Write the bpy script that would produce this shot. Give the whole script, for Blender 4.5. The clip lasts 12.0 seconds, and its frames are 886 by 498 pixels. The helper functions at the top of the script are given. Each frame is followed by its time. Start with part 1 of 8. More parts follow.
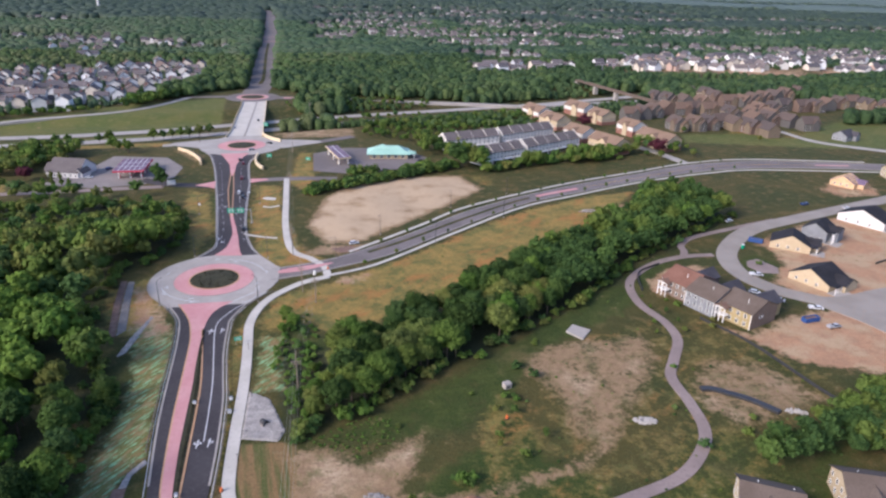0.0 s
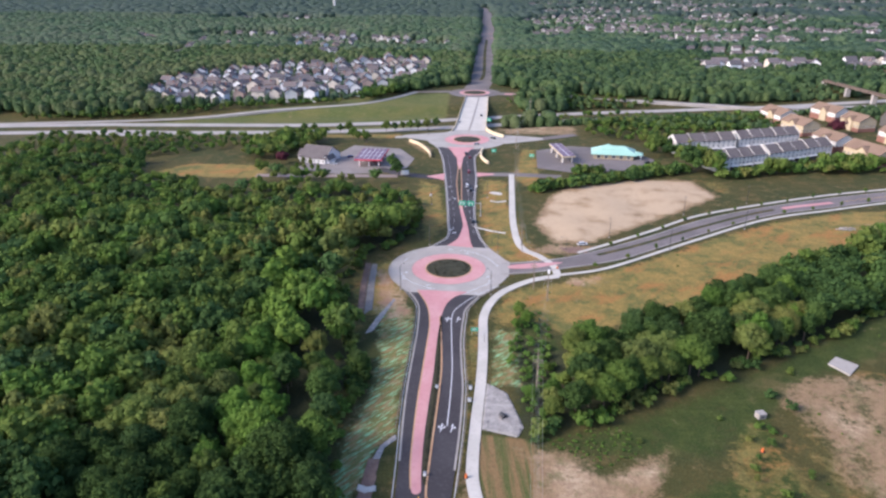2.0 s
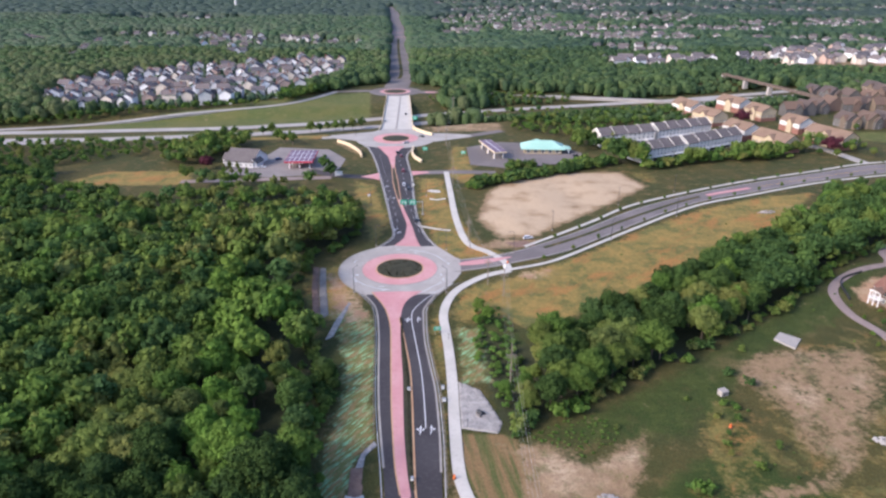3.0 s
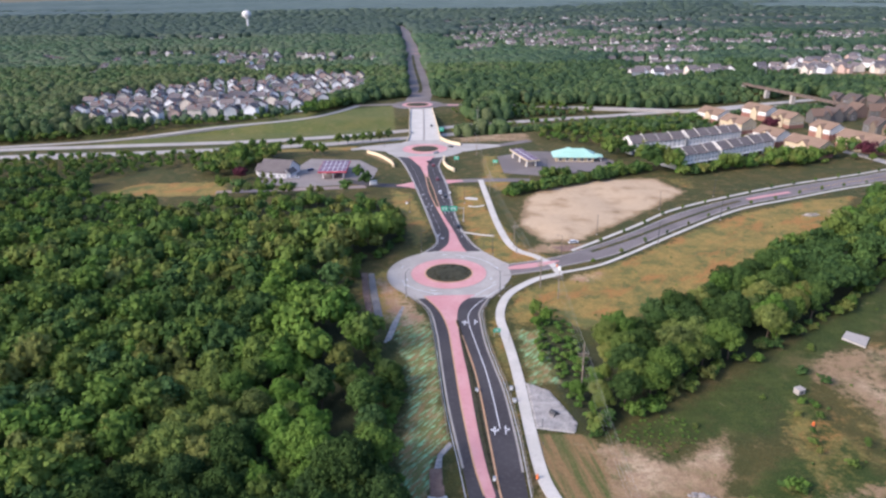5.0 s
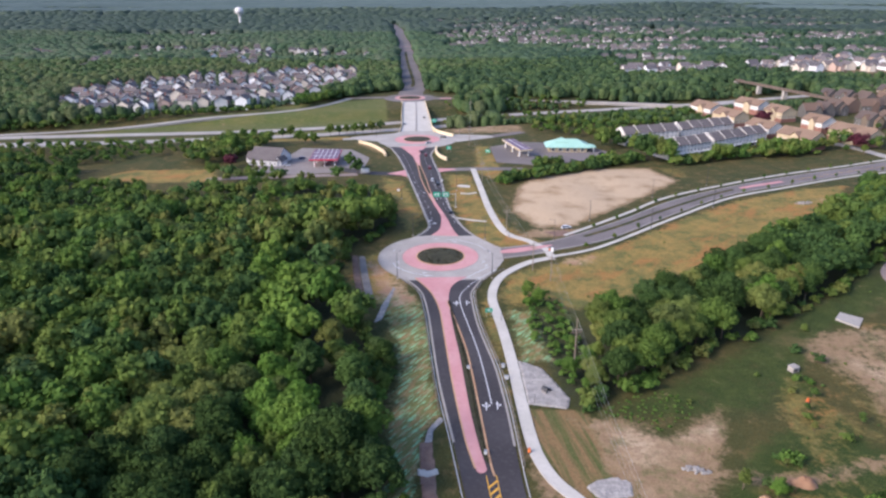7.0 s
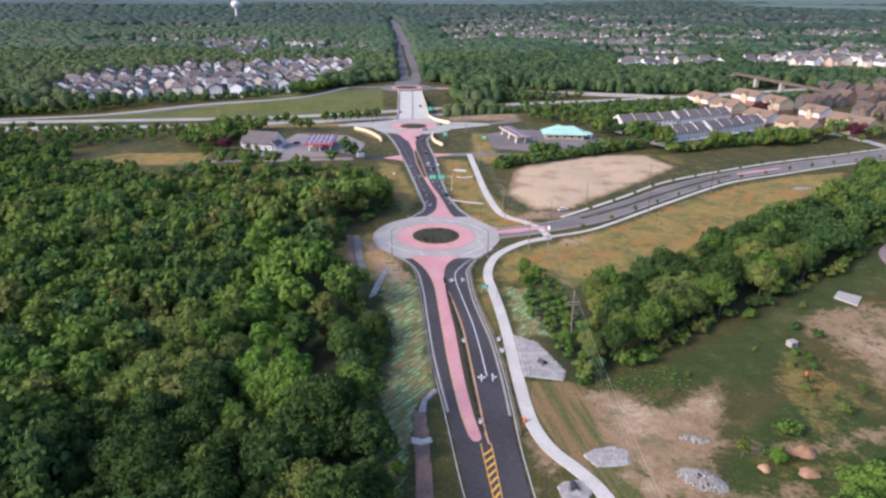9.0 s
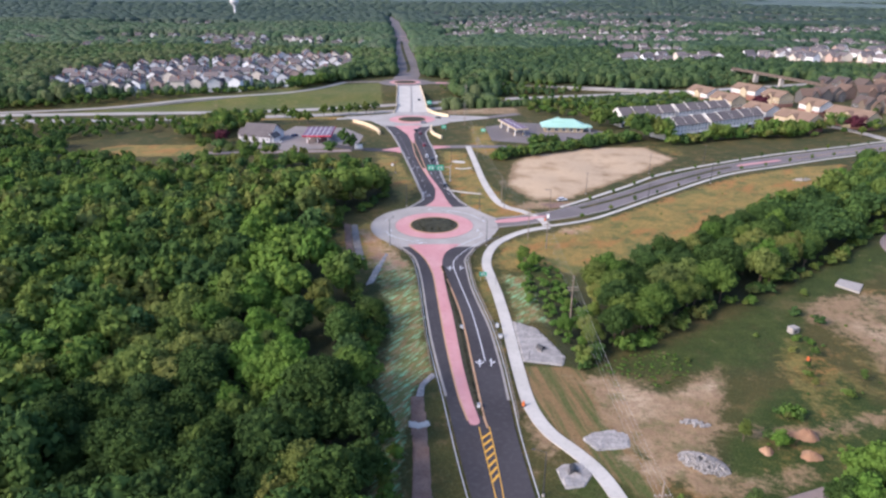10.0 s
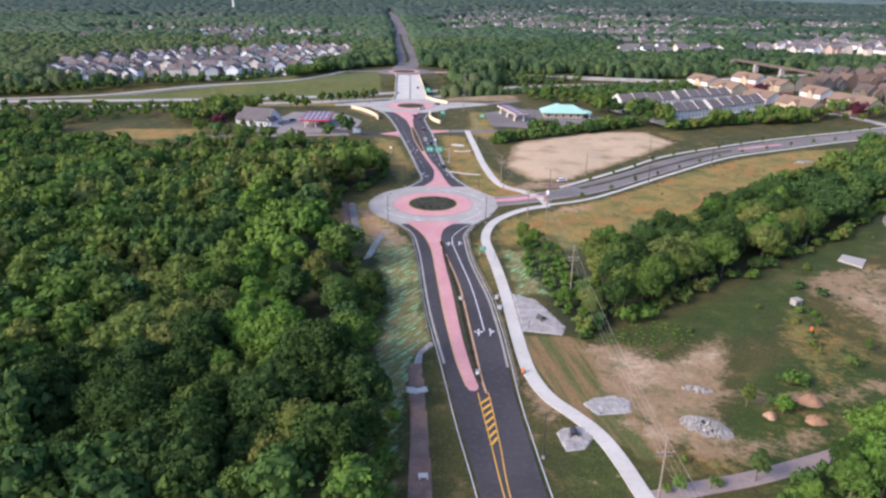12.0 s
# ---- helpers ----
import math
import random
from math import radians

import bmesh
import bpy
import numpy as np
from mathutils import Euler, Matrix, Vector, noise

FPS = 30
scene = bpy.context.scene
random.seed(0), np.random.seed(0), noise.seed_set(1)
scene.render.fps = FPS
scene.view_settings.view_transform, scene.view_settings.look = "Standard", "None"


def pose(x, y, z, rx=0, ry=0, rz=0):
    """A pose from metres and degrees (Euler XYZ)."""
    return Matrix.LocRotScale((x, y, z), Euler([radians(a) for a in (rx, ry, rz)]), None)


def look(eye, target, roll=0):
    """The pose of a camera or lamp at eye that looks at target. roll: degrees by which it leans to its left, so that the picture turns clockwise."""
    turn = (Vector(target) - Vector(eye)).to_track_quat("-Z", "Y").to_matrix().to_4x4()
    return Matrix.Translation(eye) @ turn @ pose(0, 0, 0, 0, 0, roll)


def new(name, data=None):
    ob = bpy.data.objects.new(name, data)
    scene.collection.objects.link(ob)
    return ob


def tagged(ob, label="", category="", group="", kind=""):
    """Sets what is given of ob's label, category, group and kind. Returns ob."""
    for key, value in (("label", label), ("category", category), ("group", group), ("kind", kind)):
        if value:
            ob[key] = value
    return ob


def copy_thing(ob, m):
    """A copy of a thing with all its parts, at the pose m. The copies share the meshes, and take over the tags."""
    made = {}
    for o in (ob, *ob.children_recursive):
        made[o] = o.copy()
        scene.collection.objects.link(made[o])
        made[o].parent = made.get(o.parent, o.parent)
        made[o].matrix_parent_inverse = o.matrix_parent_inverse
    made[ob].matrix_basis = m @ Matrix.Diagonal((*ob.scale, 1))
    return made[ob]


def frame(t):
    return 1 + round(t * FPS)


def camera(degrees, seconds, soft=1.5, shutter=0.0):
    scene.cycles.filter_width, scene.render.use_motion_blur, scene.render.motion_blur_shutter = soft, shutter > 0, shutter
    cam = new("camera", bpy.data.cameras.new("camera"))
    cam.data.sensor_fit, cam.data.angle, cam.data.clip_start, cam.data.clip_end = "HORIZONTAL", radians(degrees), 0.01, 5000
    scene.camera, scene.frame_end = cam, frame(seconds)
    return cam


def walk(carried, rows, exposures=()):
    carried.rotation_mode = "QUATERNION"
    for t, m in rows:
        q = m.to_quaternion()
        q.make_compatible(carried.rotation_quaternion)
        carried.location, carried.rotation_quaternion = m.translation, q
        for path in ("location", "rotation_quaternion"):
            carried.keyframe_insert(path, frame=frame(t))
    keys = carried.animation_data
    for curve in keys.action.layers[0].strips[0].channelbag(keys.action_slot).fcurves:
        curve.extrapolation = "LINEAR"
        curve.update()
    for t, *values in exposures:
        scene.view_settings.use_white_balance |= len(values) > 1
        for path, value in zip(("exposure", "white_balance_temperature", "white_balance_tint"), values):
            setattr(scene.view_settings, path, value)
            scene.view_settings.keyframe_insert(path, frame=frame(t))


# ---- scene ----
cam = camera(67.0, 12.0, soft=2.45)
ROWS = [
    (0.0, 50.50, -266.40, 120.04, -9.70, -22.17, 1.60),
    (0.3, 49.05, -266.01, 120.03, -9.71, -22.19, 1.60),
    (0.5, 48.08, -265.75, 120.02, -9.72, -22.21, 1.61),
    (0.6, 47.21, -265.44, 119.95, -9.62, -22.25, 1.60),
    (0.7, 46.33, -265.14, 119.87, -8.89, -22.29, 1.52),
    (0.8, 45.46, -264.83, 119.80, -7.27, -22.34, 1.36),
    (0.9, 44.58, -264.53, 119.73, -5.86, -22.38, 1.23),
    (1.0, 43.71, -264.22, 119.66, -4.30, -22.42, 1.07),
    (1.2, 41.28, -263.71, 119.54, -3.43, -22.46, 0.94),
    (1.5, 37.64, -262.94, 119.37, -2.40, -22.51, 0.79),
    (1.6, 36.59, -263.08, 119.53, 0.26, -22.54, 0.52),
    (1.7, 35.54, -263.21, 119.69, 3.76, -22.57, 0.17),
    (1.8, 34.50, -263.34, 119.85, 6.59, -22.60, -0.12),
    (1.9, 33.45, -263.47, 120.01, 7.57, -22.63, -0.21),
    (2.0, 32.40, -263.60, 120.17, 7.68, -22.66, -0.22),
    (2.1, 30.87, -263.28, 119.92, 7.65, -22.66, -0.22),
    (2.2, 29.34, -262.96, 119.67, 6.43, -22.66, -0.15),
    (2.3, 27.81, -262.63, 119.42, 4.78, -22.66, -0.06),
    (2.4, 26.28, -262.31, 119.16, 0.96, -22.66, 0.16),
    (2.5, 24.75, -261.99, 118.91, -0.40, -22.66, 0.24),
    (3.0, 16.10, -261.96, 118.82, -0.38, -22.71, 0.08),
    (4.8, -1.83, -261.72, 113.20, 0.31, -21.94, -0.85),
    (5.0, -2.14, -261.50, 112.27, 0.19, -21.15, -0.71),
    (5.5, -2.19, -261.68, 110.00, 0.01, -20.95, -0.60),
    (6.0, -2.22, -261.73, 108.24, -0.20, -21.00, -0.45),
    (6.5, -2.03, -261.55, 105.91, -0.36, -21.02, -0.31),
    (7.0, -2.00, -261.62, 104.06, -0.52, -21.05, -0.20),
    (9.0, -1.91, -261.70, 95.77, -0.92, -21.20, 0.32),
    (9.5, -1.80, -261.76, 93.84, -0.98, -21.27, 0.35),
    (10.0, -1.62, -261.37, 91.40, -1.01, -21.29, 0.38),
    (10.5, -1.72, -261.58, 89.44, -1.06, -21.35, 0.47),
    (11.0, -1.64, -261.54, 87.07, -1.10, -21.34, 0.46),
    (11.5, -1.56, -261.85, 85.43, -1.09, -21.45, 0.46),
    (12.0, -1.49, -261.69, 83.18, -1.12, -21.48, 0.52),
]
walk(cam, [(t, pose(x, y, z, 90 + pitch, 0, yaw) @ pose(0, 0, 0, 0, 0, roll)) for t, x, y, z, yaw, pitch, roll in ROWS], exposures=[(0.0, 0.76, 5690.0, 19.5), (1.5, 0.88, 5690.0, 19.5), (2.0, 1.0, 5690.0, 19.5), (5.0, 1.0, 5690.0, 19.5), (6.5, 0.92, 5690.0, 19.5), (12.0, 1.0, 5690.0, 19.5)])

# ---- light ----
SUN_AZ, SUN_EL = 243.0, 31.0   # compass degrees (0 = +y, clockwise) and height of the sun
world = bpy.data.worlds.new("evening_sky")
scene.world = world
world.use_nodes = True
wn, wl = world.node_tree.nodes, world.node_tree.links
sky = wn.new("ShaderNodeTexSky")
sky.sky_type = "NISHITA"
sky.sun_disc = False
sky.sun_elevation, sky.sun_rotation = radians(SUN_EL), radians(SUN_AZ)
sky.air_density, sky.dust_density, sky.ozone_density = 1.0, 2.5, 1.5
wl.new(sky.outputs[0], wn["Background"].inputs[0])
wn["Background"].inputs[1].default_value = 0.15
sun_data = bpy.data.lights.new("sun", "SUN")
sun_data.energy, sun_data.angle, sun_data.color = 2.1, radians(20.0), (1.0, 0.85, 0.64)
sun = new("sun", sun_data)
_az, _el = radians(SUN_AZ), radians(SUN_EL)
sun.matrix_world = look((0, 0, 300), Vector((0, 0, 300)) - Vector((math.sin(_az) * math.cos(_el), math.cos(_az) * math.cos(_el), math.sin(_el))))

# ---- materials ----
def node_mat(name, rough=0.8, metal=0.0):
    m = bpy.data.materials.new(name)
    m.use_nodes = True
    n, l = m.node_tree.nodes, m.node_tree.links
    b = n["Principled BSDF"]
    b.inputs["Roughness"].default_value, b.inputs["Metallic"].default_value = rough, metal
    b.inputs["Specular IOR Level"].default_value = 0.5 if rough < 0.6 else 0.2
    return m, n, l, b


def mixer(n, l, a, b, fac, mode="MIX"):
    """A colour mix; a, b and fac are sockets or values. Returns the output socket."""
    x = n.new("ShaderNodeMix")
    x.data_type, x.blend_type = "RGBA", mode
    for socket, v in ((x.inputs[0], fac), (x.inputs[6], a), (x.inputs[7], b)):
        if isinstance(v, bpy.types.NodeSocket):
            l.new(v, socket)
        else:
            socket.default_value = (*v, 1) if isinstance(v, (tuple, list)) else v
    return x.outputs[2]


def noise_at(n, l, scale, detail=4.0, rough=0.55, vec=None, stretch=None):
    t = n.new("ShaderNodeTexNoise")
    t.inputs["Scale"].default_value, t.inputs["Detail"].default_value, t.inputs["Roughness"].default_value = scale, detail, rough
    if vec is None:
        vec = n.new("ShaderNodeNewGeometry").outputs["Position"]
    if stretch:
        mp = n.new("ShaderNodeMapping")
        mp.vector_type = "TEXTURE"
        mp.inputs["Rotation"].default_value = (0, 0, stretch[3] if len(stretch) > 3 else 0)
        mp.inputs["Scale"].default_value = [1 / v for v in stretch[:3]]
        l.new(vec, mp.inputs[0])
        vec = mp.outputs[0]
    l.new(vec, t.inputs["Vector"])
    return t.outputs["Fac"]


def ramp(n, l, fac, lo, hi):
    r = n.new("ShaderNodeMapRange")
    r.interpolation_type = "SMOOTHSTEP"
    r.inputs[1].default_value, r.inputs[2].default_value = lo, hi
    l.new(fac, r.inputs[0])
    return r.outputs[0]


def calc(n, l, op, a, b):
    m = n.new("ShaderNodeMath")
    m.operation = op
    for s, v in ((m.inputs[0], a), (m.inputs[1], b)):
        if isinstance(v, bpy.types.NodeSocket):
            l.new(v, s)
        else:
            s.default_value = v
    return m.outputs[0]


def bumped(n, l, b, height, strength, dist):
    u = n.new("ShaderNodeBump")
    u.inputs["Strength"].default_value, u.inputs["Distance"].default_value = strength, dist
    l.new(height, u.inputs["Height"])
    l.new(u.outputs[0], b.inputs["Normal"])


def rough_mat(name, c1, c2, c3=None, big=0.06, fine=1.5, rough=0.85, bump=0.3, dist=0.05, metal=0.0):
    """Two tones mottled at a large scale, a third one as fine grain."""
    m, n, l, b = node_mat(name, rough, metal)
    c = mixer(n, l, c1, c2, ramp(n, l, noise_at(n, l, big), 0.35, 0.65))
    g = noise_at(n, l, fine, 5)
    c = mixer(n, l, c, c3 or tuple(v * 0.7 for v in c1), calc(n, l, "MULTIPLY", ramp(n, l, g, 0.45, 0.75), 0.6))
    l.new(c, b.inputs["Base Color"])
    bumped(n, l, b, g, bump, dist)
    return m


def piece_mat(name, cols, rough=0.8, fine=1.0, amount=0.35, metal=0.0):
    """Colour picked per object from a few tones, with weathering noise."""
    m, n, l, b = node_mat(name, rough, metal)
    info = n.new("ShaderNodeObjectInfo")
    r = n.new("ShaderNodeValToRGB")
    r.color_ramp.interpolation = "CONSTANT"
    e = r.color_ramp.elements
    while len(e) < len(cols):
        e.new(0.5)
    for i, c in enumerate(cols):
        e[i].position, e[i].color = i / len(cols), (*c, 1)
    l.new(info.outputs["Random"], r.inputs[0])
    g = noise_at(n, l, fine, 4)
    l.new(mixer(n, l, r.outputs[0], (0.0, 0.0, 0.0), calc(n, l, "MULTIPLY", ramp(n, l, g, 0.4, 0.8), amount)), b.inputs["Base Color"])
    return m


def leaf_mat(name, tones, by="attr", gloss=0.06, rough=0.9, fleck=0.0, through_light=0.3):
    """Foliage: a tone per tree and a lighter or darker one per leaf clump."""
    m, n, l, b = node_mat(name, 0.75)
    if by == "attr":
        a = n.new("ShaderNodeAttribute")
        a.attribute_name = "tint"
        pick = a.outputs["Fac"]
    else:
        pick = n.new("ShaderNodeObjectInfo").outputs["Random"]
    r = n.new("ShaderNodeValToRGB")
    e = r.color_ramp.elements
    while len(e) < len(tones):
        e.new(0.5)
    for i, c in enumerate(tones):
        e[i].position, e[i].color = i / (len(tones) - 1), (*c, 1)
    l.new(pick, r.inputs[0])
    isl = n.new("ShaderNodeNewGeometry").outputs["Random Per Island"]
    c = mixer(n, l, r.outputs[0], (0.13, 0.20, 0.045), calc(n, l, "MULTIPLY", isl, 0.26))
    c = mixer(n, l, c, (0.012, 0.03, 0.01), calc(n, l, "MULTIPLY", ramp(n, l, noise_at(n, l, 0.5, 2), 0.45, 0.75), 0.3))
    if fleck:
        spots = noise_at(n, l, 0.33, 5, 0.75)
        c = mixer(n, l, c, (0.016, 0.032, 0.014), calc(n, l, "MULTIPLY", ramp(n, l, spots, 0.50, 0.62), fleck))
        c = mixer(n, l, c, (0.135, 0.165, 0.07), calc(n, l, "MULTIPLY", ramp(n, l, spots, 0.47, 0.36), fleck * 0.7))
    l.new(c, b.inputs["Base Color"])
    b.inputs["Specular IOR Level"].default_value = gloss
    b.inputs["Roughness"].default_value = rough
    tr, add = n.new("ShaderNodeBsdfTranslucent"), n.new("ShaderNodeMixShader")
    l.new(c, tr.inputs["Color"])
    add.inputs[0].default_value = through_light
    l.new(b.outputs[0], add.inputs[1])
    l.new(tr.outputs[0], add.inputs[2])
    l.new(add.outputs[0], n["Material Output"].inputs["Surface"])
    return m


LEAF_TONES = [(0.0436, 0.0857, 0.0286), (0.0726, 0.1326, 0.0352), (0.1355, 0.1785, 0.0395), (0.0943, 0.1785, 0.0329), (0.1814, 0.1816, 0.0505), (0.0653, 0.1244, 0.0439)]
M_LEAF = leaf_mat("foliage", [tuple(v * 0.84 for v in c) for c in LEAF_TONES], "object")
# leaf tones paler, bluer and more translucent with distance: haze put into them
M_FARWOODS = leaf_mat("haze_tinted_foliage", [(0.063, 0.116, 0.081), (0.088, 0.157, 0.095), (0.142, 0.207, 0.113), (0.103, 0.185, 0.101), (0.172, 0.215, 0.135)], "attr", 0.2, 0.7, 0.55, 0.5)
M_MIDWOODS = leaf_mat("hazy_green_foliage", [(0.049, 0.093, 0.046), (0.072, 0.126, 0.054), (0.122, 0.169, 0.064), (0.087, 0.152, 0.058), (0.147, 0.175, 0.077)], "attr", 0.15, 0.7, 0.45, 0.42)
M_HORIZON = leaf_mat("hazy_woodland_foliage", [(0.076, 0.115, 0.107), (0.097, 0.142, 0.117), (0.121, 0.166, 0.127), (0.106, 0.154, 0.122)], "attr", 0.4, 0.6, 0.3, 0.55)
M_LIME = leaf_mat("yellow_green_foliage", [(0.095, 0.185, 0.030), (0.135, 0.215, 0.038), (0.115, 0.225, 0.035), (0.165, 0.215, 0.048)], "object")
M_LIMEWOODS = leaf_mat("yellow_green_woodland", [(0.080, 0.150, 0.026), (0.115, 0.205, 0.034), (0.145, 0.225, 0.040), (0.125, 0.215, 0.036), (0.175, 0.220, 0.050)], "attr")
M_FRESH = leaf_mat("fresh_green_foliage", [(0.064, 0.136, 0.028), (0.100, 0.194, 0.036), (0.140, 0.224, 0.045), (0.081, 0.165, 0.033)], "attr")
M_OLIVE_LEAF = leaf_mat("olive_foliage", [(0.190, 0.213, 0.053), (0.138, 0.184, 0.044), (0.218, 0.224, 0.063), (0.115, 0.167, 0.044)], "object")
M_WOODS = leaf_mat("woodland_foliage", [tuple(v * 0.98 for v in c) for c in LEAF_TONES], "attr")
M_PURPLE = rough_mat("purple_foliage", (0.05, 0.012, 0.02), (0.07, 0.015, 0.025), big=0.4)
M_BARK = rough_mat("bark", (0.10, 0.075, 0.05), (0.16, 0.12, 0.09), big=0.8, fine=4)
M_ASPHALT = rough_mat("fresh_asphalt", (0.046, 0.041, 0.043), (0.061, 0.055, 0.057), (0.082, 0.075, 0.076), big=0.05, fine=0.9, rough=0.8)
M_ASPHALT_OLD = rough_mat("worn_asphalt", (0.150, 0.130, 0.124), (0.195, 0.170, 0.162), (0.108, 0.094, 0.09), big=0.04, fine=0.7)
M_CONCRETE = rough_mat("pavement_concrete", (0.33, 0.305, 0.275), (0.39, 0.36, 0.325), (0.265, 0.242, 0.215), big=0.10, fine=0.8)
M_STREET = rough_mat("dusty_street_concrete", (0.25, 0.225, 0.195), (0.295, 0.265, 0.23), (0.33, 0.245, 0.185), big=0.08, fine=0.6)
M_FORECOURT = rough_mat("forecourt_concrete", (0.215, 0.190, 0.175), (0.25, 0.222, 0.205), (0.17, 0.15, 0.138), big=0.08, fine=0.6)
M_HIGHWAY = rough_mat("highway_concrete", (0.33, 0.305, 0.275), (0.38, 0.35, 0.315), (0.20, 0.19, 0.19), big=0.05, fine=0.5)
M_PATH = rough_mat("sidewalk_concrete", (0.46, 0.43, 0.375), (0.52, 0.485, 0.43), (0.38, 0.35, 0.305), big=0.12, fine=1.0)
M_PINK = rough_mat("red_tinted_concrete", (0.50, 0.245, 0.245), (0.54, 0.30, 0.29), (0.43, 0.21, 0.205), big=0.08, fine=0.6)
M_TRAIL = rough_mat("trail_asphalt", (0.23, 0.18, 0.162), (0.28, 0.222, 0.20), (0.18, 0.142, 0.128), big=0.07, fine=0.9)
M_CURB = rough_mat("curb_concrete", (0.30, 0.275, 0.245), (0.35, 0.32, 0.29), big=0.2, fine=1.5)
M_TANCURB = rough_mat("tan_edge_concrete", (0.46, 0.27, 0.15), (0.52, 0.33, 0.19), big=0.2, fine=1.5)
M_BARRIER = rough_mat("cream_concrete_barrier", (0.60, 0.48, 0.30), (0.68, 0.56, 0.38), big=0.15, fine=0.8)
M_WHITE = rough_mat("white_road_paint", (0.62, 0.62, 0.62), (0.55, 0.55, 0.55), (0.42, 0.42, 0.42), big=0.3, fine=2.0, bump=0.05)
M_YELLOW = rough_mat("yellow_road_paint", (0.75, 0.42, 0.06), (0.65, 0.36, 0.06), (0.5, 0.28, 0.05), big=0.3, fine=2.0, bump=0.05)
M_GRAVEL = rough_mat("pale_riprap", (0.275, 0.255, 0.235), (0.385, 0.355, 0.325), (0.17, 0.155, 0.145), big=0.45, fine=1.3, bump=1.0, dist=0.3)
M_RUBBLE = rough_mat("grey_rubble", (0.25, 0.235, 0.22), (0.31, 0.29, 0.27), (0.17, 0.158, 0.148), big=0.6, fine=2.0, bump=0.6, dist=0.15)
M_DARKSTONE = rough_mat("grey_drain_stone", (0.21, 0.187, 0.168), (0.255, 0.23, 0.205), (0.12, 0.11, 0.10), big=0.3, fine=1.8, bump=0.9, dist=0.25)
M_PALESTONE = rough_mat("white_limestone", (0.36, 0.34, 0.315), (0.43, 0.405, 0.38), (0.28, 0.26, 0.24), big=0.6, fine=2.0, bump=0.6, dist=0.15)
M_MULCH = rough_mat("dark_planting_bed", (0.035, 0.034, 0.022), (0.055, 0.05, 0.03), (0.03, 0.05, 0.018), big=0.4, fine=1.6, bump=0.8, dist=0.2)
M_BROWN = rough_mat("brown_gravel", (0.178, 0.113, 0.086), (0.236, 0.155, 0.117), (0.098, 0.063, 0.049), big=0.3, fine=1.6, bump=0.6, dist=0.1)
M_STEEL = rough_mat("galvanised_steel", (0.42, 0.42, 0.43), (0.5, 0.5, 0.5), big=0.5, fine=3, rough=0.45, metal=0.7)
M_RAIL = rough_mat("weathered_guardrail_steel", (0.16, 0.15, 0.145), (0.20, 0.19, 0.18), big=0.5, fine=3, rough=0.7, metal=0.2)
M_DARKMETAL = rough_mat("dark_painted_metal", (0.03, 0.03, 0.032), (0.04, 0.04, 0.042), big=0.5, fine=3, rough=0.5)
M_POLE = rough_mat("weathered_wood_pole", (0.20, 0.16, 0.12), (0.27, 0.22, 0.18), big=0.5, fine=3)
M_SIGN = rough_mat("green_sign_sheet", (0.0, 0.30, 0.17), (0.01, 0.34, 0.20), big=0.5, fine=2, rough=0.4)


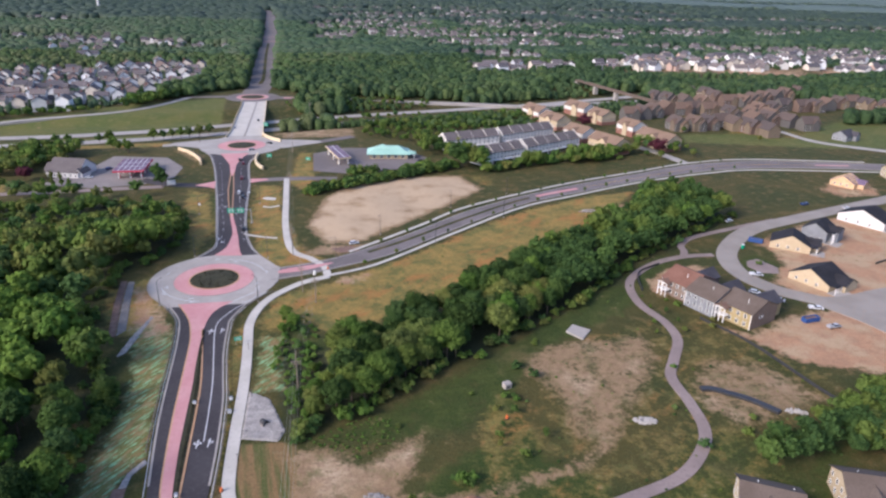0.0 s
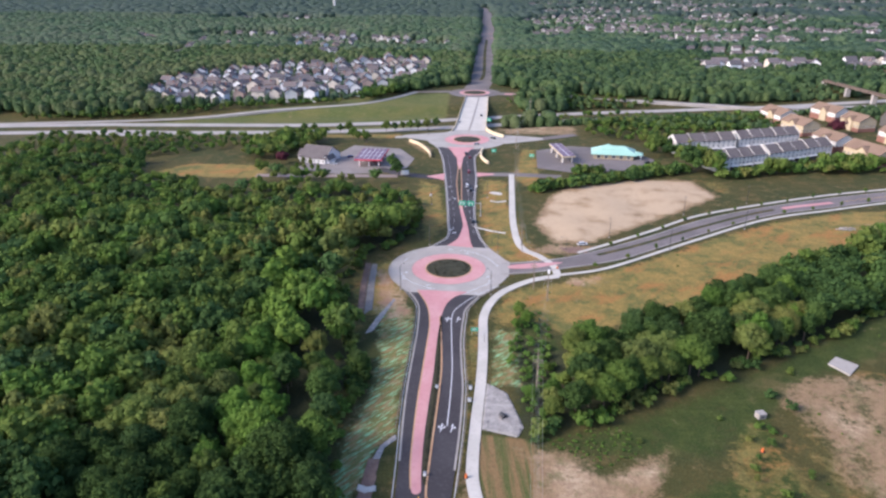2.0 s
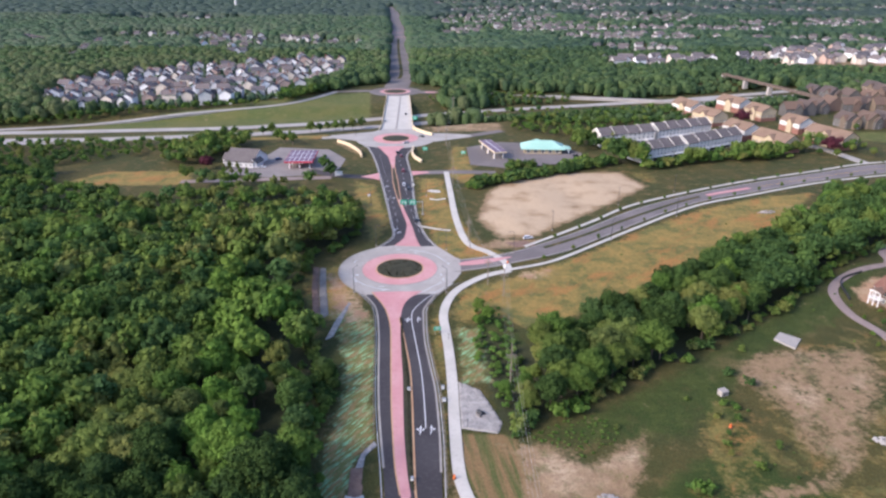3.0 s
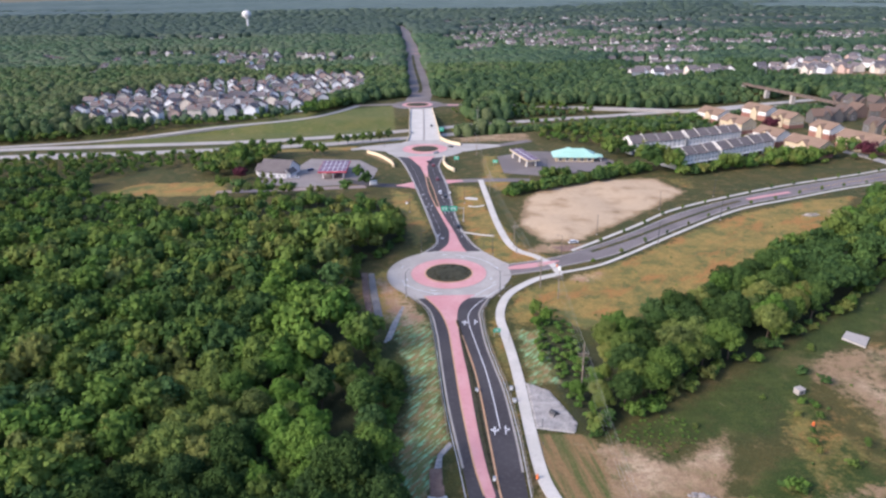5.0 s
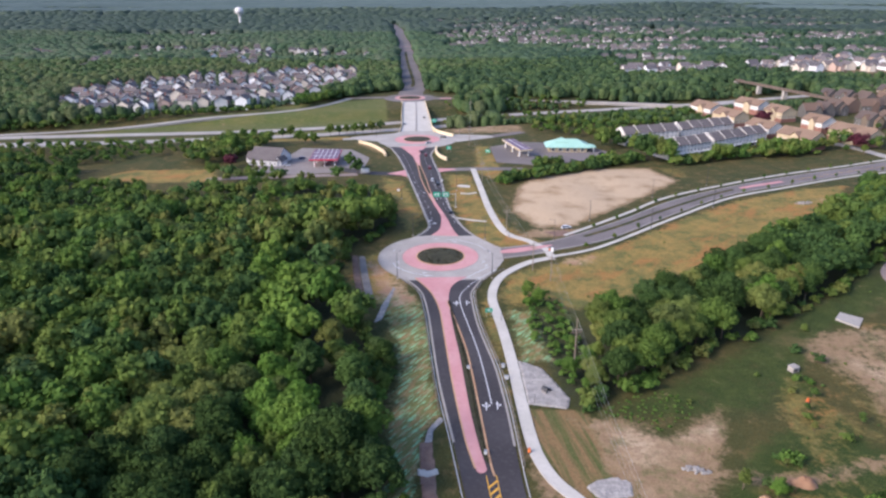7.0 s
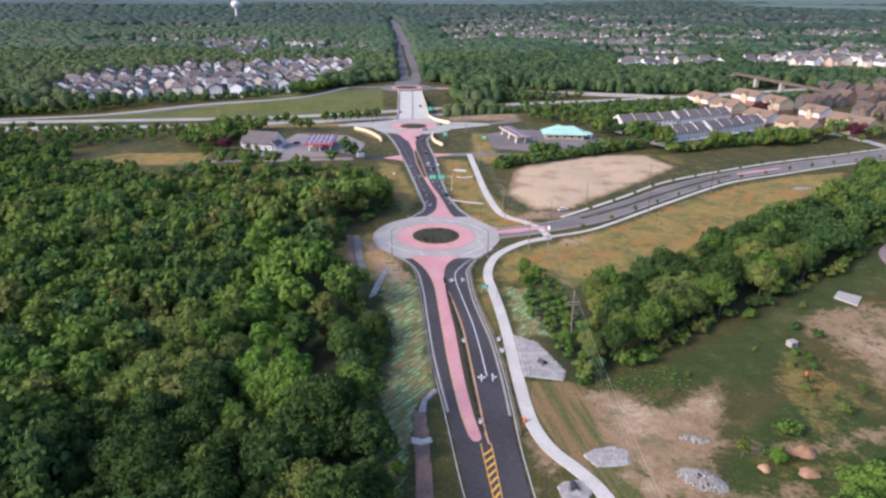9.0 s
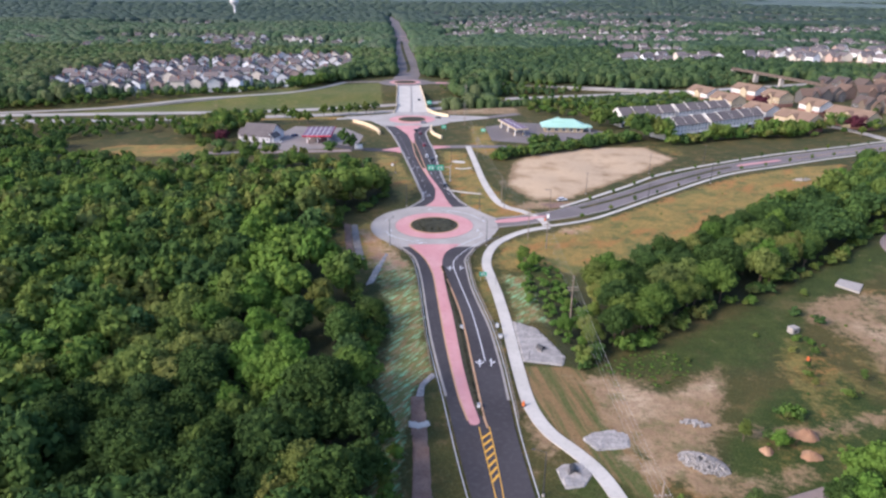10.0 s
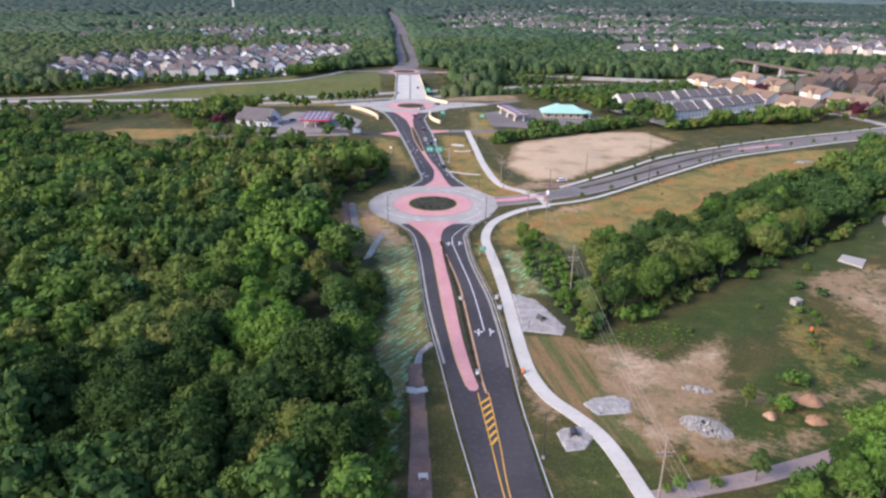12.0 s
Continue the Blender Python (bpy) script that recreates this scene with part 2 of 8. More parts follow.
def ground_mat():
    m, n, l, b = node_mat("ground_cover", 0.95)
    a = n.new("ShaderNodeAttribute")
    a.attribute_name = "cover"
    s = n.new("ShaderNodeSeparateColor")
    l.new(a.outputs["Color"], s.inputs[0])
    a2 = n.new("ShaderNodeAttribute")
    a2.attribute_name = "cover_more"
    s2 = n.new("ShaderNodeSeparateColor")
    l.new(a2.outputs["Color"], s2.inputs[0])
    big, mid, fine = noise_at(n, l, 0.03, 5), noise_at(n, l, 0.16, 5, 0.65), noise_at(n, l, 1.1, 4, 0.6)
    grass = mixer(n, l, (0.037, 0.044, 0.010), (0.064, 0.055, 0.014), ramp(n, l, big, 0.40, 0.60))
    grass = mixer(n, l, grass, (0.140, 0.095, 0.035), calc(n, l, "MULTIPLY", ramp(n, l, mid, 0.50, 0.64), 0.6))
    grass = mixer(n, l, grass, (0.028, 0.048, 0.015), calc(n, l, "MULTIPLY", ramp(n, l, fine, 0.48, 0.72), 0.55))
    lush = mixer(n, l, (0.026, 0.046, 0.007), (0.046, 0.062, 0.011), ramp(n, l, mid, 0.4, 0.65))
    lush = mixer(n, l, lush, (0.12, 0.092, 0.036), calc(n, l, "MULTIPLY", ramp(n, l, noise_at(n, l, 0.05, 5, 0.6), 0.53, 0.68), 0.55))
    dry = mixer(n, l, (0.30, 0.198, 0.056), (0.195, 0.152, 0.042), ramp(n, l, mid, 0.40, 0.62))
    dry = mixer(n, l, dry, (0.085, 0.105, 0.028), calc(n, l, "MULTIPLY", ramp(n, l, noise_at(n, l, 0.075, 6, 0.72), 0.46, 0.62), 0.8))
    dry = mixer(n, l, dry, (0.33, 0.155, 0.046), calc(n, l, "MULTIPLY", ramp(n, l, noise_at(n, l, 0.06, 6, 0.7, stretch=(0.6, 1.5, 1, 0.7)), 0.50, 0.62), 0.85))
    dry = mixer(n, l, dry, (0.075, 0.075, 0.024), calc(n, l, "MULTIPLY", ramp(n, l, fine, 0.46, 0.70), 0.55))
    dirt = mixer(n, l, (0.325, 0.218, 0.122), (0.250, 0.168, 0.092), ramp(n, l, mid, 0.36, 0.66))
    dirt = mixer(n, l, dirt, (0.50, 0.375, 0.245), calc(n, l, "MULTIPLY", ramp(n, l, calc(n, l, "ADD", noise_at(n, l, 0.07, 3), calc(n, l, "MULTIPLY", s.outputs[0], 0.28)), 0.66, 0.96), 0.9))
    dirt = mixer(n, l, dirt, (0.26, 0.17, 0.10), calc(n, l, "MULTIPLY", ramp(n, l, fine, 0.5, 0.76), 0.45))
    weedy = calc(n, l, "MULTIPLY", ramp(n, l, noise_at(n, l, 0.13, 6, 0.75), 0.49, 0.62), ramp(n, l, s.outputs[0], 1.25, 0.8))
    dirt = mixer(n, l, dirt, (0.115, 0.112, 0.042), calc(n, l, "MULTIPLY", weedy, 0.72))
    clods = calc(n, l, "MULTIPLY", ramp(n, l, noise_at(n, l, 0.42, 6, 0.75), 0.46, 0.60), ramp(n, l, s.outputs[0], 1.25, 0.8))
    dirt = mixer(n, l, dirt, (0.215, 0.132, 0.080), calc(n, l, "MULTIPLY", clods, 0.6))
    red = mixer(n, l, (0.43, 0.245, 0.14), (0.34, 0.20, 0.12), ramp(n, l, mid, 0.4, 0.62))
    red = mixer(n, l, red, (0.43, 0.305, 0.185), ramp(n, l, noise_at(n, l, 0.07, 5), 0.42, 0.62))
    red = mixer(n, l, red, (0.25, 0.13, 0.075), calc(n, l, "MULTIPLY", ramp(n, l, fine, 0.48, 0.74), 0.5))
    streak = noise_at(n, l, 0.8, 5, 0.65, stretch=(0.26, 1.5, 1.0, 0.95))
    mat = mixer(n, l, (0.150, 0.150, 0.048), (0.27, 0.55, 0.29), calc(n, l, "MULTIPLY", ramp(n, l, streak, 0.48, 0.63), 0.8))
    mat = mixer(n, l, mat, (0.29, 0.165, 0.080), calc(n, l, "MULTIPLY", ramp(n, l, noise_at(n, l, 0.45, 5, 0.65, stretch=(0.4, 1.3, 1.0, 0.95)), 0.47, 0.61), 0.65))
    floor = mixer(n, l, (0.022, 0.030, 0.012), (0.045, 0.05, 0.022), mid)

    rag = noise_at(n, l, 0.5, 6, 0.7)

    def weight(sock, soft=0.27):
        ragged = calc(n, l, "ADD", sock, calc(n, l, "MULTIPLY", calc(n, l, "SUBTRACT", mid, 0.5), 1.5))
        ragged = calc(n, l, "ADD", ragged, calc(n, l, "MULTIPLY", calc(n, l, "SUBTRACT", rag, 0.5), 1.1))
        ragged = calc(n, l, "ADD", ragged, calc(n, l, "MULTIPLY", calc(n, l, "SUBTRACT", fine, 0.5), 0.5))
        return ramp(n, l, ragged, 0.5 - soft, 0.5 + soft)

    c = mixer(n, l, grass, lush, weight(s.outputs[2]))
    c = mixer(n, l, c, dry, weight(s.outputs[1]))
    a3 = n.new("ShaderNodeAttribute")
    a3.attribute_name = "cover_mown"
    swath = noise_at(n, l, 0.42, 5, 0.6, stretch=(0.07, 1.0, 1.0, 1.74))
    mown = mixer(n, l, (0.075, 0.090, 0.024), (0.215, 0.132, 0.060), ramp(n, l, swath, 0.40, 0.58))
    mown = mixer(n, l, mown, (0.13, 0.105, 0.042), calc(n, l, "MULTIPLY", ramp(n, l, fine, 0.45, 0.70), 0.6))
    s3 = n.new("ShaderNodeSeparateColor")
    l.new(a3.outputs["Color"], s3.inputs[0])
    c = mixer(n, l, c, mown, ramp(n, l, s3.outputs[0], 0.3, 0.7))
    lawn = mixer(n, l, (0.080, 0.100, 0.024), (0.112, 0.114, 0.030), ramp(n, l, big, 0.4, 0.6))
    lawn = mixer(n, l, lawn, (0.16, 0.135, 0.055), calc(n, l, "MULTIPLY", ramp(n, l, mid, 0.5, 0.66), 0.5))
    c = mixer(n, l, c, lawn, weight(s3.outputs[1]))
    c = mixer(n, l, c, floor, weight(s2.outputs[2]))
    c = mixer(n, l, c, mat, weight(s2.outputs[0]))
    c = mixer(n, l, c, dirt, weight(s.outputs[0]))
    c = mixer(n, l, c, red, weight(s2.outputs[1]))
    blade = noise_at(n, l, 3.2, 4, 0.7)
    c = mixer(n, l, c, (0.02, 0.025, 0.008), calc(n, l, "MULTIPLY", ramp(n, l, blade, 0.50, 0.68), 0.42))
    c = mixer(n, l, c, (0.36, 0.31, 0.16), calc(n, l, "MULTIPLY", ramp(n, l, blade, 0.52, 0.34), 0.13))
    l.new(c, b.inputs["Base Color"])
    bumped(n, l, b, calc(n, l, "ADD", fine, mid), 0.6, 0.4)
    return m


M_GROUND = ground_mat()

# ---- mesh helpers ----
def mesh_from(name, verts, faces, mats, smooth=False, which=None, tint=None):
    """A mesh from arrays; faces all of one size, or a list."""
    me = bpy.data.meshes.new(name)
    verts = np.asarray(verts, np.float32)
    if isinstance(faces, np.ndarray):
        k = faces.shape[1]
        me.vertices.add(len(verts))
        me.vertices.foreach_set("co", verts.ravel())
        me.loops.add(faces.size)
        me.loops.foreach_set("vertex_index", faces.ravel().astype(np.int32))
        me.polygons.add(len(faces))
        me.polygons.foreach_set("loop_start", np.arange(0, faces.size, k, dtype=np.int32))
        me.update(calc_edges=True)
    else:
        me.from_pydata(verts.tolist(), [], faces)
    for m in mats if isinstance(mats, (list, tuple)) else [mats]:
        me.materials.append(m)
    if which is not None:
        me.polygons.foreach_set("material_index", np.asarray(which, np.int32))
    me.polygons.foreach_set("use_smooth", np.full(len(me.polygons), smooth, bool))
    if tint is not None:
        at = me.attributes.new("tint", "FLOAT", "POINT")
        at.data.foreach_set("value", np.asarray(tint, np.float32))
    me.update()
    return me


def part(name, bm, material, parent=None, label=""):
    """One mesh object from a bmesh, under a thing or part."""
    me = bpy.data.meshes.new(name)
    bm.to_mesh(me)
    bm.free()
    for m in material if isinstance(material, (list, tuple)) else [material]:
        me.materials.append(m)
    ob = new(name, me)
    ob.parent = parent
    return tagged(ob, label)


def piece(name, me, parent, m=None, label=""):
    ob = new(name, me)
    ob.parent = parent
    if m is not None:
        ob.matrix_basis = m
    return tagged(ob, label)


def thing(name, label, category, group="", kind="", at=None):
    ob = new(name)
    ob.empty_display_size = 0.5
    if at is not None:
        ob.matrix_basis = at
    return tagged(ob, label, category, group, kind)


def boxes(*specs, bevel=0.0):
    """A bmesh of boxes (x0, y0, z0, x1, y1, z1)."""
    bm = bmesh.new()
    for x0, y0, z0, x1, y1, z1 in specs:
        r = bmesh.ops.create_cube(bm, size=1.0)
        for v in r["verts"]:
            v.co = Vector(((x0 + x1) / 2 + v.co.x * (x1 - x0), (y0 + y1) / 2 + v.co.y * (y1 - y0), (z0 + z1) / 2 + v.co.z * (z1 - z0)))
    if bevel:
        bmesh.ops.bevel(bm, geom=bm.edges[:], offset=bevel, segments=1, affect="EDGES")
    return bm


def cone(bm, p, q, r1, r2, n=8):
    """A tapered tube from p to q."""
    p, q = Vector(p), Vector(q)
    d = q - p
    m = Matrix.Translation((p + q) / 2) @ d.to_track_quat("Z", "Y").to_matrix().to_4x4()
    bmesh.ops.create_cone(bm, cap_ends=True, segments=n, radius1=r1, radius2=r2, depth=d.length, matrix=m)
    return bm


def curve_through(pts, step=2.0):
    """A smooth line through the control points, evenly sampled."""
    p = np.array(pts, float)
    p = np.vstack([2 * p[0] - p[1], p, 2 * p[-1] - p[-2]])
    out = []
    for i in range(1, len(p) - 2):
        a, b, c, d = p[i - 1 : i + 3]
        n = max(2, int(np.linalg.norm(c - b) / step))
        for u in np.arange(n) / n:
            out.append(0.5 * (2 * b + (c - a) * u + (2 * a - 5 * b + 4 * c - d) * u * u + (3 * b - a - 3 * c + d) * u**3))
    out.append(p[-2])
    return np.array(out)


def resampled(line, n):
    line = np.asarray(line, float)
    s = np.r_[0, np.cumsum(np.linalg.norm(np.diff(line, axis=0), axis=1))]
    u = np.linspace(0, s[-1], n)
    return np.stack([np.interp(u, s, line[:, k]) for k in range(line.shape[1])], 1)


def offset(line, d):
    """The line moved d metres to its left."""
    t = np.gradient(line[:, :2], axis=0)
    t /= np.linalg.norm(t, axis=1, keepdims=True) + 1e-9
    out = line.copy()
    out[:, :2] += d * np.stack([-t[:, 1], t[:, 0]], 1)
    return out


def slab_mesh(name, left, right, z, depth, mat):
    """A slab between two sampled lines: top at z (a number or one per sample), with sides going down by depth."""
    n = len(left)
    z = np.broadcast_to(np.asarray(z, float), n)
    v = np.concatenate([np.c_[left[:, :2], z], np.c_[right[:, :2], z], np.c_[left[:, :2], z - depth], np.c_[right[:, :2], z - depth]])
    i = np.arange(n - 1)
    f = np.concatenate([
        np.stack([i + n, i + n + 1, i + 1, i], 1),
        np.stack([i, i + 1, i + 1 + 2 * n, i + 2 * n], 1),
        np.stack([i + 1 + n, i + n, i + 3 * n, i + 1 + 3 * n], 1),
        np.array([[0, 2 * n, 3 * n, n], [n - 1, 2 * n - 1, 4 * n - 1, 3 * n - 1]]),
    ])
    return mesh_from(name, v, f, mat)


def slab(name, left, right, z, mat, parent=None, label="", category="", kind="", depth=0.25, group=""):
    ob = new(name, slab_mesh(name, left, right, z, depth, mat))
    ob.parent = parent
    return tagged(ob, label, category, group, kind)


def ribbon(name, pts, width, z, mat, parent=None, label="", category="", kind="", depth=0.25, step=2.0, smooth=True, group=""):
    line = curve_through(pts, step) if smooth else np.asarray(pts, float)
    return slab(name, offset(line, width / 2), offset(line, -width / 2), z, mat, parent, label, category, kind, depth, group)


def between(name, a, b, z, mat, parent=None, label="", category="", kind="", n=60, depth=0.25):
    return slab(name, resampled(curve_through(a), n), resampled(curve_through(b), n), z, mat, parent, label, category, kind, depth)


def plate(name, outline, z, mat, parent=None, label="", category="", kind="", depth=0.2):
    """A flat slab with the outline of a closed smooth or straight polygon."""
    bm = bmesh.new()
    vs = [bm.verts.new((x, y, z)) for x, y in np.asarray(outline)[:, :2]]
    f = bm.faces.new(vs)
    f.normal_update()
    if f.normal.z < 0:
        f.normal_flip()
    r = bmesh.ops.extrude_face_region(bm, geom=[f])
    for e in r["geom"]:
        if isinstance(e, bmesh.types.BMVert):
            e.co.z -= depth
    bmesh.ops.recalc_face_normals(bm, faces=bm.faces)
    bmesh.ops.triangulate(bm, faces=bm.faces)
    ob = part(name, bm, mat, parent, label)
    return tagged(ob, "", category, "", kind)


def loop_of(pts, step=1.5):
    p = [*pts, *pts[:3]]
    c = curve_through(p, step)
    start = np.argmin(np.linalg.norm(c - np.array(pts[1], float), axis=1))
    later = start + 3 + np.argmin(np.linalg.norm(c[start + 3 :] - np.array(pts[1], float), axis=1))
    return c[start:later]


def ring(name, c, r0, r1, z, mat, parent=None, label="", category="", kind="", n=72, depth=0.25, a0=0.0, a1=360.0):
    a = np.radians(np.linspace(a0, a1, n))
    d = np.stack([np.cos(a), np.sin(a)], 1)
    return slab(name, np.array(c) + d * r1, np.array(c) + d * r0, z, mat, parent, label, category, kind, depth)


def inside(poly, x, y):
    """Signed distance to a polygon, positive inside."""
    p = np.array(poly, float)
    d = np.full(x.shape, 1e9)
    odd = np.zeros(x.shape, bool)
    for (ax, ay), (bx, by) in zip(p, np.roll(p, -1, 0)):
        ex, ey = bx - ax, by - ay
        t = np.clip(((x - ax) * ex + (y - ay) * ey) / (ex * ex + ey * ey), 0, 1)
        d = np.minimum(d, np.hypot(x - ax - t * ex, y - ay - t * ey))
        cross = ((ay > y) != (by > y)) & (x < ex * (y - ay) / (ey if ey else 1e-9) + ax)
        odd ^= cross
    return np.where(odd, d, -d)


def line_far(line, x, y):
    """Distance to an open line."""
    p = np.array(line, float)
    d = np.full(x.shape, 1e9)
    for (ax, ay), (bx, by) in zip(p[:-1], p[1:]):
        ex, ey = bx - ax, by - ay
        t = np.clip(((x - ax) * ex + (y - ay) * ey) / (ex * ex + ey * ey), 0, 1)
        d = np.minimum(d, np.hypot(x - ax - t * ex, y - ay - t * ey))
    return d


def step01(v, lo, hi):
    t = np.clip((v - lo) / (hi - lo), 0, 1)
    return t * t * (3 - 2 * t)


# ---- plan ----
HIGHWAY = [(-1800, -60), (-900, 150), (-600, 215), (-365, 266), (-190, 291), (-92, 306), (-20, 328), (61, 357), (150, 385), (320, 440), (700, 600), (1500, 1000)]
RB1, RB2, RB3 = (-0.7, 0.2), (-16.5, 239.5), (-29.5, 451.0)
EAST_N = [(22, 8), (39.2, 13.3), (52.8, 19.8), (72, 33.5), (92, 50), (123, 77.5), (163, 103), (206, 124.5), (253, 144), (302, 164), (354, 171), (404, 164), (451, 155), (520, 135)]
EAST_S = [(22, -3), (37.6, 1.6), (50.7, 7.6), (64.4, 13.9), (80, 24), (117, 56), (158, 88), (200, 108), (251, 131), (304, 148), (342, 153), (393, 149), (439, 140), (505, 120)]
STRIP_NEAR = [(35, -111), (44, -103.5), (56, -100), (67, -89.5), (79, -81), (90, -75), (101, -68.5), (124, -53), (141, -40), (157, -28), (184, -2), (222, 26), (268, 56)]
STRIP_FAR = [(27, -50), (41, -62), (52, -62), (62, -58), (72, -45), (92, -34), (113, -14), (138, 9), (161, 22), (190, 47), (226, 85), (262, 100)]
STRIP = STRIP_NEAR + STRIP_FAR[::-1]
WOODS_W = [(-26, -62), (-21, -95), (-17, -125), (-11, -152), (-8, -185), (-10, -262), (-300, -262), (-520, 60), (-420, 150), (-290, 162), (-225, 150), (-205, 112), (-150, 88), (-110, 100), (-60, 102), (-37, 95), (-27, 76), (-22, 50), (-25, 33), (-41, 10), (-42, -26), (-34, -50)]
FAR_ROAD = [(-30, 478), (-30, 565), (-47, 831), (-66, 1165), (-112, 1781), (-152, 2130)]
ZONES = {key: [] for key in ("dirt", "red", "dry", "lush", "mat", "mown", "lawn")}


def zone(key, weight, *outline):
    ZONES[key].append((list(outline), weight))


zone("dirt", 1.5, (45, 107), (58, 128), (97, 146), (130, 148), (138, 118), (111, 88), (83, 60), (61, 38), (45, 38), (37, 62))
zone("dirt", 0.86, (36, -114.5), (42, -116), (48, -116), (54, -123), (66, -115.5), (73, -112.5), (70, -123), (63, -135), (58, -147), (60, -156), (52, -157), (43, -154), (40, -141), (37, -134), (36, -124))
zone("dirt", 0.66, (112, -75), (126, -67), (148, -67), (162, -64), (158, -84), (136, -110), (124, -126), (116, -118), (116, -96), (110, -88))
zone("dirt", 0.62, (166, -90), (176, -84), (192, -88), (200, -101), (202, -112), (182, -118), (167, -122), (160, -112), (161, -101))
zone("dirt", 0.7, (1, 288), (68, 297), (68, 264), (10, 262))
zone("dirt", 0.8, (30, 20), (44, 36), (60, 34), (70, 36), (50, 22))
zone("dirt", 0.6, (17, -125), (20, -150), (24, -150), (30, -142), (21, -128))
zone("dirt", 0.6, (-58, 232), (-40, 215), (-36, 190), (-48, 200), (-66, 235))
zone("dirt", 0.6, (430, 660), (560, 640), (760, 660), (960, 720), (940, 780), (700, 740), (520, 720))
zone("red", 0.95, (192, -64), (201, -70), (225, -58), (262, -52), (300, -60), (320, -110), (243, -105), (208, -90))
zone("red", 0.95, (180, -32), (184, -20), (197, -10), (214, -6), (216, -14), (200, -26), (192, -38))
zone("red", 1.0, (238, -30), (252, -12), (270, -6), (300, -8), (310, -40), (270, -52), (252, -48))
zone("red", 0.9, (258, 16), (280, 28), (320, 26), (340, 4), (300, -6), (268, 2))
zone("red", 0.5, (196, 78), (212, 86), (222, 76), (205, 66))
zone("red", 0.8, (238, -34), (256, -8), (262, 20), (300, 40), (360, 60), (400, 40), (360, 0), (330, -60), (270, -60))
zone("red", 0.7, (355, 100), (380, 120), (400, 108), (390, 86), (362, 84))
zone("dry", 1.0, (46, -8), (80, 14), (117, 46), (158, 78), (205, 100), (232, 105), (196, 62), (160, 28), (136, 12), (112, -8), (88, -28), (64, -45), (44, -50), (30, -30))
zone("dry", 0.62, (22, -112), (38, -114), (37, -150), (26, -138))
zone("dry", 0.92, (13, -45), (17.5, -40), (18, -125), (15.8, -125))
zone("dry", 0.92, (-40, -6), (-27, 5), (-16, -26), (-12, -42), (-26, -46), (-36, -30))
zone("dry", 0.92, (15, 30), (34, 28), (22, 90), (18, 135), (4, 135), (6, 70))
zone("dry", 0.92, (-215, 118), (-195, 150), (-140, 152), (-134, 122))
zone("dry", 0.52, (330, 230), (440, 215), (560, 200), (560, 250), (460, 270), (400, 275))
zone("dry", 0.92, (22, 140), (26, 215), (36, 215), (40, 110))
zone("dry", 0.56, (88, -108), (102, -92), (104, -118), (88, -128))
zone("dry", 0.92, (-64, 240), (-70, 252), (-150, 240), (-150, 232))
zone("dry", 0.55, (60, 128), (140, 152), (152, 140), (145, 118), (134, 150), (96, 150))
zone("dry", 0.92, (14, 20), (26, 10), (44, 14), (44, 20), (28, 34), (20, 60), (12, 50))
zone("dry", 0.92, (26, -20), (46, -8), (44, -30), (24, -50), (22, -35))
zone("dry", 0.92, (-14, 30), (-9, 60), (-22, 120), (-34, 130), (-30, 80))
zone("dry", 0.5, (36, -125), (22, -112), (24, -136), (44, -165), (60, -165), (52, -150))
zone("red", 0.66, (-32, 0), (-24, -9), (-15, -27), (-8.5, -43), (-12, -52), (-18, -46), (-25, -38), (-28, -22))
zone("red", 0.7, (50, -4), (66, 2), (62, -8), (48, -12))
track = curve_through([(57, -134), (72, -139), (85, -138.2), (98.5, -134.4), (110.4, -130.9), (118.1, -127.3), (126.1, -119.8), (132.9, -109.9), (135.9, -98.3), (139, -83.6), (142, -70.8)], 6.0)
zone("dirt", 0.9, *offset(track, 1.6), *offset(track, -1.6)[::-1])
track = curve_through([(38, -146), (44, -152.5), (50, -156), (58, -156.4), (69, -155), (77, -151)], 6.0)
zone("dirt", 0.9, *offset(track, 1.6), *offset(track, -1.6)[::-1])
zone("dry", 0.34, (60, -150), (95, -112), (140, -62), (188, -50), (215, -100), (160, -150), (100, -165))
zone("red", 0.75, (560, 650), (640, 640), (860, 680), (940, 712), (880, 725), (700, 690))
zone("lush", 1.0, (58, -152), (64, -140), (84, -120), (104, -125), (118, -140), (100, -175), (60, -178))
zone("lush", 0.62, (22, -150), (34, -146), (44, -165), (50, -180), (24, -180))
zone("lush", 0.6, (104, -160), (150, -120), (200, -128), (170, -160))
zone("lush", 0.9, (239, 0), (249, 3), (255, -14), (249, -24), (236, -22), (233, -10))
zone("lush", 0.75, (38, -112), (60, -102), (100, -74), (150, -34), (200, 8), (210, 4), (160, -50), (122, -72), (100, -92), (86, -112), (60, -114))
zone("lush", 0.6, (-30, 60), (-22, 120), (-12, 120), (-8, 60))
zone("lush", 0.7, (-300, 295), (-130, 360), (-50, 410), (-50, 345), (-190, 318))
zone("lush", 0.6, (290, -5), (420, 60), (420, 30), (300, -30))
zone("lush", 0.95, (28, -38), (38, -36), (46, -60), (52, -80), (40, -112), (33, -100), (32, -70))
zone("lush", 0.7, (75, -165), (140, -150), (160, -180), (80, -190))
zone("mat", 0.85, (-24, -40), (-13, -33), (-8, -45), (-5.8, -62), (-4.6, -80), (-3, -100), (-1.5, -113), (-5, -120), (-7, -138), (-9, -165), (-14, -165), (-15, -123), (-13, -90), (-18, -60))
zone("mat", 0.8, (22.5, -50), (31, -52), (33, -86), (23, -86))
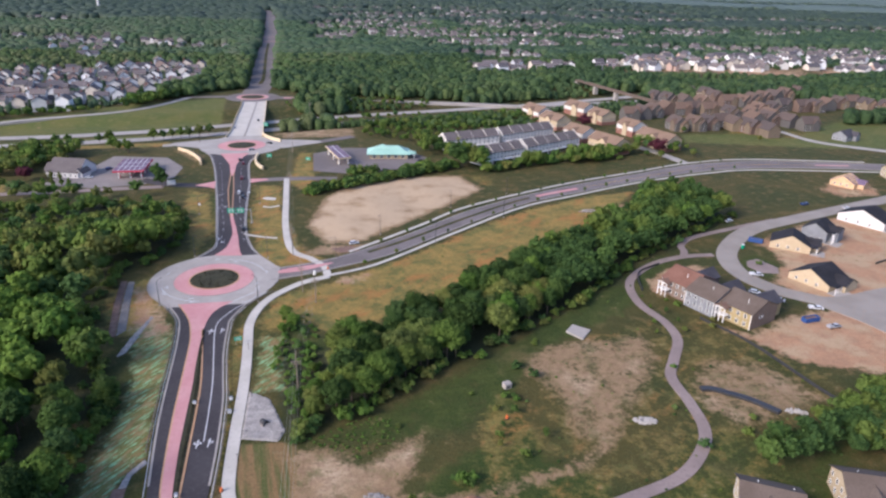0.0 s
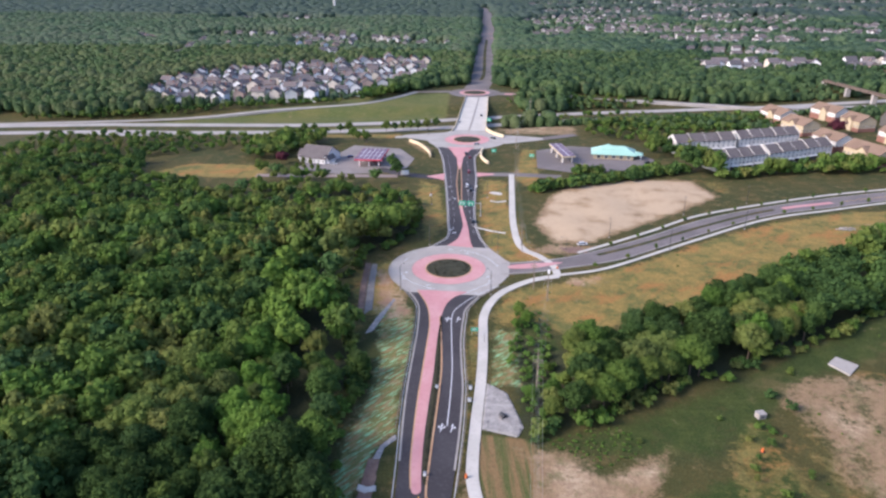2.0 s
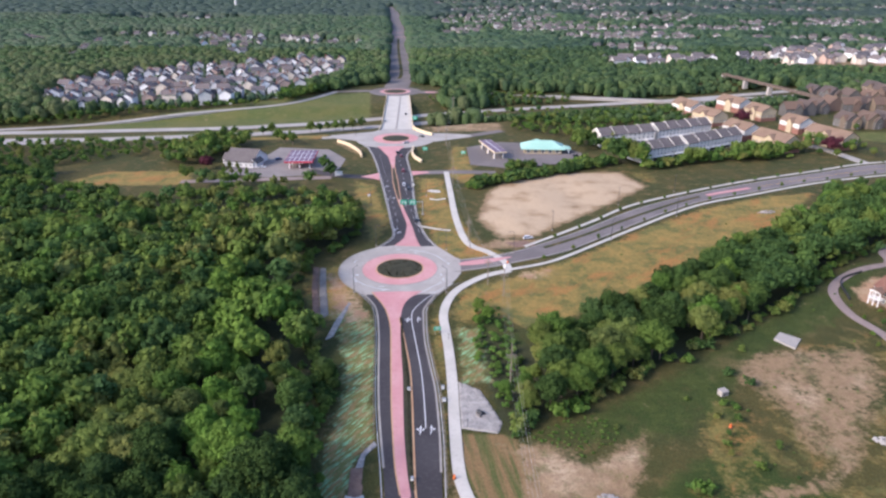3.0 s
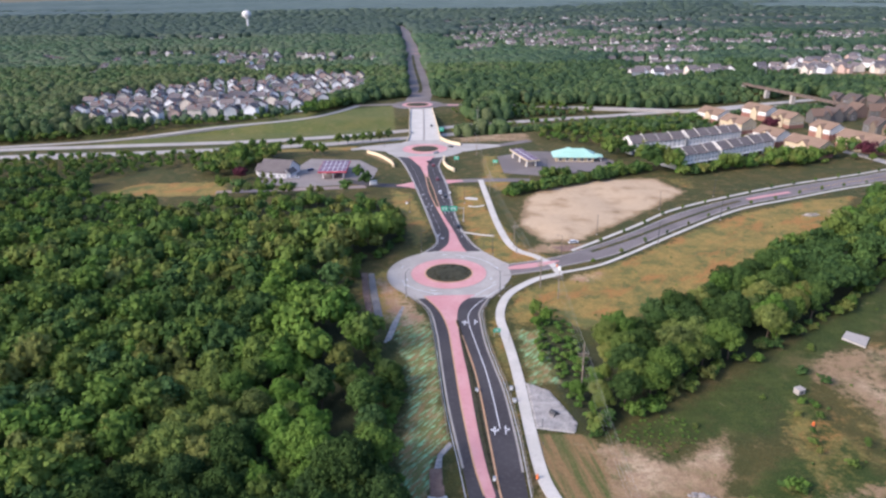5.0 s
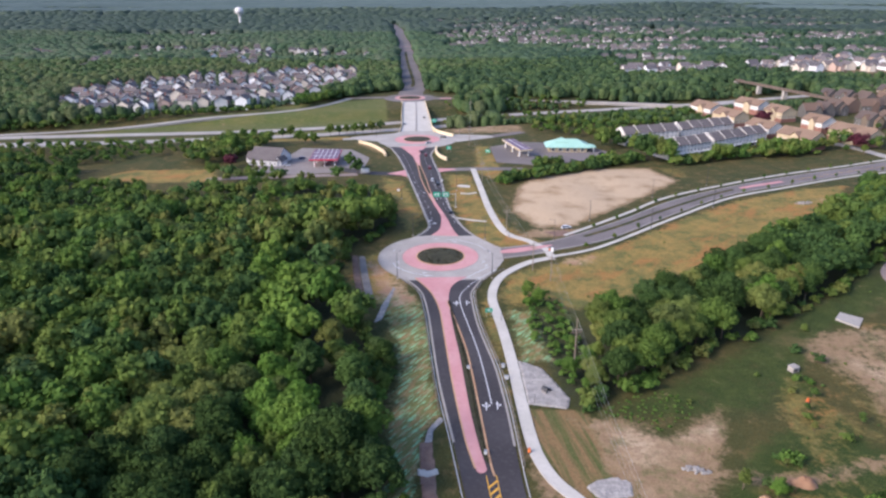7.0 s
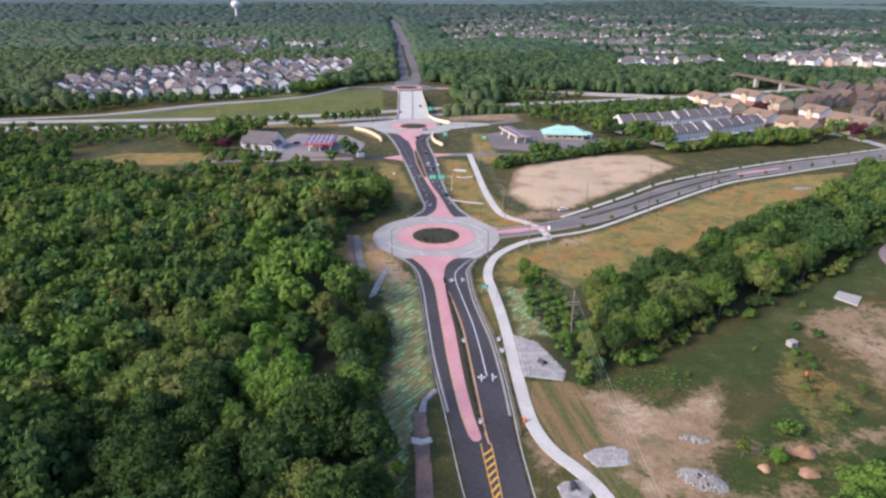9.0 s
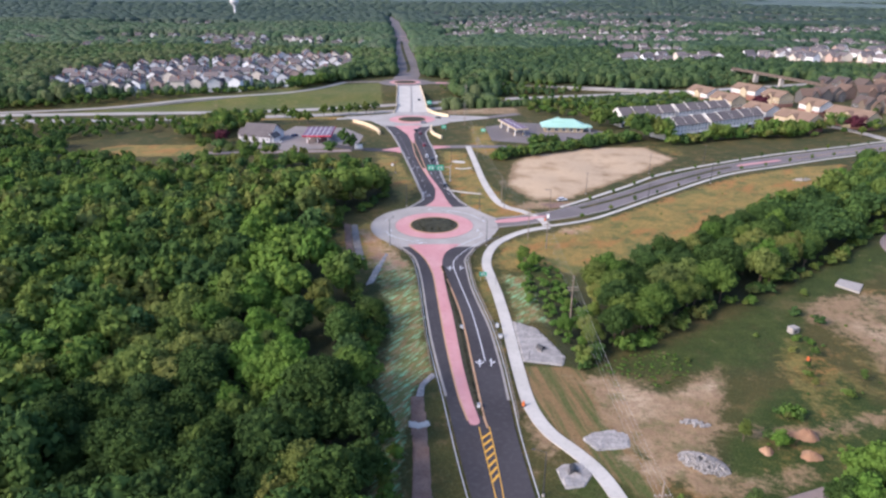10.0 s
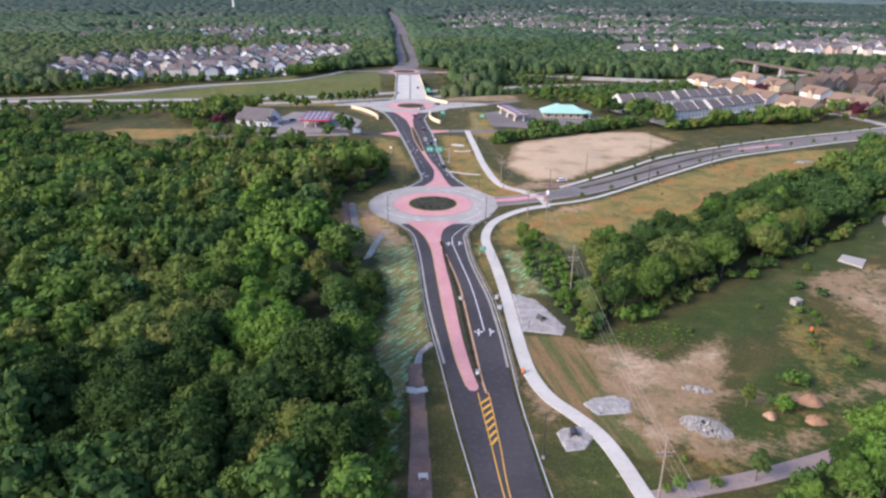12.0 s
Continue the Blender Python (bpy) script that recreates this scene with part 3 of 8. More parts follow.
zone("lawn", 1.2, (-420, 268), (-300, 292), (-205, 350), (-110, 430), (-55, 440), (-45, 330), (-120, 312), (-190, 296), (-300, 276))
zone("lawn", 1.0, (-300, 256), (-200, 276), (-110, 296), (-60, 312), (-60, 296), (-110, 276), (-170, 258), (-300, 240))
zone("lawn", 0.8, (330, 232), (345, 262), (400, 262), (440, 240), (470, 270), (560, 330), (600, 330), (560, 200), (440, 205))
zone("mown", 1.0, (19.5, -111), (36, -111), (38.5, -122), (39.5, -134), (42, -146), (45, -158), (40, -160), (33, -150), (31, -146), (26, -137), (21, -125))
swale = curve_through([(135, -52), (119, -67), (105.5, -81), (98.8, -93), (98, -110), (99, -125), (101, -132)], 6.0)
zone("lush", 1.1, *offset(swale, 5.0), *offset(swale, -5.0)[::-1])
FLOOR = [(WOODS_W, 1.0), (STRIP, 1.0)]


def waves(x, y, s, seed):
    """Smooth pseudo-random relief in -1..1."""
    r = np.random.RandomState(seed)
    out = np.zeros(x.shape)
    for k in range(7):
        a, ph, f = r.uniform(0, 6.3), r.uniform(0, 6.3), s * r.uniform(0.6, 2.2)
        out += np.sin((x * np.cos(a) + y * np.sin(a)) * f + ph)
    return out / 4


def ground_z(x, y):
    x, y = np.asarray(x, float), np.asarray(y, float)
    z = np.full(x.shape, -0.16)
    cut = 1 - step01(line_far(HIGHWAY, x, y), 34, 58)
    near = np.minimum(np.hypot(x - RB2[0], y - RB2[1]), np.hypot(x - RB3[0], y - RB3[1]))
    cut *= step01(near, 30, 56)
    z -= 5.0 * cut
    woods = step01(inside(WOODS_W, x, y), 0, 40)
    z -= 3.0 * woods
    z -= 1.2 * step01(inside(STRIP, x, y), -4, 10)
    mound = step01(inside(ZONES["dirt"][0][0], x, y), -2, 18)
    z += mound * (0.7 + 0.5 * waves(x, y, 0.10, 3))
    z += 30 * step01(np.hypot(x, y + 262), 2600, 4700)
    far = step01(np.hypot(x, y - 100), 500, 1600) * step01(line_far(FAR_ROAD, x, y), 50, 260)
    z += far * (10 * waves(x, y, 0.0022, 5) + 4)
    z += 0.25 * waves(x, y, 0.07, 8) * step01(inside([(60, -160), (190, -160), (220, -60), (160, -40), (60, -100)], x, y), -5, 15)
    return z


def graded(lo, hi, a, b, step, grow):
    """Grid lines: even between a and b, then wider and wider out to lo and hi."""
    mid = list(np.arange(a, b + step / 2, step))
    up, s = [mid[-1]], step
    while up[-1] < hi:
        s *= grow
        up.append(min(hi, up[-1] + s))
    dn, s = [mid[0]], step
    while dn[-1] > lo:
        s *= grow
        dn.append(max(lo, dn[-1] - s))
    return np.array(dn[:0:-1] + mid + up[1:])


def build_ground():
    xs, ys = graded(-4900, 4900, -330, 380, 3.0, 1.12), graded(-4900, 4900, -265, 310, 3.0, 1.12)
    X, Y = np.meshgrid(xs, ys)
    Z = ground_z(X, Y)
    nx, ny = len(xs), len(ys)
    i = (np.arange(ny - 1)[:, None] * nx + np.arange(nx - 1)[None]).ravel()
    me = mesh_from("ground", np.stack([X, Y, Z], -1).reshape(-1, 3), np.stack([i, i + 1, i + 1 + nx, i + nx], 1), M_GROUND, smooth=True)

    def layer(zones, soft=5.0):
        out = np.zeros(X.shape)
        for poly, w in zones:
            out = np.maximum(out, w * step01(inside(poly, X, Y), -soft, soft))
        return out

    one = np.ones(X.shape)
    farwood = 1.0 * step01(np.hypot(X, Y), 900, 1500)
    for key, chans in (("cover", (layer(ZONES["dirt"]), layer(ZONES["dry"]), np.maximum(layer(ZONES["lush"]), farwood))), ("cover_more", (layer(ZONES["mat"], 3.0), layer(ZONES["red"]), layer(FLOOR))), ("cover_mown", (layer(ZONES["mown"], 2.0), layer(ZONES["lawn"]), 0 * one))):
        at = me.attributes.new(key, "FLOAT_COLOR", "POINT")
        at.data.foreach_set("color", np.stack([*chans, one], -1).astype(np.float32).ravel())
    return tagged(new("ground", me), "rolling ground of grass, dry meadow and bare earth", "ground", kind="structure")


build_ground()

# ---- roads ----
SB_L = [(-14.5, -23), (-8.2, -35.7), (-5.7, -51.6), (-4.6, -63.7), (-3.5, -78.3), (-2.2, -94.1), (-0.6, -108), (1.6, -124.4), (4.4, -147.7), (7.4, -169), (11, -200), (20, -262), (40, -400)]
NB_R = [(15.5, -23), (10.8, -36), (10.5, -43), (11.3, -60), (13.3, -76), (15, -88.4), (15.9, -101), (16.5, -113), (16.8, -126), (17.2, -142), (19.1, -169), (22, -200), (31, -262), (51, -400)]
PK_L = [(-10.5, -22.5), (-4.4, -35.7), (-1.3, -49.5), (-0.1, -63.8), (0.9, -78.3), (2, -94.2), (3.2, -108), (4.9, -124), (6.7, -134.3)]
PK_R = [(9.6, -21.9), (4.3, -28.5), (2.2, -37.3), (2.3, -51.7), (3.4, -67.7), (4.6, -81.8), (5.7, -100), (6.6, -113), (8.0, -126.6), (9.2, -134.3)]
NB_L = [(1.7, -44), (4.4, -60), (7, -78.5), (8.2, -94), (9, -108), (9.7, -120), (10.4, -132), (11, -137)]
NR_L = [(-11.6, 24.5), (-6.0, 37.8), (-8.4, 58.6), (-12.5, 87.2), (-18.5, 126.8), (-26.6, 175.4), (-33.2, 205), (-37, 216)]
NR_R = [(14.9, 25.2), (10.2, 37.4), (5.9, 58.2), (2.9, 86.7), (1.0, 114.1), (-0.6, 138.9), (-4.5, 172), (-5.5, 192), (-1, 216)]

road_s = between("road_south", SB_L, NB_R, 0.0, M_ASPHALT, label="fresh dark asphalt divided road", category="road", kind="structure", n=180)
road_n = between("road_north", NR_L, NR_R, 0.0, M_ASPHALT, label="fresh dark asphalt road between two roundabouts", category="road", kind="structure", n=110)
road_e = between("road_east", EAST_N, EAST_S, 0.0, M_ASPHALT_OLD, label="worn grey asphalt road curving past open fields", category="road", kind="structure", n=160)
for r, a, b, n in ((road_s, SB_L[:8], NB_R[:9], 90), (road_n, NR_L, NR_R, 110), (road_e, EAST_N, EAST_S, 160)):
    left, right = resampled(curve_through(a), n), resampled(curve_through(b), n)
    slab("curb", offset(left, 0.45), offset(left, -0.15), 0.13, M_CURB, r, "pale concrete curb and gutter", depth=0.35)
    slab("curb", offset(right, 0.15), offset(right, -0.45), 0.13, M_CURB, r, "pale concrete curb and gutter", depth=0.35)


def stripe(parent, pts, width=0.15, mat=M_WHITE, name="lane_line", z=0.012, shift=0.0, dash=None, smooth=True):
    """A painted line along control points; dash: (length, gap)."""
    line = curve_through(pts, 1.0) if smooth else np.array(pts, float)
    if shift:
        line = offset(line, shift)
    if not dash:
        return slab(name, offset(line, width / 2), offset(line, -width / 2), z, mat, parent, depth=0.01)
    s = np.r_[0, np.cumsum(np.linalg.norm(np.diff(line, axis=0), axis=1))]
    u = 0.0
    while u + dash[0] < s[-1]:
        k = np.linspace(u, u + dash[0], 4)
        seg = np.stack([np.interp(k, s, line[:, 0]), np.interp(k, s, line[:, 1])], 1)
        slab(name, offset(seg, width / 2), offset(seg, -width / 2), z, mat, parent, depth=0.01)
        u += dash[0] + dash[1]


stripe(road_s, SB_L[:-2], 0.18, shift=-0.75)
stripe(road_s, NB_R[:-2], 0.18, shift=0.8)
stripe(road_s, [(12.6, -26), (10.6, -28.9), (6.6, -37.4), (6.1, -45.3), (7.9, -60.1), (10.3, -78.5), (11.6, -94.4), (12.4, -108.1)], 0.28)
stripe(road_s, [(8.9, -136.5), (9.4, -143), (10.4, -155), (11.6, -170), (15, -200), (24, -262)], 0.2, M_YELLOW)
stripe(road_s, [(11.2, -136.5), (11.6, -143), (12.1, -155), (12.6, -170), (15.6, -200), (24.7, -262)], 0.2, M_YELLOW)
for k in range(7):
    y = -139.3 - 2.3 * k
    stripe(road_s, [(9.1 + 0.085 * 2.3 * k, y - 1.5), (11.4 + 0.03 * 2.3 * k, y + 0.9)], 0.5, M_YELLOW, "hatch_bar", smooth=False)
median_s = between("median_south", PK_L, PK_R, 0.15, M_PINK, label="raised median of pink tinted concrete", category="median", kind="structure", n=90, depth=0.3)
a = np.radians(np.linspace(180, 360, 14))
tip = np.stack([7.95 + 1.27 * np.cos(a), -134.3 + 1.6 * np.sin(a)], 1)
plate("median_end", tip, 0.15, M_PINK, median_s)
stripe(median_s, PK_L, 0.42, M_TANCURB, "edge_band", 0.157, shift=-0.2)
stripe(median_s, NB_L, 0.5, M_TANCURB, "edge_band", 0.157, shift=-0.2)
bed_r = resampled(curve_through(NB_L[:-1]), 60)
bed_l = resampled(curve_through([(2.2, -44), (3.4, -67.7), (4.7, -81.8), (5.8, -100), (6.7, -113), (8.1, -126.6), (9.3, -132)]), 60)
slab("planting_bed", bed_l, bed_r, 0.152, M_MULCH, median_s, "narrow dark planting bed in the median", depth=0.3)

# median of the north leg: pink noses at both ends, planted in the middle
mc = np.array([(1.5, 25.5, 6.2), (2.0, 31, 4.0), (2.2, 37, 2.6), (1.0, 54, 1.1), (-3.3, 77, 0.8), (-6.4, 97, 1.2), (-10, 126, 1.8), (-13.5, 160, 1.1), (-16, 185, 2.2), (-18, 205, 6.5), (-18.5, 215, 10.0)])
line = resampled(curve_through([tuple(p[:2]) for p in mc]), 90)
half = np.interp(line[:, 1], mc[:, 1], mc[:, 2])
t = np.gradient(line, axis=0)
t /= np.linalg.norm(t, axis=1, keepdims=True)
side = np.stack([-t[:, 1], t[:, 0]], 1)
left, right = line + side * half[:, None], line - side * half[:, None]
median_n = slab("median_north", left, right, 0.15, M_PINK, label="long pink concrete median with a planted middle", category="median", kind="structure", depth=0.3)
k = (line[:, 1] > 78) & (line[:, 1] < 168)
slab("edge_band", left[k], left[k] - side[k] * 0.4, 0.16, M_TANCURB, median_n, depth=0.05)
slab("edge_band", right[k] + side[k] * 0.4, right[k], 0.16, M_TANCURB, median_n, depth=0.05)
k = (line[:, 1] > 92) & (line[:, 1] < 158)
slab("planting_bed", left[k] - side[k] * 0.5, right[k] + side[k] * 0.5, 0.17, M_MULCH, median_n, "dark planted strip", depth=0.1)
for a, b in ((NR_L, -1), (NR_R, 1)):
    stripe(road_n, a, 0.2, shift=0.55 * b)
stripe(road_n, [(-4.5, 48), (-5.5, 62), (-9, 85), (-14.5, 123), (-20, 160), (-26, 196)], 0.18, dash=(3, 7))
stripe(road_n, [(6.5, 44), (2.5, 66), (-0.5, 90), (-4, 118), (-7, 150), (-11, 185)], 0.18, dash=(3, 7))


def roundabout(c, r_island, r_apron, r_out, surface, label, ring_mat=None):
    """A round junction: pavement, tinted truck apron with curb, and a planted dome in the middle."""
    ob = thing("roundabout", label, "roundabout", kind="structure")
    a = np.radians(np.linspace(0, 360, 97)[:-1])
    plate("pavement", np.stack([c[0] + r_out * np.cos(a), c[1] + r_out * np.sin(a)], 1), 0.03, surface, ob)
    ring("curb", c, r_apron, r_apron + 0.5, 0.09, M_CURB, ob, "pale concrete curb")
    ring("truck_apron", c, r_island, r_apron, 0.12, M_PINK, ob, "pink tinted concrete truck apron")
    ring("island_curb", c, r_island - 0.35, r_island + 0.15, 0.26, M_TANCURB, ob, "tan concrete curb")
    rr = np.linspace(r_island - 0.3, 0.0, 8)
    v = [(c[0] + r * math.cos(q), c[1] + r * math.sin(q), 0.2 + 0.5 * (1 - (r / r_island) ** 2)) for r in rr[:-1] for q in a[::2]]
    v.append((c[0], c[1], 0.72))
    n = 48
    f = [(i * n + j, i * n + (j + 1) % n, (i + 1) * n + (j + 1) % n, (i + 1) * n + j) for i in range(6) for j in range(n)]
    f += [(6 * n + j, 6 * n + (j + 1) % n, 7 * n) for j in range(n)]
    piece("central_island", mesh_from("central_island", v, f, M_MULCH, smooth=True), ob, label="low dome of dark mulch and ground cover")
    return ob


rb1 = roundabout(RB1, 10.1, 16.0, 26.2, M_CONCRETE, "large concrete roundabout with pink apron and dark planted island")
for o in ([(-22, -12), (-14.8, -24.7), (16.4, -24.2), (22, -14), (0, -10)], [(-22, 12), (-12.2, 24.8), (15.3, 25.4), (23, 13), (0, 10)], [(14, 22), (25.5, 10.3), (25.5, -4.4), (18, -20), (8, 0)]):
    plate("approach_slab", o, 0.02, M_CONCRETE, rb1)
plate("east_splitter", loop_of([(25.5, 3.6), (34, 4.6), (43, 8.6), (48.5, 12.6), (42, 11.5), (33, 9.2), (26, 6.6)]), 0.15, M_PINK, rb1, "pink concrete splitter island")
ring("lane_line", RB1, 20.7, 20.95, 0.042, M_WHITE, rb1, a0=200, a1=262, n=30, depth=0.01)
ring("lane_line", RB1, 20.7, 20.95, 0.042, M_WHITE, rb1, a0=20, a1=82, n=30, depth=0.01)
stripe(rb1, [(22, -14.6), (17.3, -19.5), (12.7, -25.9)], 0.25, z=0.045)
stripe(rb1, [(19, -11.5), (14, -17), (8, -24)], 0.25, z=0.045)
rb1_line = np.array([(-26.4, 1), (-26.2, -4), (-23.5, -12.5), (-18.5, -19.5), (-14.7, -24.5)])
slab("curb", offset(curve_through(rb1_line), 0.3), offset(curve_through(rb1_line), -0.3), 0.16, M_CURB, rb1, depth=0.3)

rb2 = roundabout(RB2, 10.3, 17.0, 30.0, M_CONCRETE, "concrete roundabout with pink apron at the highway bridge")
for o in ([(-40, 222), (-37.5, 214), (0, 214), (8, 222), (-16, 240)], [(-38, 255), (-31, 272), (-4.5, 272), (4, 258), (-16, 240)], [(-36, 262), (-66, 250), (-70, 243), (-44, 232), (-20, 240)], [(5, 258), (24, 256), (40, 252), (42, 246), (14, 230), (-10, 238)]):
    plate("approach_slab", o, 0.02, M_CONCRETE, rb2)
rb3 = roundabout(RB3, 12.0, 16.0, 27.0, M_ASPHALT_OLD, "grey asphalt roundabout beyond the highway bridge")
plate("approach_slab", [(-56, 450), (-95, 446), (-95, 453), (-60, 460), (-30, 455)], 0.02, M_ASPHALT_OLD, rb3)
plate("approach_slab", [(-6, 455), (60, 448), (60, 440), (0, 440), (-30, 445)], 0.02, M_ASPHALT_OLD, rb3)
plate("splitter", [(2, 449.5), (26, 446.5), (26, 444), (2, 443)], 0.12, M_PINK, rb3, "pink concrete splitter")


def sloping(name, pts, width, mat, z_pts, label, category, depth=0.3, parent=None):
    line = curve_through(pts, 4.0)
    s = np.r_[0, np.cumsum(np.linalg.norm(np.diff(line, axis=0), axis=1))]
    ctrl = [s[np.argmin(np.linalg.norm(line - np.array(p), axis=1))] for p in pts]
    return slab(name, offset(line, width / 2), offset(line, -width / 2), np.interp(s, ctrl, z_pts), mat, parent, label, category, "" if parent else "structure", depth)


HW_A = [(-1800, -44), (-900, 160), (-600, 228), (-357, 277), (-315, 282), (-226, 291), (-163, 298), (-120, 308), (-78, 320), (-20, 343), (61, 372), (117, 389), (176, 405), (320, 452), (700, 612), (1500, 1012)]
HW_B = [(-1800, -76), (-900, 134), (-600, 200), (-345, 250), (-260, 257), (-175, 269), (-87, 287), (-20, 310), (61, 340), (150, 368), (320, 424), (700, 585), (1500, 985)]
for p in (HW_A, HW_B):
    z = ground_z(np.array([q[0] for q in p]), np.array([q[1] for q in p])) + 0.12
    hw = sloping("highway", p, 12.0, M_HIGHWAY, z, "pale concrete highway carriageway below the bridge", "highway", 0.5)
sloping("ramp_southwest", [(-66, 243), (-105, 237), (-141, 231.5), (-180, 229), (-222, 231), (-270, 240), (-340, 248)], 7.0, M_HIGHWAY, [0.0, -0.9, -1.9, -3.0, -4.0, -4.7, -5.0], "pale concrete highway ramp", "ramp", 2.5)
nw = resampled(curve_through([(-92, 449), (-110, 408), (-134, 376), (-176, 352), (-228, 331), (-300, 306), (-345, 293), (-440, 270)], 8.0), 40)
nw_z = np.max([ground_z(offset(nw, d)[:, 0], offset(nw, d)[:, 1]) for d in (-4, 0, 4)], axis=0) + 0.2
slab("ramp_northwest", offset(nw, 3.5), offset(nw, -3.5), nw_z, M_HIGHWAY, None, "pale concrete highway ramp along a grass slope", "ramp", "structure", 2.0)
sloping("ramp_northeast", [(60, 443), (100, 434), (157, 428), (205, 421), (260, 416), (380, 448)], 8.0, M_CONCRETE, [0.0, -0.5, -1.5, -2.2, -3.0, -4.5], "pale concrete highway ramp", "ramp", 2.5)
sloping("ramp_southeast", [(40, 249), (60, 262), (100, 290), (170, 340)], 8.0, M_ASPHALT_OLD, [0.0, 0.0, -1.0, -4.0], "grey asphalt highway ramp", "ramp", 2.5)

bridge = thing("road_bridge", "concrete road bridge with cream parapets over the highway", "bridge", kind="structure")
BR_L, BR_R = [(-31, 266), (-30.5, 289), (-33, 345), (-35, 402), (-37, 428)], [(-4.5, 266), (-6, 289), (-9, 345), (-12.5, 402), (-14, 428)]
between("deck", BR_L, BR_R, 0.0, M_PATH, bridge, "pale concrete deck", n=40, depth=1.4)
for p, sgn in ((BR_L, 1), (BR_R, -1)):
    c = resampled(curve_through(p), 40)
    slab("parapet", offset(c, 0.2 + 0.4 * sgn), offset(c, -0.2 + 0.4 * sgn), 1.1, M_BARRIER, bridge, "cream concrete parapet", depth=1.6)
between("median_kerb", [(-19, 268), (-19.6, 300), (-22.5, 400), (-24, 426)], [(-17.4, 268), (-18, 300), (-21, 400), (-22.4, 426)], 0.16, M_CURB, bridge, n=30, depth=0.15)
part("pier", boxes((-30, 329.5, -6, -8, 331.5, -1.3)), M_CONCRETE, bridge)
for p in ([(-59, 228), (-49, 216), (-40, 198), (-36.5, 184)], [(-2, 208), (-2.5, 196), (-0.5, 183), (4.5, 171)], [(-4.5, 278), (-3, 270), (3, 259), (11, 250)]):
    ribbon("retaining_wall", p, 1.1, 2.0, M_BARRIER, label="curved cream concrete retaining wall", category="wall", kind="structure", depth=2.0, group="retaining walls")

R3 = FAR_ROAD
zz = ground_z(np.array([p[0] for p in R3]), np.array([p[1] for p in R3])) + 0.3
zz[:2] = 0.0
far_road = sloping("road_far", R3, 27.0, M_ASPHALT_OLD, zz, "long grey divided road running to the horizon", "road", 3.0)
sloping("median", [(-30, 540), (-31, 600), (-47, 831), (-58, 1020)], 4.0, M_GROUND, [0.3, 0.3, np.interp(831, [p[1] for p in R3], zz) + 0.2, np.interp(1020, [p[1] for p in R3], zz) + 0.2], "grass median", "", 0.3, far_road)
for y in (606, 1060, 1150):
    x, z = np.interp(y, [p[1] for p in R3], [p[0] for p in R3]), np.interp(y, [p[1] for p in R3], zz)
    part("crosswalk", boxes((x - 13, y - 2.5, z, x + 13, y + 2.5, z + 0.06)), M_PINK if y > 700 else M_ASPHALT, far_road, "tinted concrete crosswalk band")
for q, w in (([(-45, 668), (-74, 664), (-98, 656)], 12.0), ([(-45, 1105), (20, 1112), (120, 1120)], 16.0), ([(-70, 1105), (-150, 1098)], 14.0)):
    z = [float(np.max(ground_z(x + np.array([-7, 0, 7]), np.full(3, y)))) + 0.35 for x, y in q]
    sloping("side_road", q, w, M_ASPHALT_OLD, z, "grey asphalt side road joining the long divided road", "road", 3.0)

# side road at the filling stations
ribbon("road_west", [(-17, 137), (-30, 138), (-48, 142), (-66, 152)], 8.0, -0.01, M_ASPHALT, label="short asphalt side road to a filling station", category="road", kind="structure")
ribbon("service_road", [(-50, 137), (-80, 134), (-110, 131), (-140, 128)], 6.0, -0.03, M_TRAIL, label="dusty pale service road along the woods", category="road", kind="structure")
ribbon("road_side_east", [(-4, 145), (12, 148), (30, 149), (52, 147)], 7.5, -0.01, M_ASPHALT_OLD, label="short asphalt side road to a filling station", category="road", kind="structure")
sp = thing("splitter_islands", "pink concrete splitter islands at a side road", "traffic island", kind="structure")
plate("island", [(-21.5, 146), (-20, 131), (-24, 134), (-32, 138)], 0.14, M_PINK, sp)
plate("island", [(-1.2, 150), (-0.2, 141), (10, 146.5), (9, 149)], 0.14, M_PINK, sp)

# footways
PATH_S = [(46.5, -1.7), (35.3, -7.4), (24.8, -18.5), (19.9, -28.9), (17.8, -41), (18.5, -54), (19.5, -68), (20.2, -85), (20.5, -106), (21, -122.5), (22, -131), (24.5, -138.7), (29, -145.5), (32.5, -152), (34.6, -160), (36.3, -170), (40, -190), (48, -230), (60, -300)]
path = ribbon("shared_path", PATH_S, 3.3, 0.06, M_PATH, label="pale concrete shared path winding beside the road", category="path", kind="structure")
ribbon("shared_path", [(20.8, 149), (22.7, 107.5), (25, 62), (29.5, 30), (38.6, 18.3), (44.6, 8.5), (46, 0)], 3.3, 0.065, M_PATH, label="pale concrete shared path", category="path", kind="structure")
s_line = curve_through([(46, -1), (62.8, 6.2), (77.8, 17.2), (112.6, 47.5), (155, 81.8), (195, 101.8), (248, 126), (304, 143), (345, 148), (440, 135)])
slab("sidewalk", offset(s_line, 0.9), offset(s_line, -0.9), 0.07, M_PATH, label="narrow pale concrete sidewalk", category="sidewalk", kind="structure")
n_line = curve_through([(56, 25), (72, 38.5), (94, 58), (122, 84), (165, 109.5), (206, 130), (253, 149), (302, 169), (354, 176.5), (440, 163)])
slab("sidewalk", offset(n_line, 0.9), offset(n_line, -0.9), 0.07, M_PATH, label="narrow pale concrete sidewalk beside young trees", category="sidewalk", kind="structure")
e_mid = curve_through([(60, 20), (85, 38), (120, 67), (160, 96), (203, 116), (252, 137), (303, 156), (350, 162), (420, 154)])
k = (e_mid[:, 0] > 64) & (e_mid[:, 0] < 164)
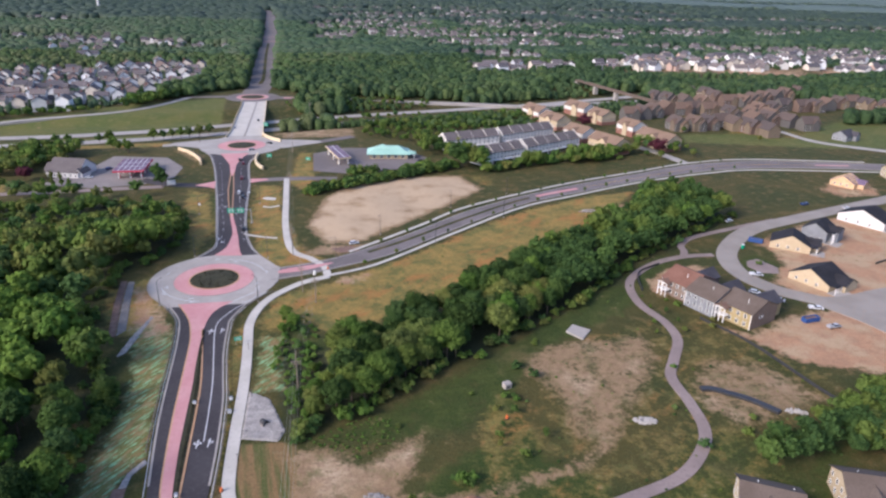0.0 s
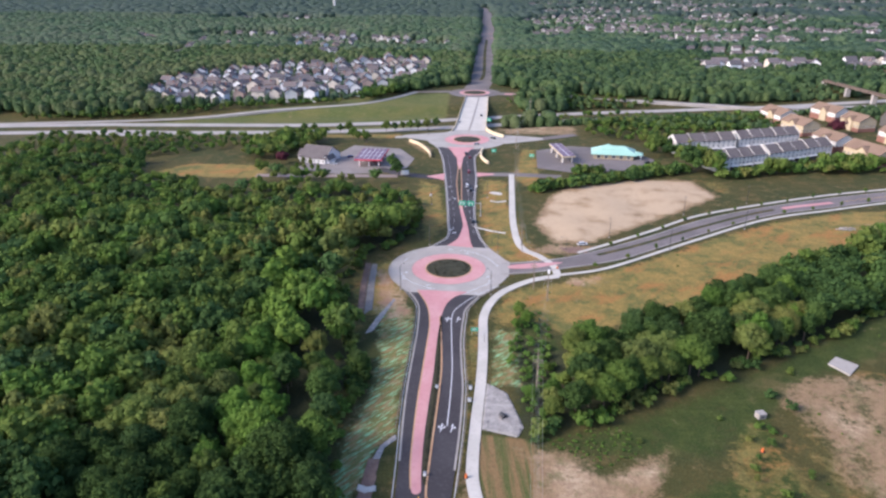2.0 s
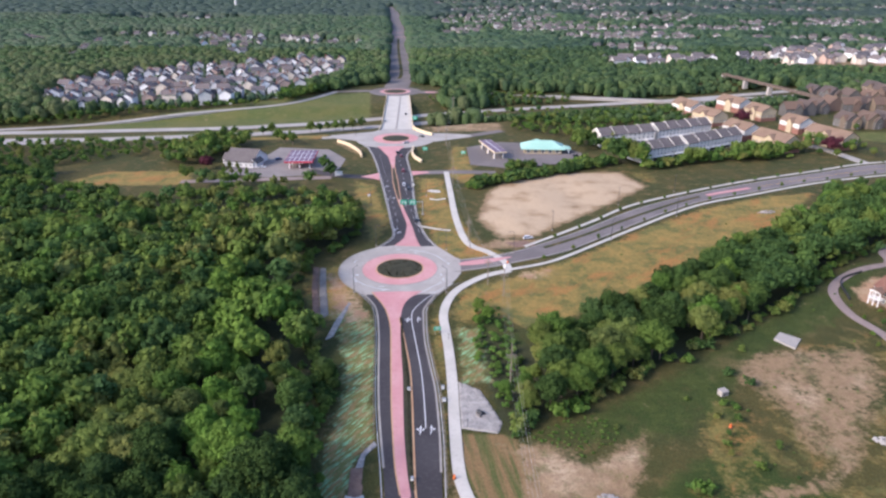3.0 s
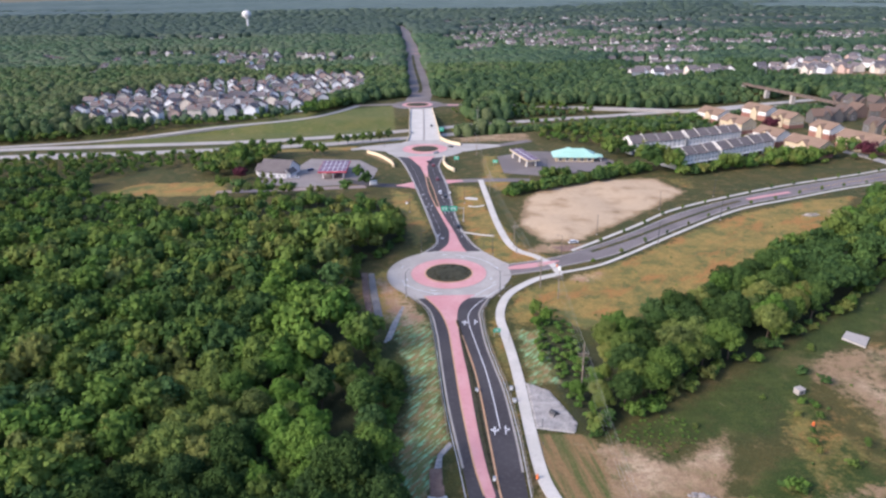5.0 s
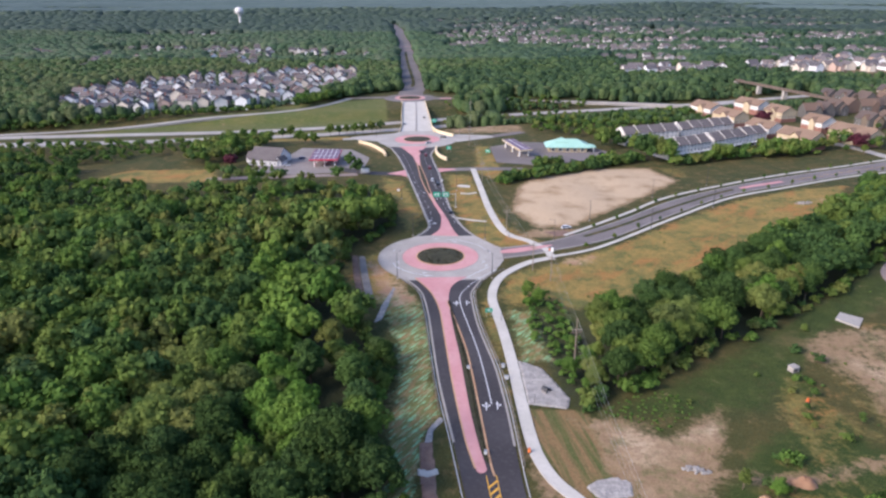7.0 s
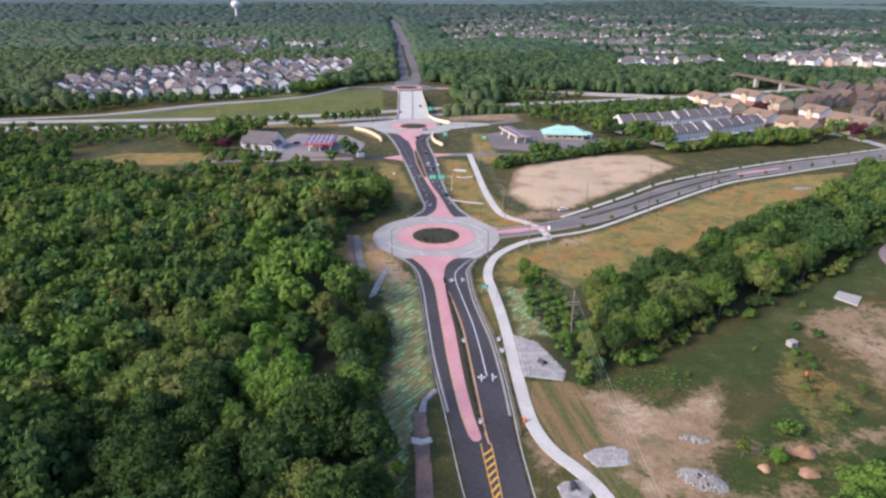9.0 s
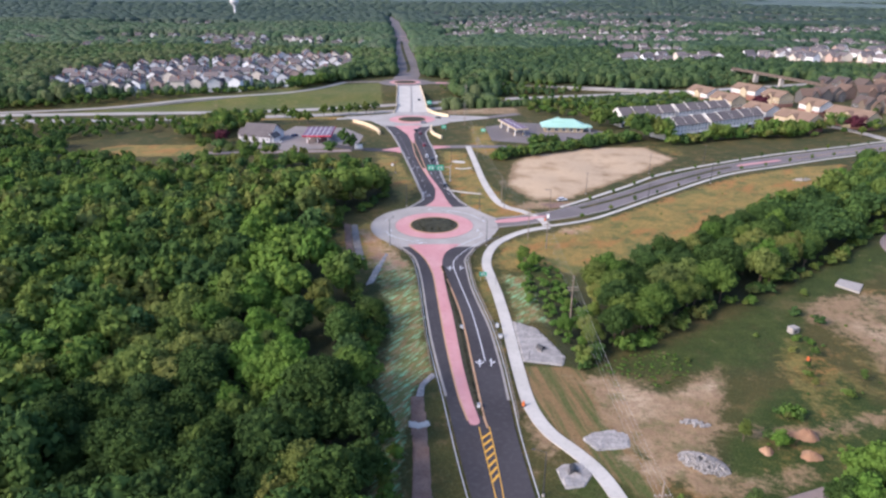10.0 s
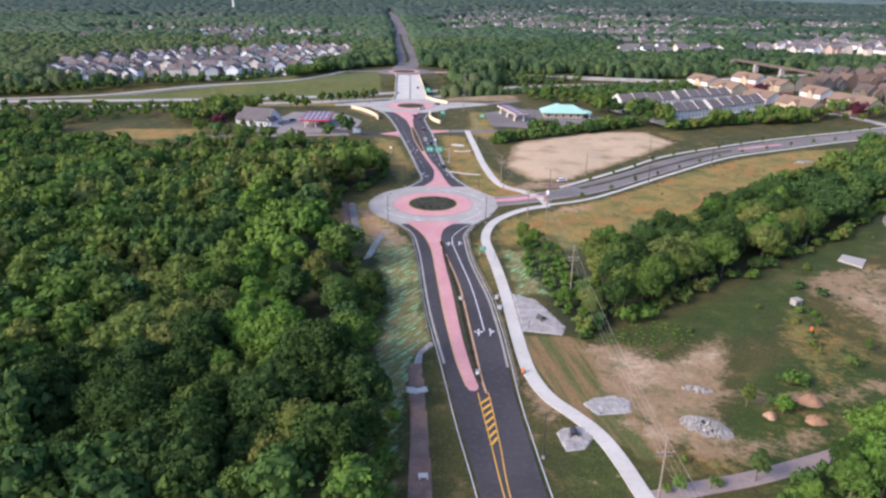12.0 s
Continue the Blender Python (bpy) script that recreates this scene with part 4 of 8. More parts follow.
slab("planted_median", offset(e_mid[k], 0.9), offset(e_mid[k], -0.9), 0.14, M_GROUND, road_e, "narrow green planted median", depth=0.3)
stripe(road_e, e_mid[e_mid[:, 0] > 205][:: 6], 0.18, M_YELLOW)
k = (e_mid[:, 0] > 168) & (e_mid[:, 0] < 200)
slab("turn_median", offset(e_mid[k], 1.4), offset(e_mid[k], -1.4), 0.1, M_PINK, road_e, "pink concrete median")
k = (e_mid[:, 0] > 395) & (e_mid[:, 0] < 425)
slab("turn_median", offset(e_mid[k], 1.2), offset(e_mid[k], -1.2), 0.1, M_PINK, road_e, "pink concrete median")
TRAIL = [(35.5, -169.8), (40.2, -168.6), (45.8, -167), (53.8, -165.2), (59.4, -163.7), (65.8, -161.6), (72, -159.5), (85, -155), (104, -149), (121, -144), (137, -138.5), (148, -129.7), (154.3, -120), (156.5, -107), (157.5, -93), (163.5, -83), (171.5, -70), (173, -57), (170, -42), (172.3, -26), (179.5, -14.5), (195, -2.5), (212, 3.8), (228, 4.5)]
ribbon("trail", TRAIL, 3.6, 0.02, M_TRAIL, label="winding reddish grey asphalt trail", category="trail", kind="structure")
ribbon("trail", [(213, 5), (216, 10), (218.5, 18), (230, 27.5), (258, 38), (290, 49)], 3.4, 0.025, M_TRAIL, label="winding reddish grey asphalt trail", category="trail", kind="structure")
ribbon("street", [(420, 90), (302, 49), (268, 35.5), (247, 19), (233.6, 2), (228.8, -17), (234, -34), (246, -46)], 9.5, 0.03, M_STREET, label="new pale concrete street through a building site", category="street", kind="structure")
plate("street_junction", loop_of([(239, -36), (254, -44), (285, -38), (322, -34), (330, -70), (300, -96), (262, -88), (250, -64), (242, -48)]), 0.045, M_STREET, None, "wide new concrete street end on a building site", "street", "structure")
ring("turning_island", (286, -62), 0.0, 7.0, 0.2, M_GROUND, None, "round grass island in a new street", "traffic island", "structure", n=40)
ring("turning_island_kerb", (286, -62), 7.0, 7.5, 0.22, M_CURB, None, "pale concrete kerb ring", "kerb", "structure", n=40)
between("lane", [(440, 268), (446, 226), (481, 192), (520, 160)], [(446, 270), (453, 230), (488, 198), (530, 168)], 0.02, M_CONCRETE, label="pale concrete lane between houses", category="street", kind="structure", n=30)
ribbon("street", [(300, 168), (296, 190), (288, 215), (262, 260), (240, 300)], 8, 0.01, M_CONCRETE, label="pale street into a housing estate", category="street", kind="structure")

# ---- trees ----
def icosa():
    p = (1 + 5**0.5) / 2
    v = np.array([(-1, p, 0), (1, p, 0), (-1, -p, 0), (1, -p, 0), (0, -1, p), (0, 1, p), (0, -1, -p), (0, 1, -p), (p, 0, -1), (p, 0, 1), (-p, 0, -1), (-p, 0, 1)], float)
    f = np.array([(0, 11, 5), (0, 5, 1), (0, 1, 7), (0, 7, 10), (0, 10, 11), (1, 5, 9), (5, 11, 4), (11, 10, 2), (10, 7, 6), (7, 1, 8), (3, 9, 4), (3, 4, 2), (3, 2, 6), (3, 6, 8), (3, 8, 9), (4, 9, 5), (2, 4, 11), (6, 2, 10), (8, 6, 7), (9, 8, 1)])
    return v / np.linalg.norm(v[0]), f


ICO_V, ICO_F = icosa()
OCT_V = np.array([(1, 0, 0), (-1, 0, 0), (0, 1, 0), (0, -1, 0), (0, 0, 1), (0, 0, -1)], float)
OCT_F = np.array([(0, 2, 4), (2, 1, 4), (1, 3, 4), (3, 0, 4), (2, 0, 5), (1, 2, 5), (3, 1, 5), (0, 3, 5)])


def crown_arrays(seed, radius, height, base, lobes, leaves, leaf, squash=0.9, jitter=0.5, simple=False):
    """Vertices and triangles of a crown: small leaf clumps over rounded lobes that bulge from one dome, with dark inner cores."""
    r = np.random.RandomState(seed)
    half = (height - base) / 2
    mid = np.array([0, 0, base + half])
    cs, rs = [], []
    for k in range(lobes):
        up = 1 - 1.4 * (k + 0.5) / lobes
        out = math.sqrt(max(0.0, 1 - up * up))
        a = k * 2.4 + r.uniform(-0.4, 0.4)
        far = r.uniform(0.45, 0.86)
        cs.append((radius * far * out * math.cos(a), radius * far * out * math.sin(a), mid[2] + half * r.uniform(0.42, 0.84) * up))
        rs.append(radius * r.uniform(0.20, 0.42) * (1.35 if lobes < 8 else 1.12 if lobes < 14 else 1.0))
    cs, rs = np.array(cs), np.array(rs)
    share = (rs**2 / (rs**2).sum() * leaves).astype(int) + 1
    V, F = [], []
    count = 0
    cv, cf = (OCT_V, OCT_F) if simple else (ICO_V, ICO_F)
    for c, q, m in zip(cs, rs, share):
        d = r.normal(size=(m * 4, 3))
        d += 0.8 * (c - mid) / np.array([radius, radius, half])
        d /= np.linalg.norm(d, axis=1, keepdims=True)
        d = d[d[:, 2] > -0.5]
        p = c + d * q * np.array([1, 1, squash]) * r.uniform(0.74, 1.24, (len(d), 1))
        buried = (np.linalg.norm(p[:, None] - cs[None], axis=2) < rs[None] * 0.84).any(1)
        p, d = p[~buried][:m], d[~buried][:m]
        nrm = d + r.normal(size=d.shape) * jitter + (0, 0, 0.25)
        nrm /= np.linalg.norm(nrm, axis=1, keepdims=True)
        t = np.cross(nrm, r.normal(size=d.shape))
        t /= np.linalg.norm(t, axis=1, keepdims=True)
        b = np.cross(nrm, t)
        s = leaf * r.uniform(0.55, 1.3, (len(d), 1))
        quad = np.stack([p + t * s * 0.75, p + b * s * 0.55 - nrm * s * 0.2, p - t * s * 0.7, p - b * s * 0.6 - nrm * s * 0.2], 1)
        V.append(quad.reshape(-1, 3))
        i = count + np.arange(len(d))[:, None] * 4
        F.append(np.concatenate([i + [0, 1, 2], i + [0, 2, 3]]))
        count += 4 * len(d)
        V.append(c + cv * q * 0.72 * np.array([1, 1, squash]))
        F.append(cf + count)
        count += len(cv)
    V.append(mid + ICO_V * np.array([radius * 0.62, radius * 0.62, half * 0.72]))
    F.append(ICO_F + count)
    return np.concatenate(V), np.concatenate(F)


def dome_arrays(seed, radius, height, domes, leaves, leaf):
    """A far crown: one or two lumpy domes with a few leaf clumps on them."""
    r = np.random.RandomState(seed)
    V, F, count = [], [], 0
    for k in range(domes):
        a = r.uniform(0, 6.28)
        c = np.array([math.cos(a), math.sin(a), 0]) * radius * (0.42 if domes > 1 else 0)
        q = radius * (r.uniform(0.62, 0.8) if domes > 1 else 1)
        h = height * (1 if k == 0 else r.uniform(0.66, 0.9))
        w = ICO_V @ np.array(Matrix.Rotation(r.uniform(0, 3), 3, (0.3, 0.5, 0.8)))
        w[:, 2] = np.sign(w[:, 2]) * np.abs(w[:, 2]) ** 0.5
        V.append(c + w * r.uniform(0.85, 1.15, (12, 1)) * np.array([q, q, h * 0.5]) + (0, 0, h * 0.48))
        F.append(ICO_F[w[ICO_F][:, :, 2].mean(1) > -0.45] + count)
        count += 12
        n = leaves // domes
        d = r.normal(size=(n, 3))
        d[:, 2] = np.abs(d[:, 2])
        d /= np.linalg.norm(d, axis=1, keepdims=True)
        d[:, 2] = d[:, 2] ** 0.6
        p = c + d * np.array([q, q, h * 0.5]) * r.uniform(0.92, 1.1, (n, 1)) + (0, 0, h * 0.48)
        nrm = d + r.normal(size=d.shape) * 0.55
        nrm /= np.linalg.norm(nrm, axis=1, keepdims=True)
        t = np.cross(nrm, r.normal(size=d.shape))
        t /= np.linalg.norm(t, axis=1, keepdims=True)
        b = np.cross(nrm, t)
        s = leaf * r.uniform(0.6, 1.3, (n, 1))
        V.append(np.stack([p + t * s * 0.75, p + b * s * 0.6 - nrm * s * 0.25, p - t * s * 0.7, p - b * s * 0.6 - nrm * s * 0.25], 1).reshape(-1, 3))
        i = count + np.arange(n)[:, None] * 4
        F.append(np.concatenate([i + [0, 1, 2], i + [0, 2, 3]]))
        count += 4 * n
    return np.concatenate(V), np.concatenate(F)


def trunk_mesh(seed, height, base, radius):
    r = random.Random(seed)
    bm = bmesh.new()
    cone(bm, (0, 0, -0.4), (0.1, 0.05, base * 1.1), height * 0.022, height * 0.015, 7)
    for k in range(4):
        a = k * 1.6 + r.uniform(-0.3, 0.3)
        cone(bm, (0.05, 0.02, base * (0.75 + 0.1 * k)), (radius * 0.5 * math.cos(a), radius * 0.5 * math.sin(a), base + (height - base) * 0.5), height * 0.010, height * 0.004, 5)
    me = bpy.data.meshes.new("trunk")
    bm.to_mesh(me)
    bm.free()
    me.materials.append(M_BARK)
    return me


# leaf tones scaled to 0.52; they paint the shade in the wood's south
M_LEAF_DARKENED = leaf_mat("deep_green_foliage", [tuple(v * 0.52 for v in c) for c in LEAF_TONES[:2] + LEAF_TONES[5:]], "object")
KINDS = []   # near trees: crown and trunk meshes; mixed, deep green, yellow-green, olive, and small ones
for seed, leafmat, sizes in ((10, M_LEAF, ((4.8, 14, 2.4), (5.6, 16, 2.8), (4.0, 13, 2.2), (5.2, 12, 1.8), (3.8, 15, 2.4), (4.4, 10.5, 1.2))), (30, M_LEAF_DARKENED, ((5.4, 15, 2.4), (4.8, 13, 2.2), (5.8, 16, 2.6))), (36, M_LIME, ((5.0, 14, 2.2), (4.2, 12, 2.0), (5.6, 15, 2.4))), (42, M_OLIVE_LEAF, ((5.2, 14, 2.2), (4.4, 13, 2.0), (5.8, 15, 2.4)))):
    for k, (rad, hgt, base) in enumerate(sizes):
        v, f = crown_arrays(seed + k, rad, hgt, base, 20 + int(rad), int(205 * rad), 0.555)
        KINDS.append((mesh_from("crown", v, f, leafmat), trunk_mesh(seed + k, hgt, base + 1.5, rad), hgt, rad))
for k, (rad, hgt, base) in enumerate(((4.6, 13, 2.0), (4.0, 14, 2.0))):
    v, f = crown_arrays(48 + k, rad, hgt, base, 9, 190, 1.35)
    KINDS.append((mesh_from("crown", v, f, M_LEAF), trunk_mesh(48 + k, hgt, base + 1.5, rad), hgt, rad))
MID = [crown_arrays(40 + k, rad, hgt, base, 13, 255, 1.02, simple=True) for k, (rad, hgt, base) in enumerate([(4.8, 14, 3), (5.6, 16, 4), (4.2, 13, 3), (5.2, 12, 3), (4.0, 15, 4)])]
LITE = [crown_arrays(45 + k, rad, hgt, base, 7, 68, 1.55, simple=True) for k, (rad, hgt, base) in enumerate([(5.0, 13, 3), (5.6, 14.5, 4), (4.4, 12, 3)])]
WEED = [crown_arrays(180 + k, 1.5, 1.1, 0.0, 3, 26, 0.5, simple=True) for k in range(3)]
BUSH = [crown_arrays(80 + k, 1.5, 2.2, 0.2, 6, 64, 0.56, simple=True) for k in range(3)]


def tree(x, y, kind, scale, turn, label, group, z=None, stretch=1.0):
    crown, trunk, hgt, rad = KINDS[kind]
    at = pose(x, y, float(ground_z(x, y)) if z is None else z, 0, 0, turn) @ Matrix.Diagonal((scale, scale, scale * stretch, 1))
    ob = thing("tree", label, "tree", group, at=at)
    piece("trunk", trunk, ob)
    piece("crown", crown, ob)
    return ob


def scatter(poly, spacing, seed, jitter=0.42, margin=0.0):
    """Points of a jittered triangular grid inside a polygon."""
    p = np.array(poly, float)
    r = np.random.RandomState(seed)
    xs, ys = np.arange(p[:, 0].min(), p[:, 0].max(), spacing), np.arange(p[:, 1].min(), p[:, 1].max(), spacing * 0.87)
    X, Y = np.meshgrid(xs, ys)
    X = X + (np.arange(len(ys)) % 2)[:, None] * spacing / 2
    X, Y = X + r.uniform(-jitter, jitter, X.shape) * spacing, Y + r.uniform(-jitter, jitter, X.shape) * spacing
    ok = inside(poly, X, Y) > margin
    return np.stack([X[ok], Y[ok]], 1)


def woods(name, pts, models, label, seed, size=(0.8, 1.2), mat=None, dip=0.0, category="woodland", low=None, stand=None, rise=0.15):
    """Many trees joined into one object."""
    r = np.random.RandomState(seed)
    V, F, T = [], [], []
    n = 0
    zs = ground_z(pts[:, 0], pts[:, 1])
    grove = 0.6 * waves(pts[:, 0], pts[:, 1], 0.045, seed + 3) + 0.6 * waves(pts[:, 0], pts[:, 1], 0.011, seed + 5)
    low = np.ones(len(pts)) if low is None else low
    grove = grove if stand is None else grove + stand
    for (x, y), z, g, lw in zip(pts, zs, grove, low):
        v, f = models[r.randint(len(models))]
        a, s = r.uniform(0, 6.28), r.uniform(*size) * lw
        c, q = math.cos(a) * s, math.sin(a) * s
        w = np.stack([x + v[:, 0] * c - v[:, 1] * q, y + v[:, 0] * q + v[:, 1] * c, z - dip + v[:, 2] * s * r.uniform(1 - rise, 1 + rise)], 1)
        V.append(w)
        F.append(f + n)
        T.append(np.full(len(v), np.clip(0.5 + 0.42 * g + r.normal() * 0.27, 0, 1)))
        n += len(v)
    me = mesh_from(name, np.concatenate(V), np.concatenate(F), mat or M_WOODS, smooth=True, tint=np.concatenate(T))
    return tagged(new(name, me), label, category, kind="stuff")


# the wood west of the road: nearest trees singly, the rest joined; a narrow ride runs behind its outer row
RIDE = [(-58, 20), (-54, -6), (-46, -41), (-42, -63), (-36.5, -90), (-32, -111), (-28, -126)]
# the SUNNY strip's light is put into yellow-green leaf tones
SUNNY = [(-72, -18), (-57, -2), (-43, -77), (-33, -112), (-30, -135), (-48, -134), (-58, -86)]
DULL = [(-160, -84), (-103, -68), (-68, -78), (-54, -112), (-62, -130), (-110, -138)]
W = scatter(WOODS_W, 7.3, 1, margin=2.0)
W = W[line_far(RIDE, W[:, 0], W[:, 1]) > 2.5]
W = W[np.argsort(np.hypot((W[:, 0] + 30) * 0.8, W[:, 1] + 125))]
rnd = random.Random(4)
for x, y in W[:112]:
    one = np.array([x]), np.array([y])
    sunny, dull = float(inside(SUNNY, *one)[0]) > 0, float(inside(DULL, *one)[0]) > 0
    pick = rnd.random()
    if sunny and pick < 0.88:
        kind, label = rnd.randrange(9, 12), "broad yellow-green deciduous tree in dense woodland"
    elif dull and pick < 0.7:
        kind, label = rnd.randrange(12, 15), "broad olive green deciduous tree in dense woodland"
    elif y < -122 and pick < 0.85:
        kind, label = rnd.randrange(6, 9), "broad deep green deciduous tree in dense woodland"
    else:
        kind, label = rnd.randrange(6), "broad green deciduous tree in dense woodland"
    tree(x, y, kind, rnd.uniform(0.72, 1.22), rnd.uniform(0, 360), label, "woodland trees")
rest = W[112:]
rest = rest[(rest[:, 0] > -400) & (rest[:, 1] > -178) & (np.abs(rest[:, 0]) < 160 + 0.70 * (rest[:, 1] + 262))]
close = (rest[:, 1] < -20) & (rest[:, 0] > -170)
near = rest[close]
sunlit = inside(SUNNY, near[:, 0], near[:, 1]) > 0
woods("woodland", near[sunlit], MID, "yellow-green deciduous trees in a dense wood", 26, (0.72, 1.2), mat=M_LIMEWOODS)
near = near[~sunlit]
# tint shift for DULL trees; the lowering southward puts shade into the colour
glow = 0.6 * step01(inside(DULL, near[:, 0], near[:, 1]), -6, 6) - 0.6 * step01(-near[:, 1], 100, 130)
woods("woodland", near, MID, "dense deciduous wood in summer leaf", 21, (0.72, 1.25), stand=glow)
back = rest[~close]
beyond = back[back[:, 1] > 60]
back = back[back[:, 1] <= 60]
woods("woodland", beyond, LITE, "dense deciduous wood beside the filling station", 25, (0.5, 0.85))
woods("woodland", back, LITE, "dense deciduous wood reaching towards the highway", 24, (0.65, 1.2), low=1 - 0.34 * step01(back[:, 1], 30, 95))
# the wooded creek strip across the fields
S = scatter(STRIP, 6.8, 2, margin=1.5)
S = S[~((S[:, 0] < 49) & (S[:, 1] > -88))]
S = S[np.argsort(S[:, 0])]
rnd = random.Random(8)
for x, y in S[:92]:
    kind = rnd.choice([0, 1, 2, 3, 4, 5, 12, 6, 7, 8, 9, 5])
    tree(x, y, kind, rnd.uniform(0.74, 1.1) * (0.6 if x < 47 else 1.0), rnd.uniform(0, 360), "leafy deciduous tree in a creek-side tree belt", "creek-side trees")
if len(S) > 92:
    woods("tree_belt", S[92:], MID, "leafy far end of a creek-side tree belt", 22, (0.75, 1.1), stand=np.full(len(S) - 92, -0.65))
# undergrowth along the edges
edge = np.concatenate([resampled(np.array(STRIP_NEAR), 110), resampled(np.array(STRIP_FAR), 90), resampled(np.array(WOODS_W[:6]), 70), resampled(np.array(WOODS_W[12:]), 90)])
edge = edge[~((edge[:, 0] > 20) & (edge[:, 0] < 52) & (edge[:, 1] > -96))]
edge = edge + np.random.RandomState(3).normal(size=edge.shape) * 1.6
woods("undergrowth", edge, BUSH, "low leafy undergrowth at the edge of the woods", 23, (0.7, 1.7), category="undergrowth")

# ---- building materials ----
M_SIDING = piece_mat("house_siding", [(0.615, 0.594, 0.560), (0.742, 0.734, 0.728), (0.530, 0.475, 0.403), (0.488, 0.497, 0.515), (0.784, 0.788, 0.795), (0.594, 0.529, 0.448), (0.700, 0.702, 0.706), (0.445, 0.324, 0.269)], fine=0.6, amount=0.2)
M_SHINGLE = piece_mat("shingle_roof", [(0.160, 0.140, 0.139), (0.124, 0.112, 0.116), (0.176, 0.148, 0.139), (0.100, 0.094, 0.101)], rough=0.9, fine=1.6, amount=0.4)
M_TANSHINGLE = rough_mat("tan_shingle_roof", (0.189, 0.129, 0.090), (0.219, 0.150, 0.107), (0.150, 0.101, 0.073), big=0.15, fine=2.0)
M_BROWNSHINGLE = piece_mat("brown_shingle_roof", [(0.124, 0.088, 0.070), (0.101, 0.078, 0.069), (0.145, 0.099, 0.075), (0.086, 0.070, 0.066), (0.111, 0.083, 0.070)], rough=0.9, fine=1.5, amount=0.3)
M_REDROOF = rough_mat("red_brown_roof_shingles", (0.17, 0.085, 0.06), (0.20, 0.105, 0.075), (0.12, 0.06, 0.045), big=0.2, fine=2.0)
M_GREYROOF = rough_mat("grey_brown_roof_shingles", (0.108, 0.083, 0.066), (0.130, 0.101, 0.082), (0.08, 0.062, 0.05), big=0.2, fine=2.0)
M_BROWNROOF = rough_mat("brown_roof_shingles", (0.175, 0.108, 0.078), (0.21, 0.135, 0.10), (0.13, 0.08, 0.06), big=0.2, fine=2.0)
M_DARKROOF = rough_mat("dark_slate_shingles", (0.055, 0.052, 0.060), (0.07, 0.066, 0.076), (0.04, 0.038, 0.044), big=0.2, fine=2.0)
M_BLACKSHINGLE = rough_mat("black_roof_underlay", (0.018, 0.018, 0.022), (0.028, 0.028, 0.034), (0.05, 0.04, 0.035), big=0.2, fine=2.0)
M_GREYSHINGLE = rough_mat("slate_grey_shingles", (0.118, 0.102, 0.100), (0.140, 0.122, 0.118), (0.090, 0.078, 0.076), big=0.2, fine=2.0)
M_CREAM = rough_mat("cream_sheathing", (0.43, 0.345, 0.225), (0.48, 0.39, 0.265), (0.35, 0.28, 0.19), big=0.3, fine=1.2, bump=0.1)
M_WHITEWALL = rough_mat("white_siding", (0.56, 0.55, 0.54), (0.62, 0.61, 0.60), (0.48, 0.47, 0.46), big=0.2, fine=1.2, bump=0.1)
M_TERRACE = rough_mat("off_white_siding", (0.60, 0.575, 0.53), (0.66, 0.63, 0.585), (0.50, 0.475, 0.44), big=0.2, fine=1.2, bump=0.1)
M_BRICK = rough_mat("red_brown_brick", (0.23, 0.11, 0.085), (0.27, 0.135, 0.10), (0.17, 0.08, 0.06), big=0.4, fine=2.5)
M_TANWALL = piece_mat("tan_and_grey_siding", [(0.205, 0.161, 0.112), (0.124, 0.115, 0.105), (0.167, 0.130, 0.096), (0.105, 0.099, 0.096), (0.149, 0.105, 0.084)], fine=0.6, amount=0.2)
M_OLIVE = rough_mat("mustard_siding", (0.31, 0.245, 0.125), (0.345, 0.275, 0.145), (0.255, 0.20, 0.10), big=0.3, fine=1.5, bump=0.1)
M_SLATE = rough_mat("blue_grey_siding", (0.19, 0.20, 0.215), (0.225, 0.235, 0.25), (0.15, 0.155, 0.17), big=0.3, fine=1.5, bump=0.1)
M_UMBER = rough_mat("brown_siding", (0.17, 0.125, 0.10), (0.20, 0.15, 0.12), (0.13, 0.10, 0.08), big=0.3, fine=1.5, bump=0.1)
M_PLY = rough_mat("raw_plywood", (0.52, 0.36, 0.20), (0.60, 0.43, 0.26), (0.36, 0.22, 0.14), big=0.4, fine=1.5, bump=0.1)
M_TRIM = rough_mat("white_trim", (0.76, 0.75, 0.73), (0.8, 0.79, 0.77), big=0.5, fine=3, bump=0.05)
M_TEAL = rough_mat("teal_metal_roof", (0.30, 0.50, 0.41), (0.34, 0.55, 0.45), (0.25, 0.43, 0.36), big=0.1, fine=0.8, rough=0.45, bump=0.1)
M_REDPANEL = rough_mat("red_fascia", (0.42, 0.04, 0.07), (0.46, 0.05, 0.08), big=0.3, fine=1.5, bump=0.05)
M_PANELTOP = rough_mat("pale_roof_membrane", (0.48, 0.47, 0.48), (0.53, 0.52, 0.53), big=0.3, fine=1.5)
M_PLUM = rough_mat("plum_roof_panel", (0.14, 0.10, 0.15), (0.17, 0.125, 0.18), big=0.3, fine=1.5)
M_GLASS = node_mat("window_glass", 0.12)[0]
M_GLASS.node_tree.nodes["Principled BSDF"].inputs["Base Color"].default_value = (0.03, 0.035, 0.045, 1)


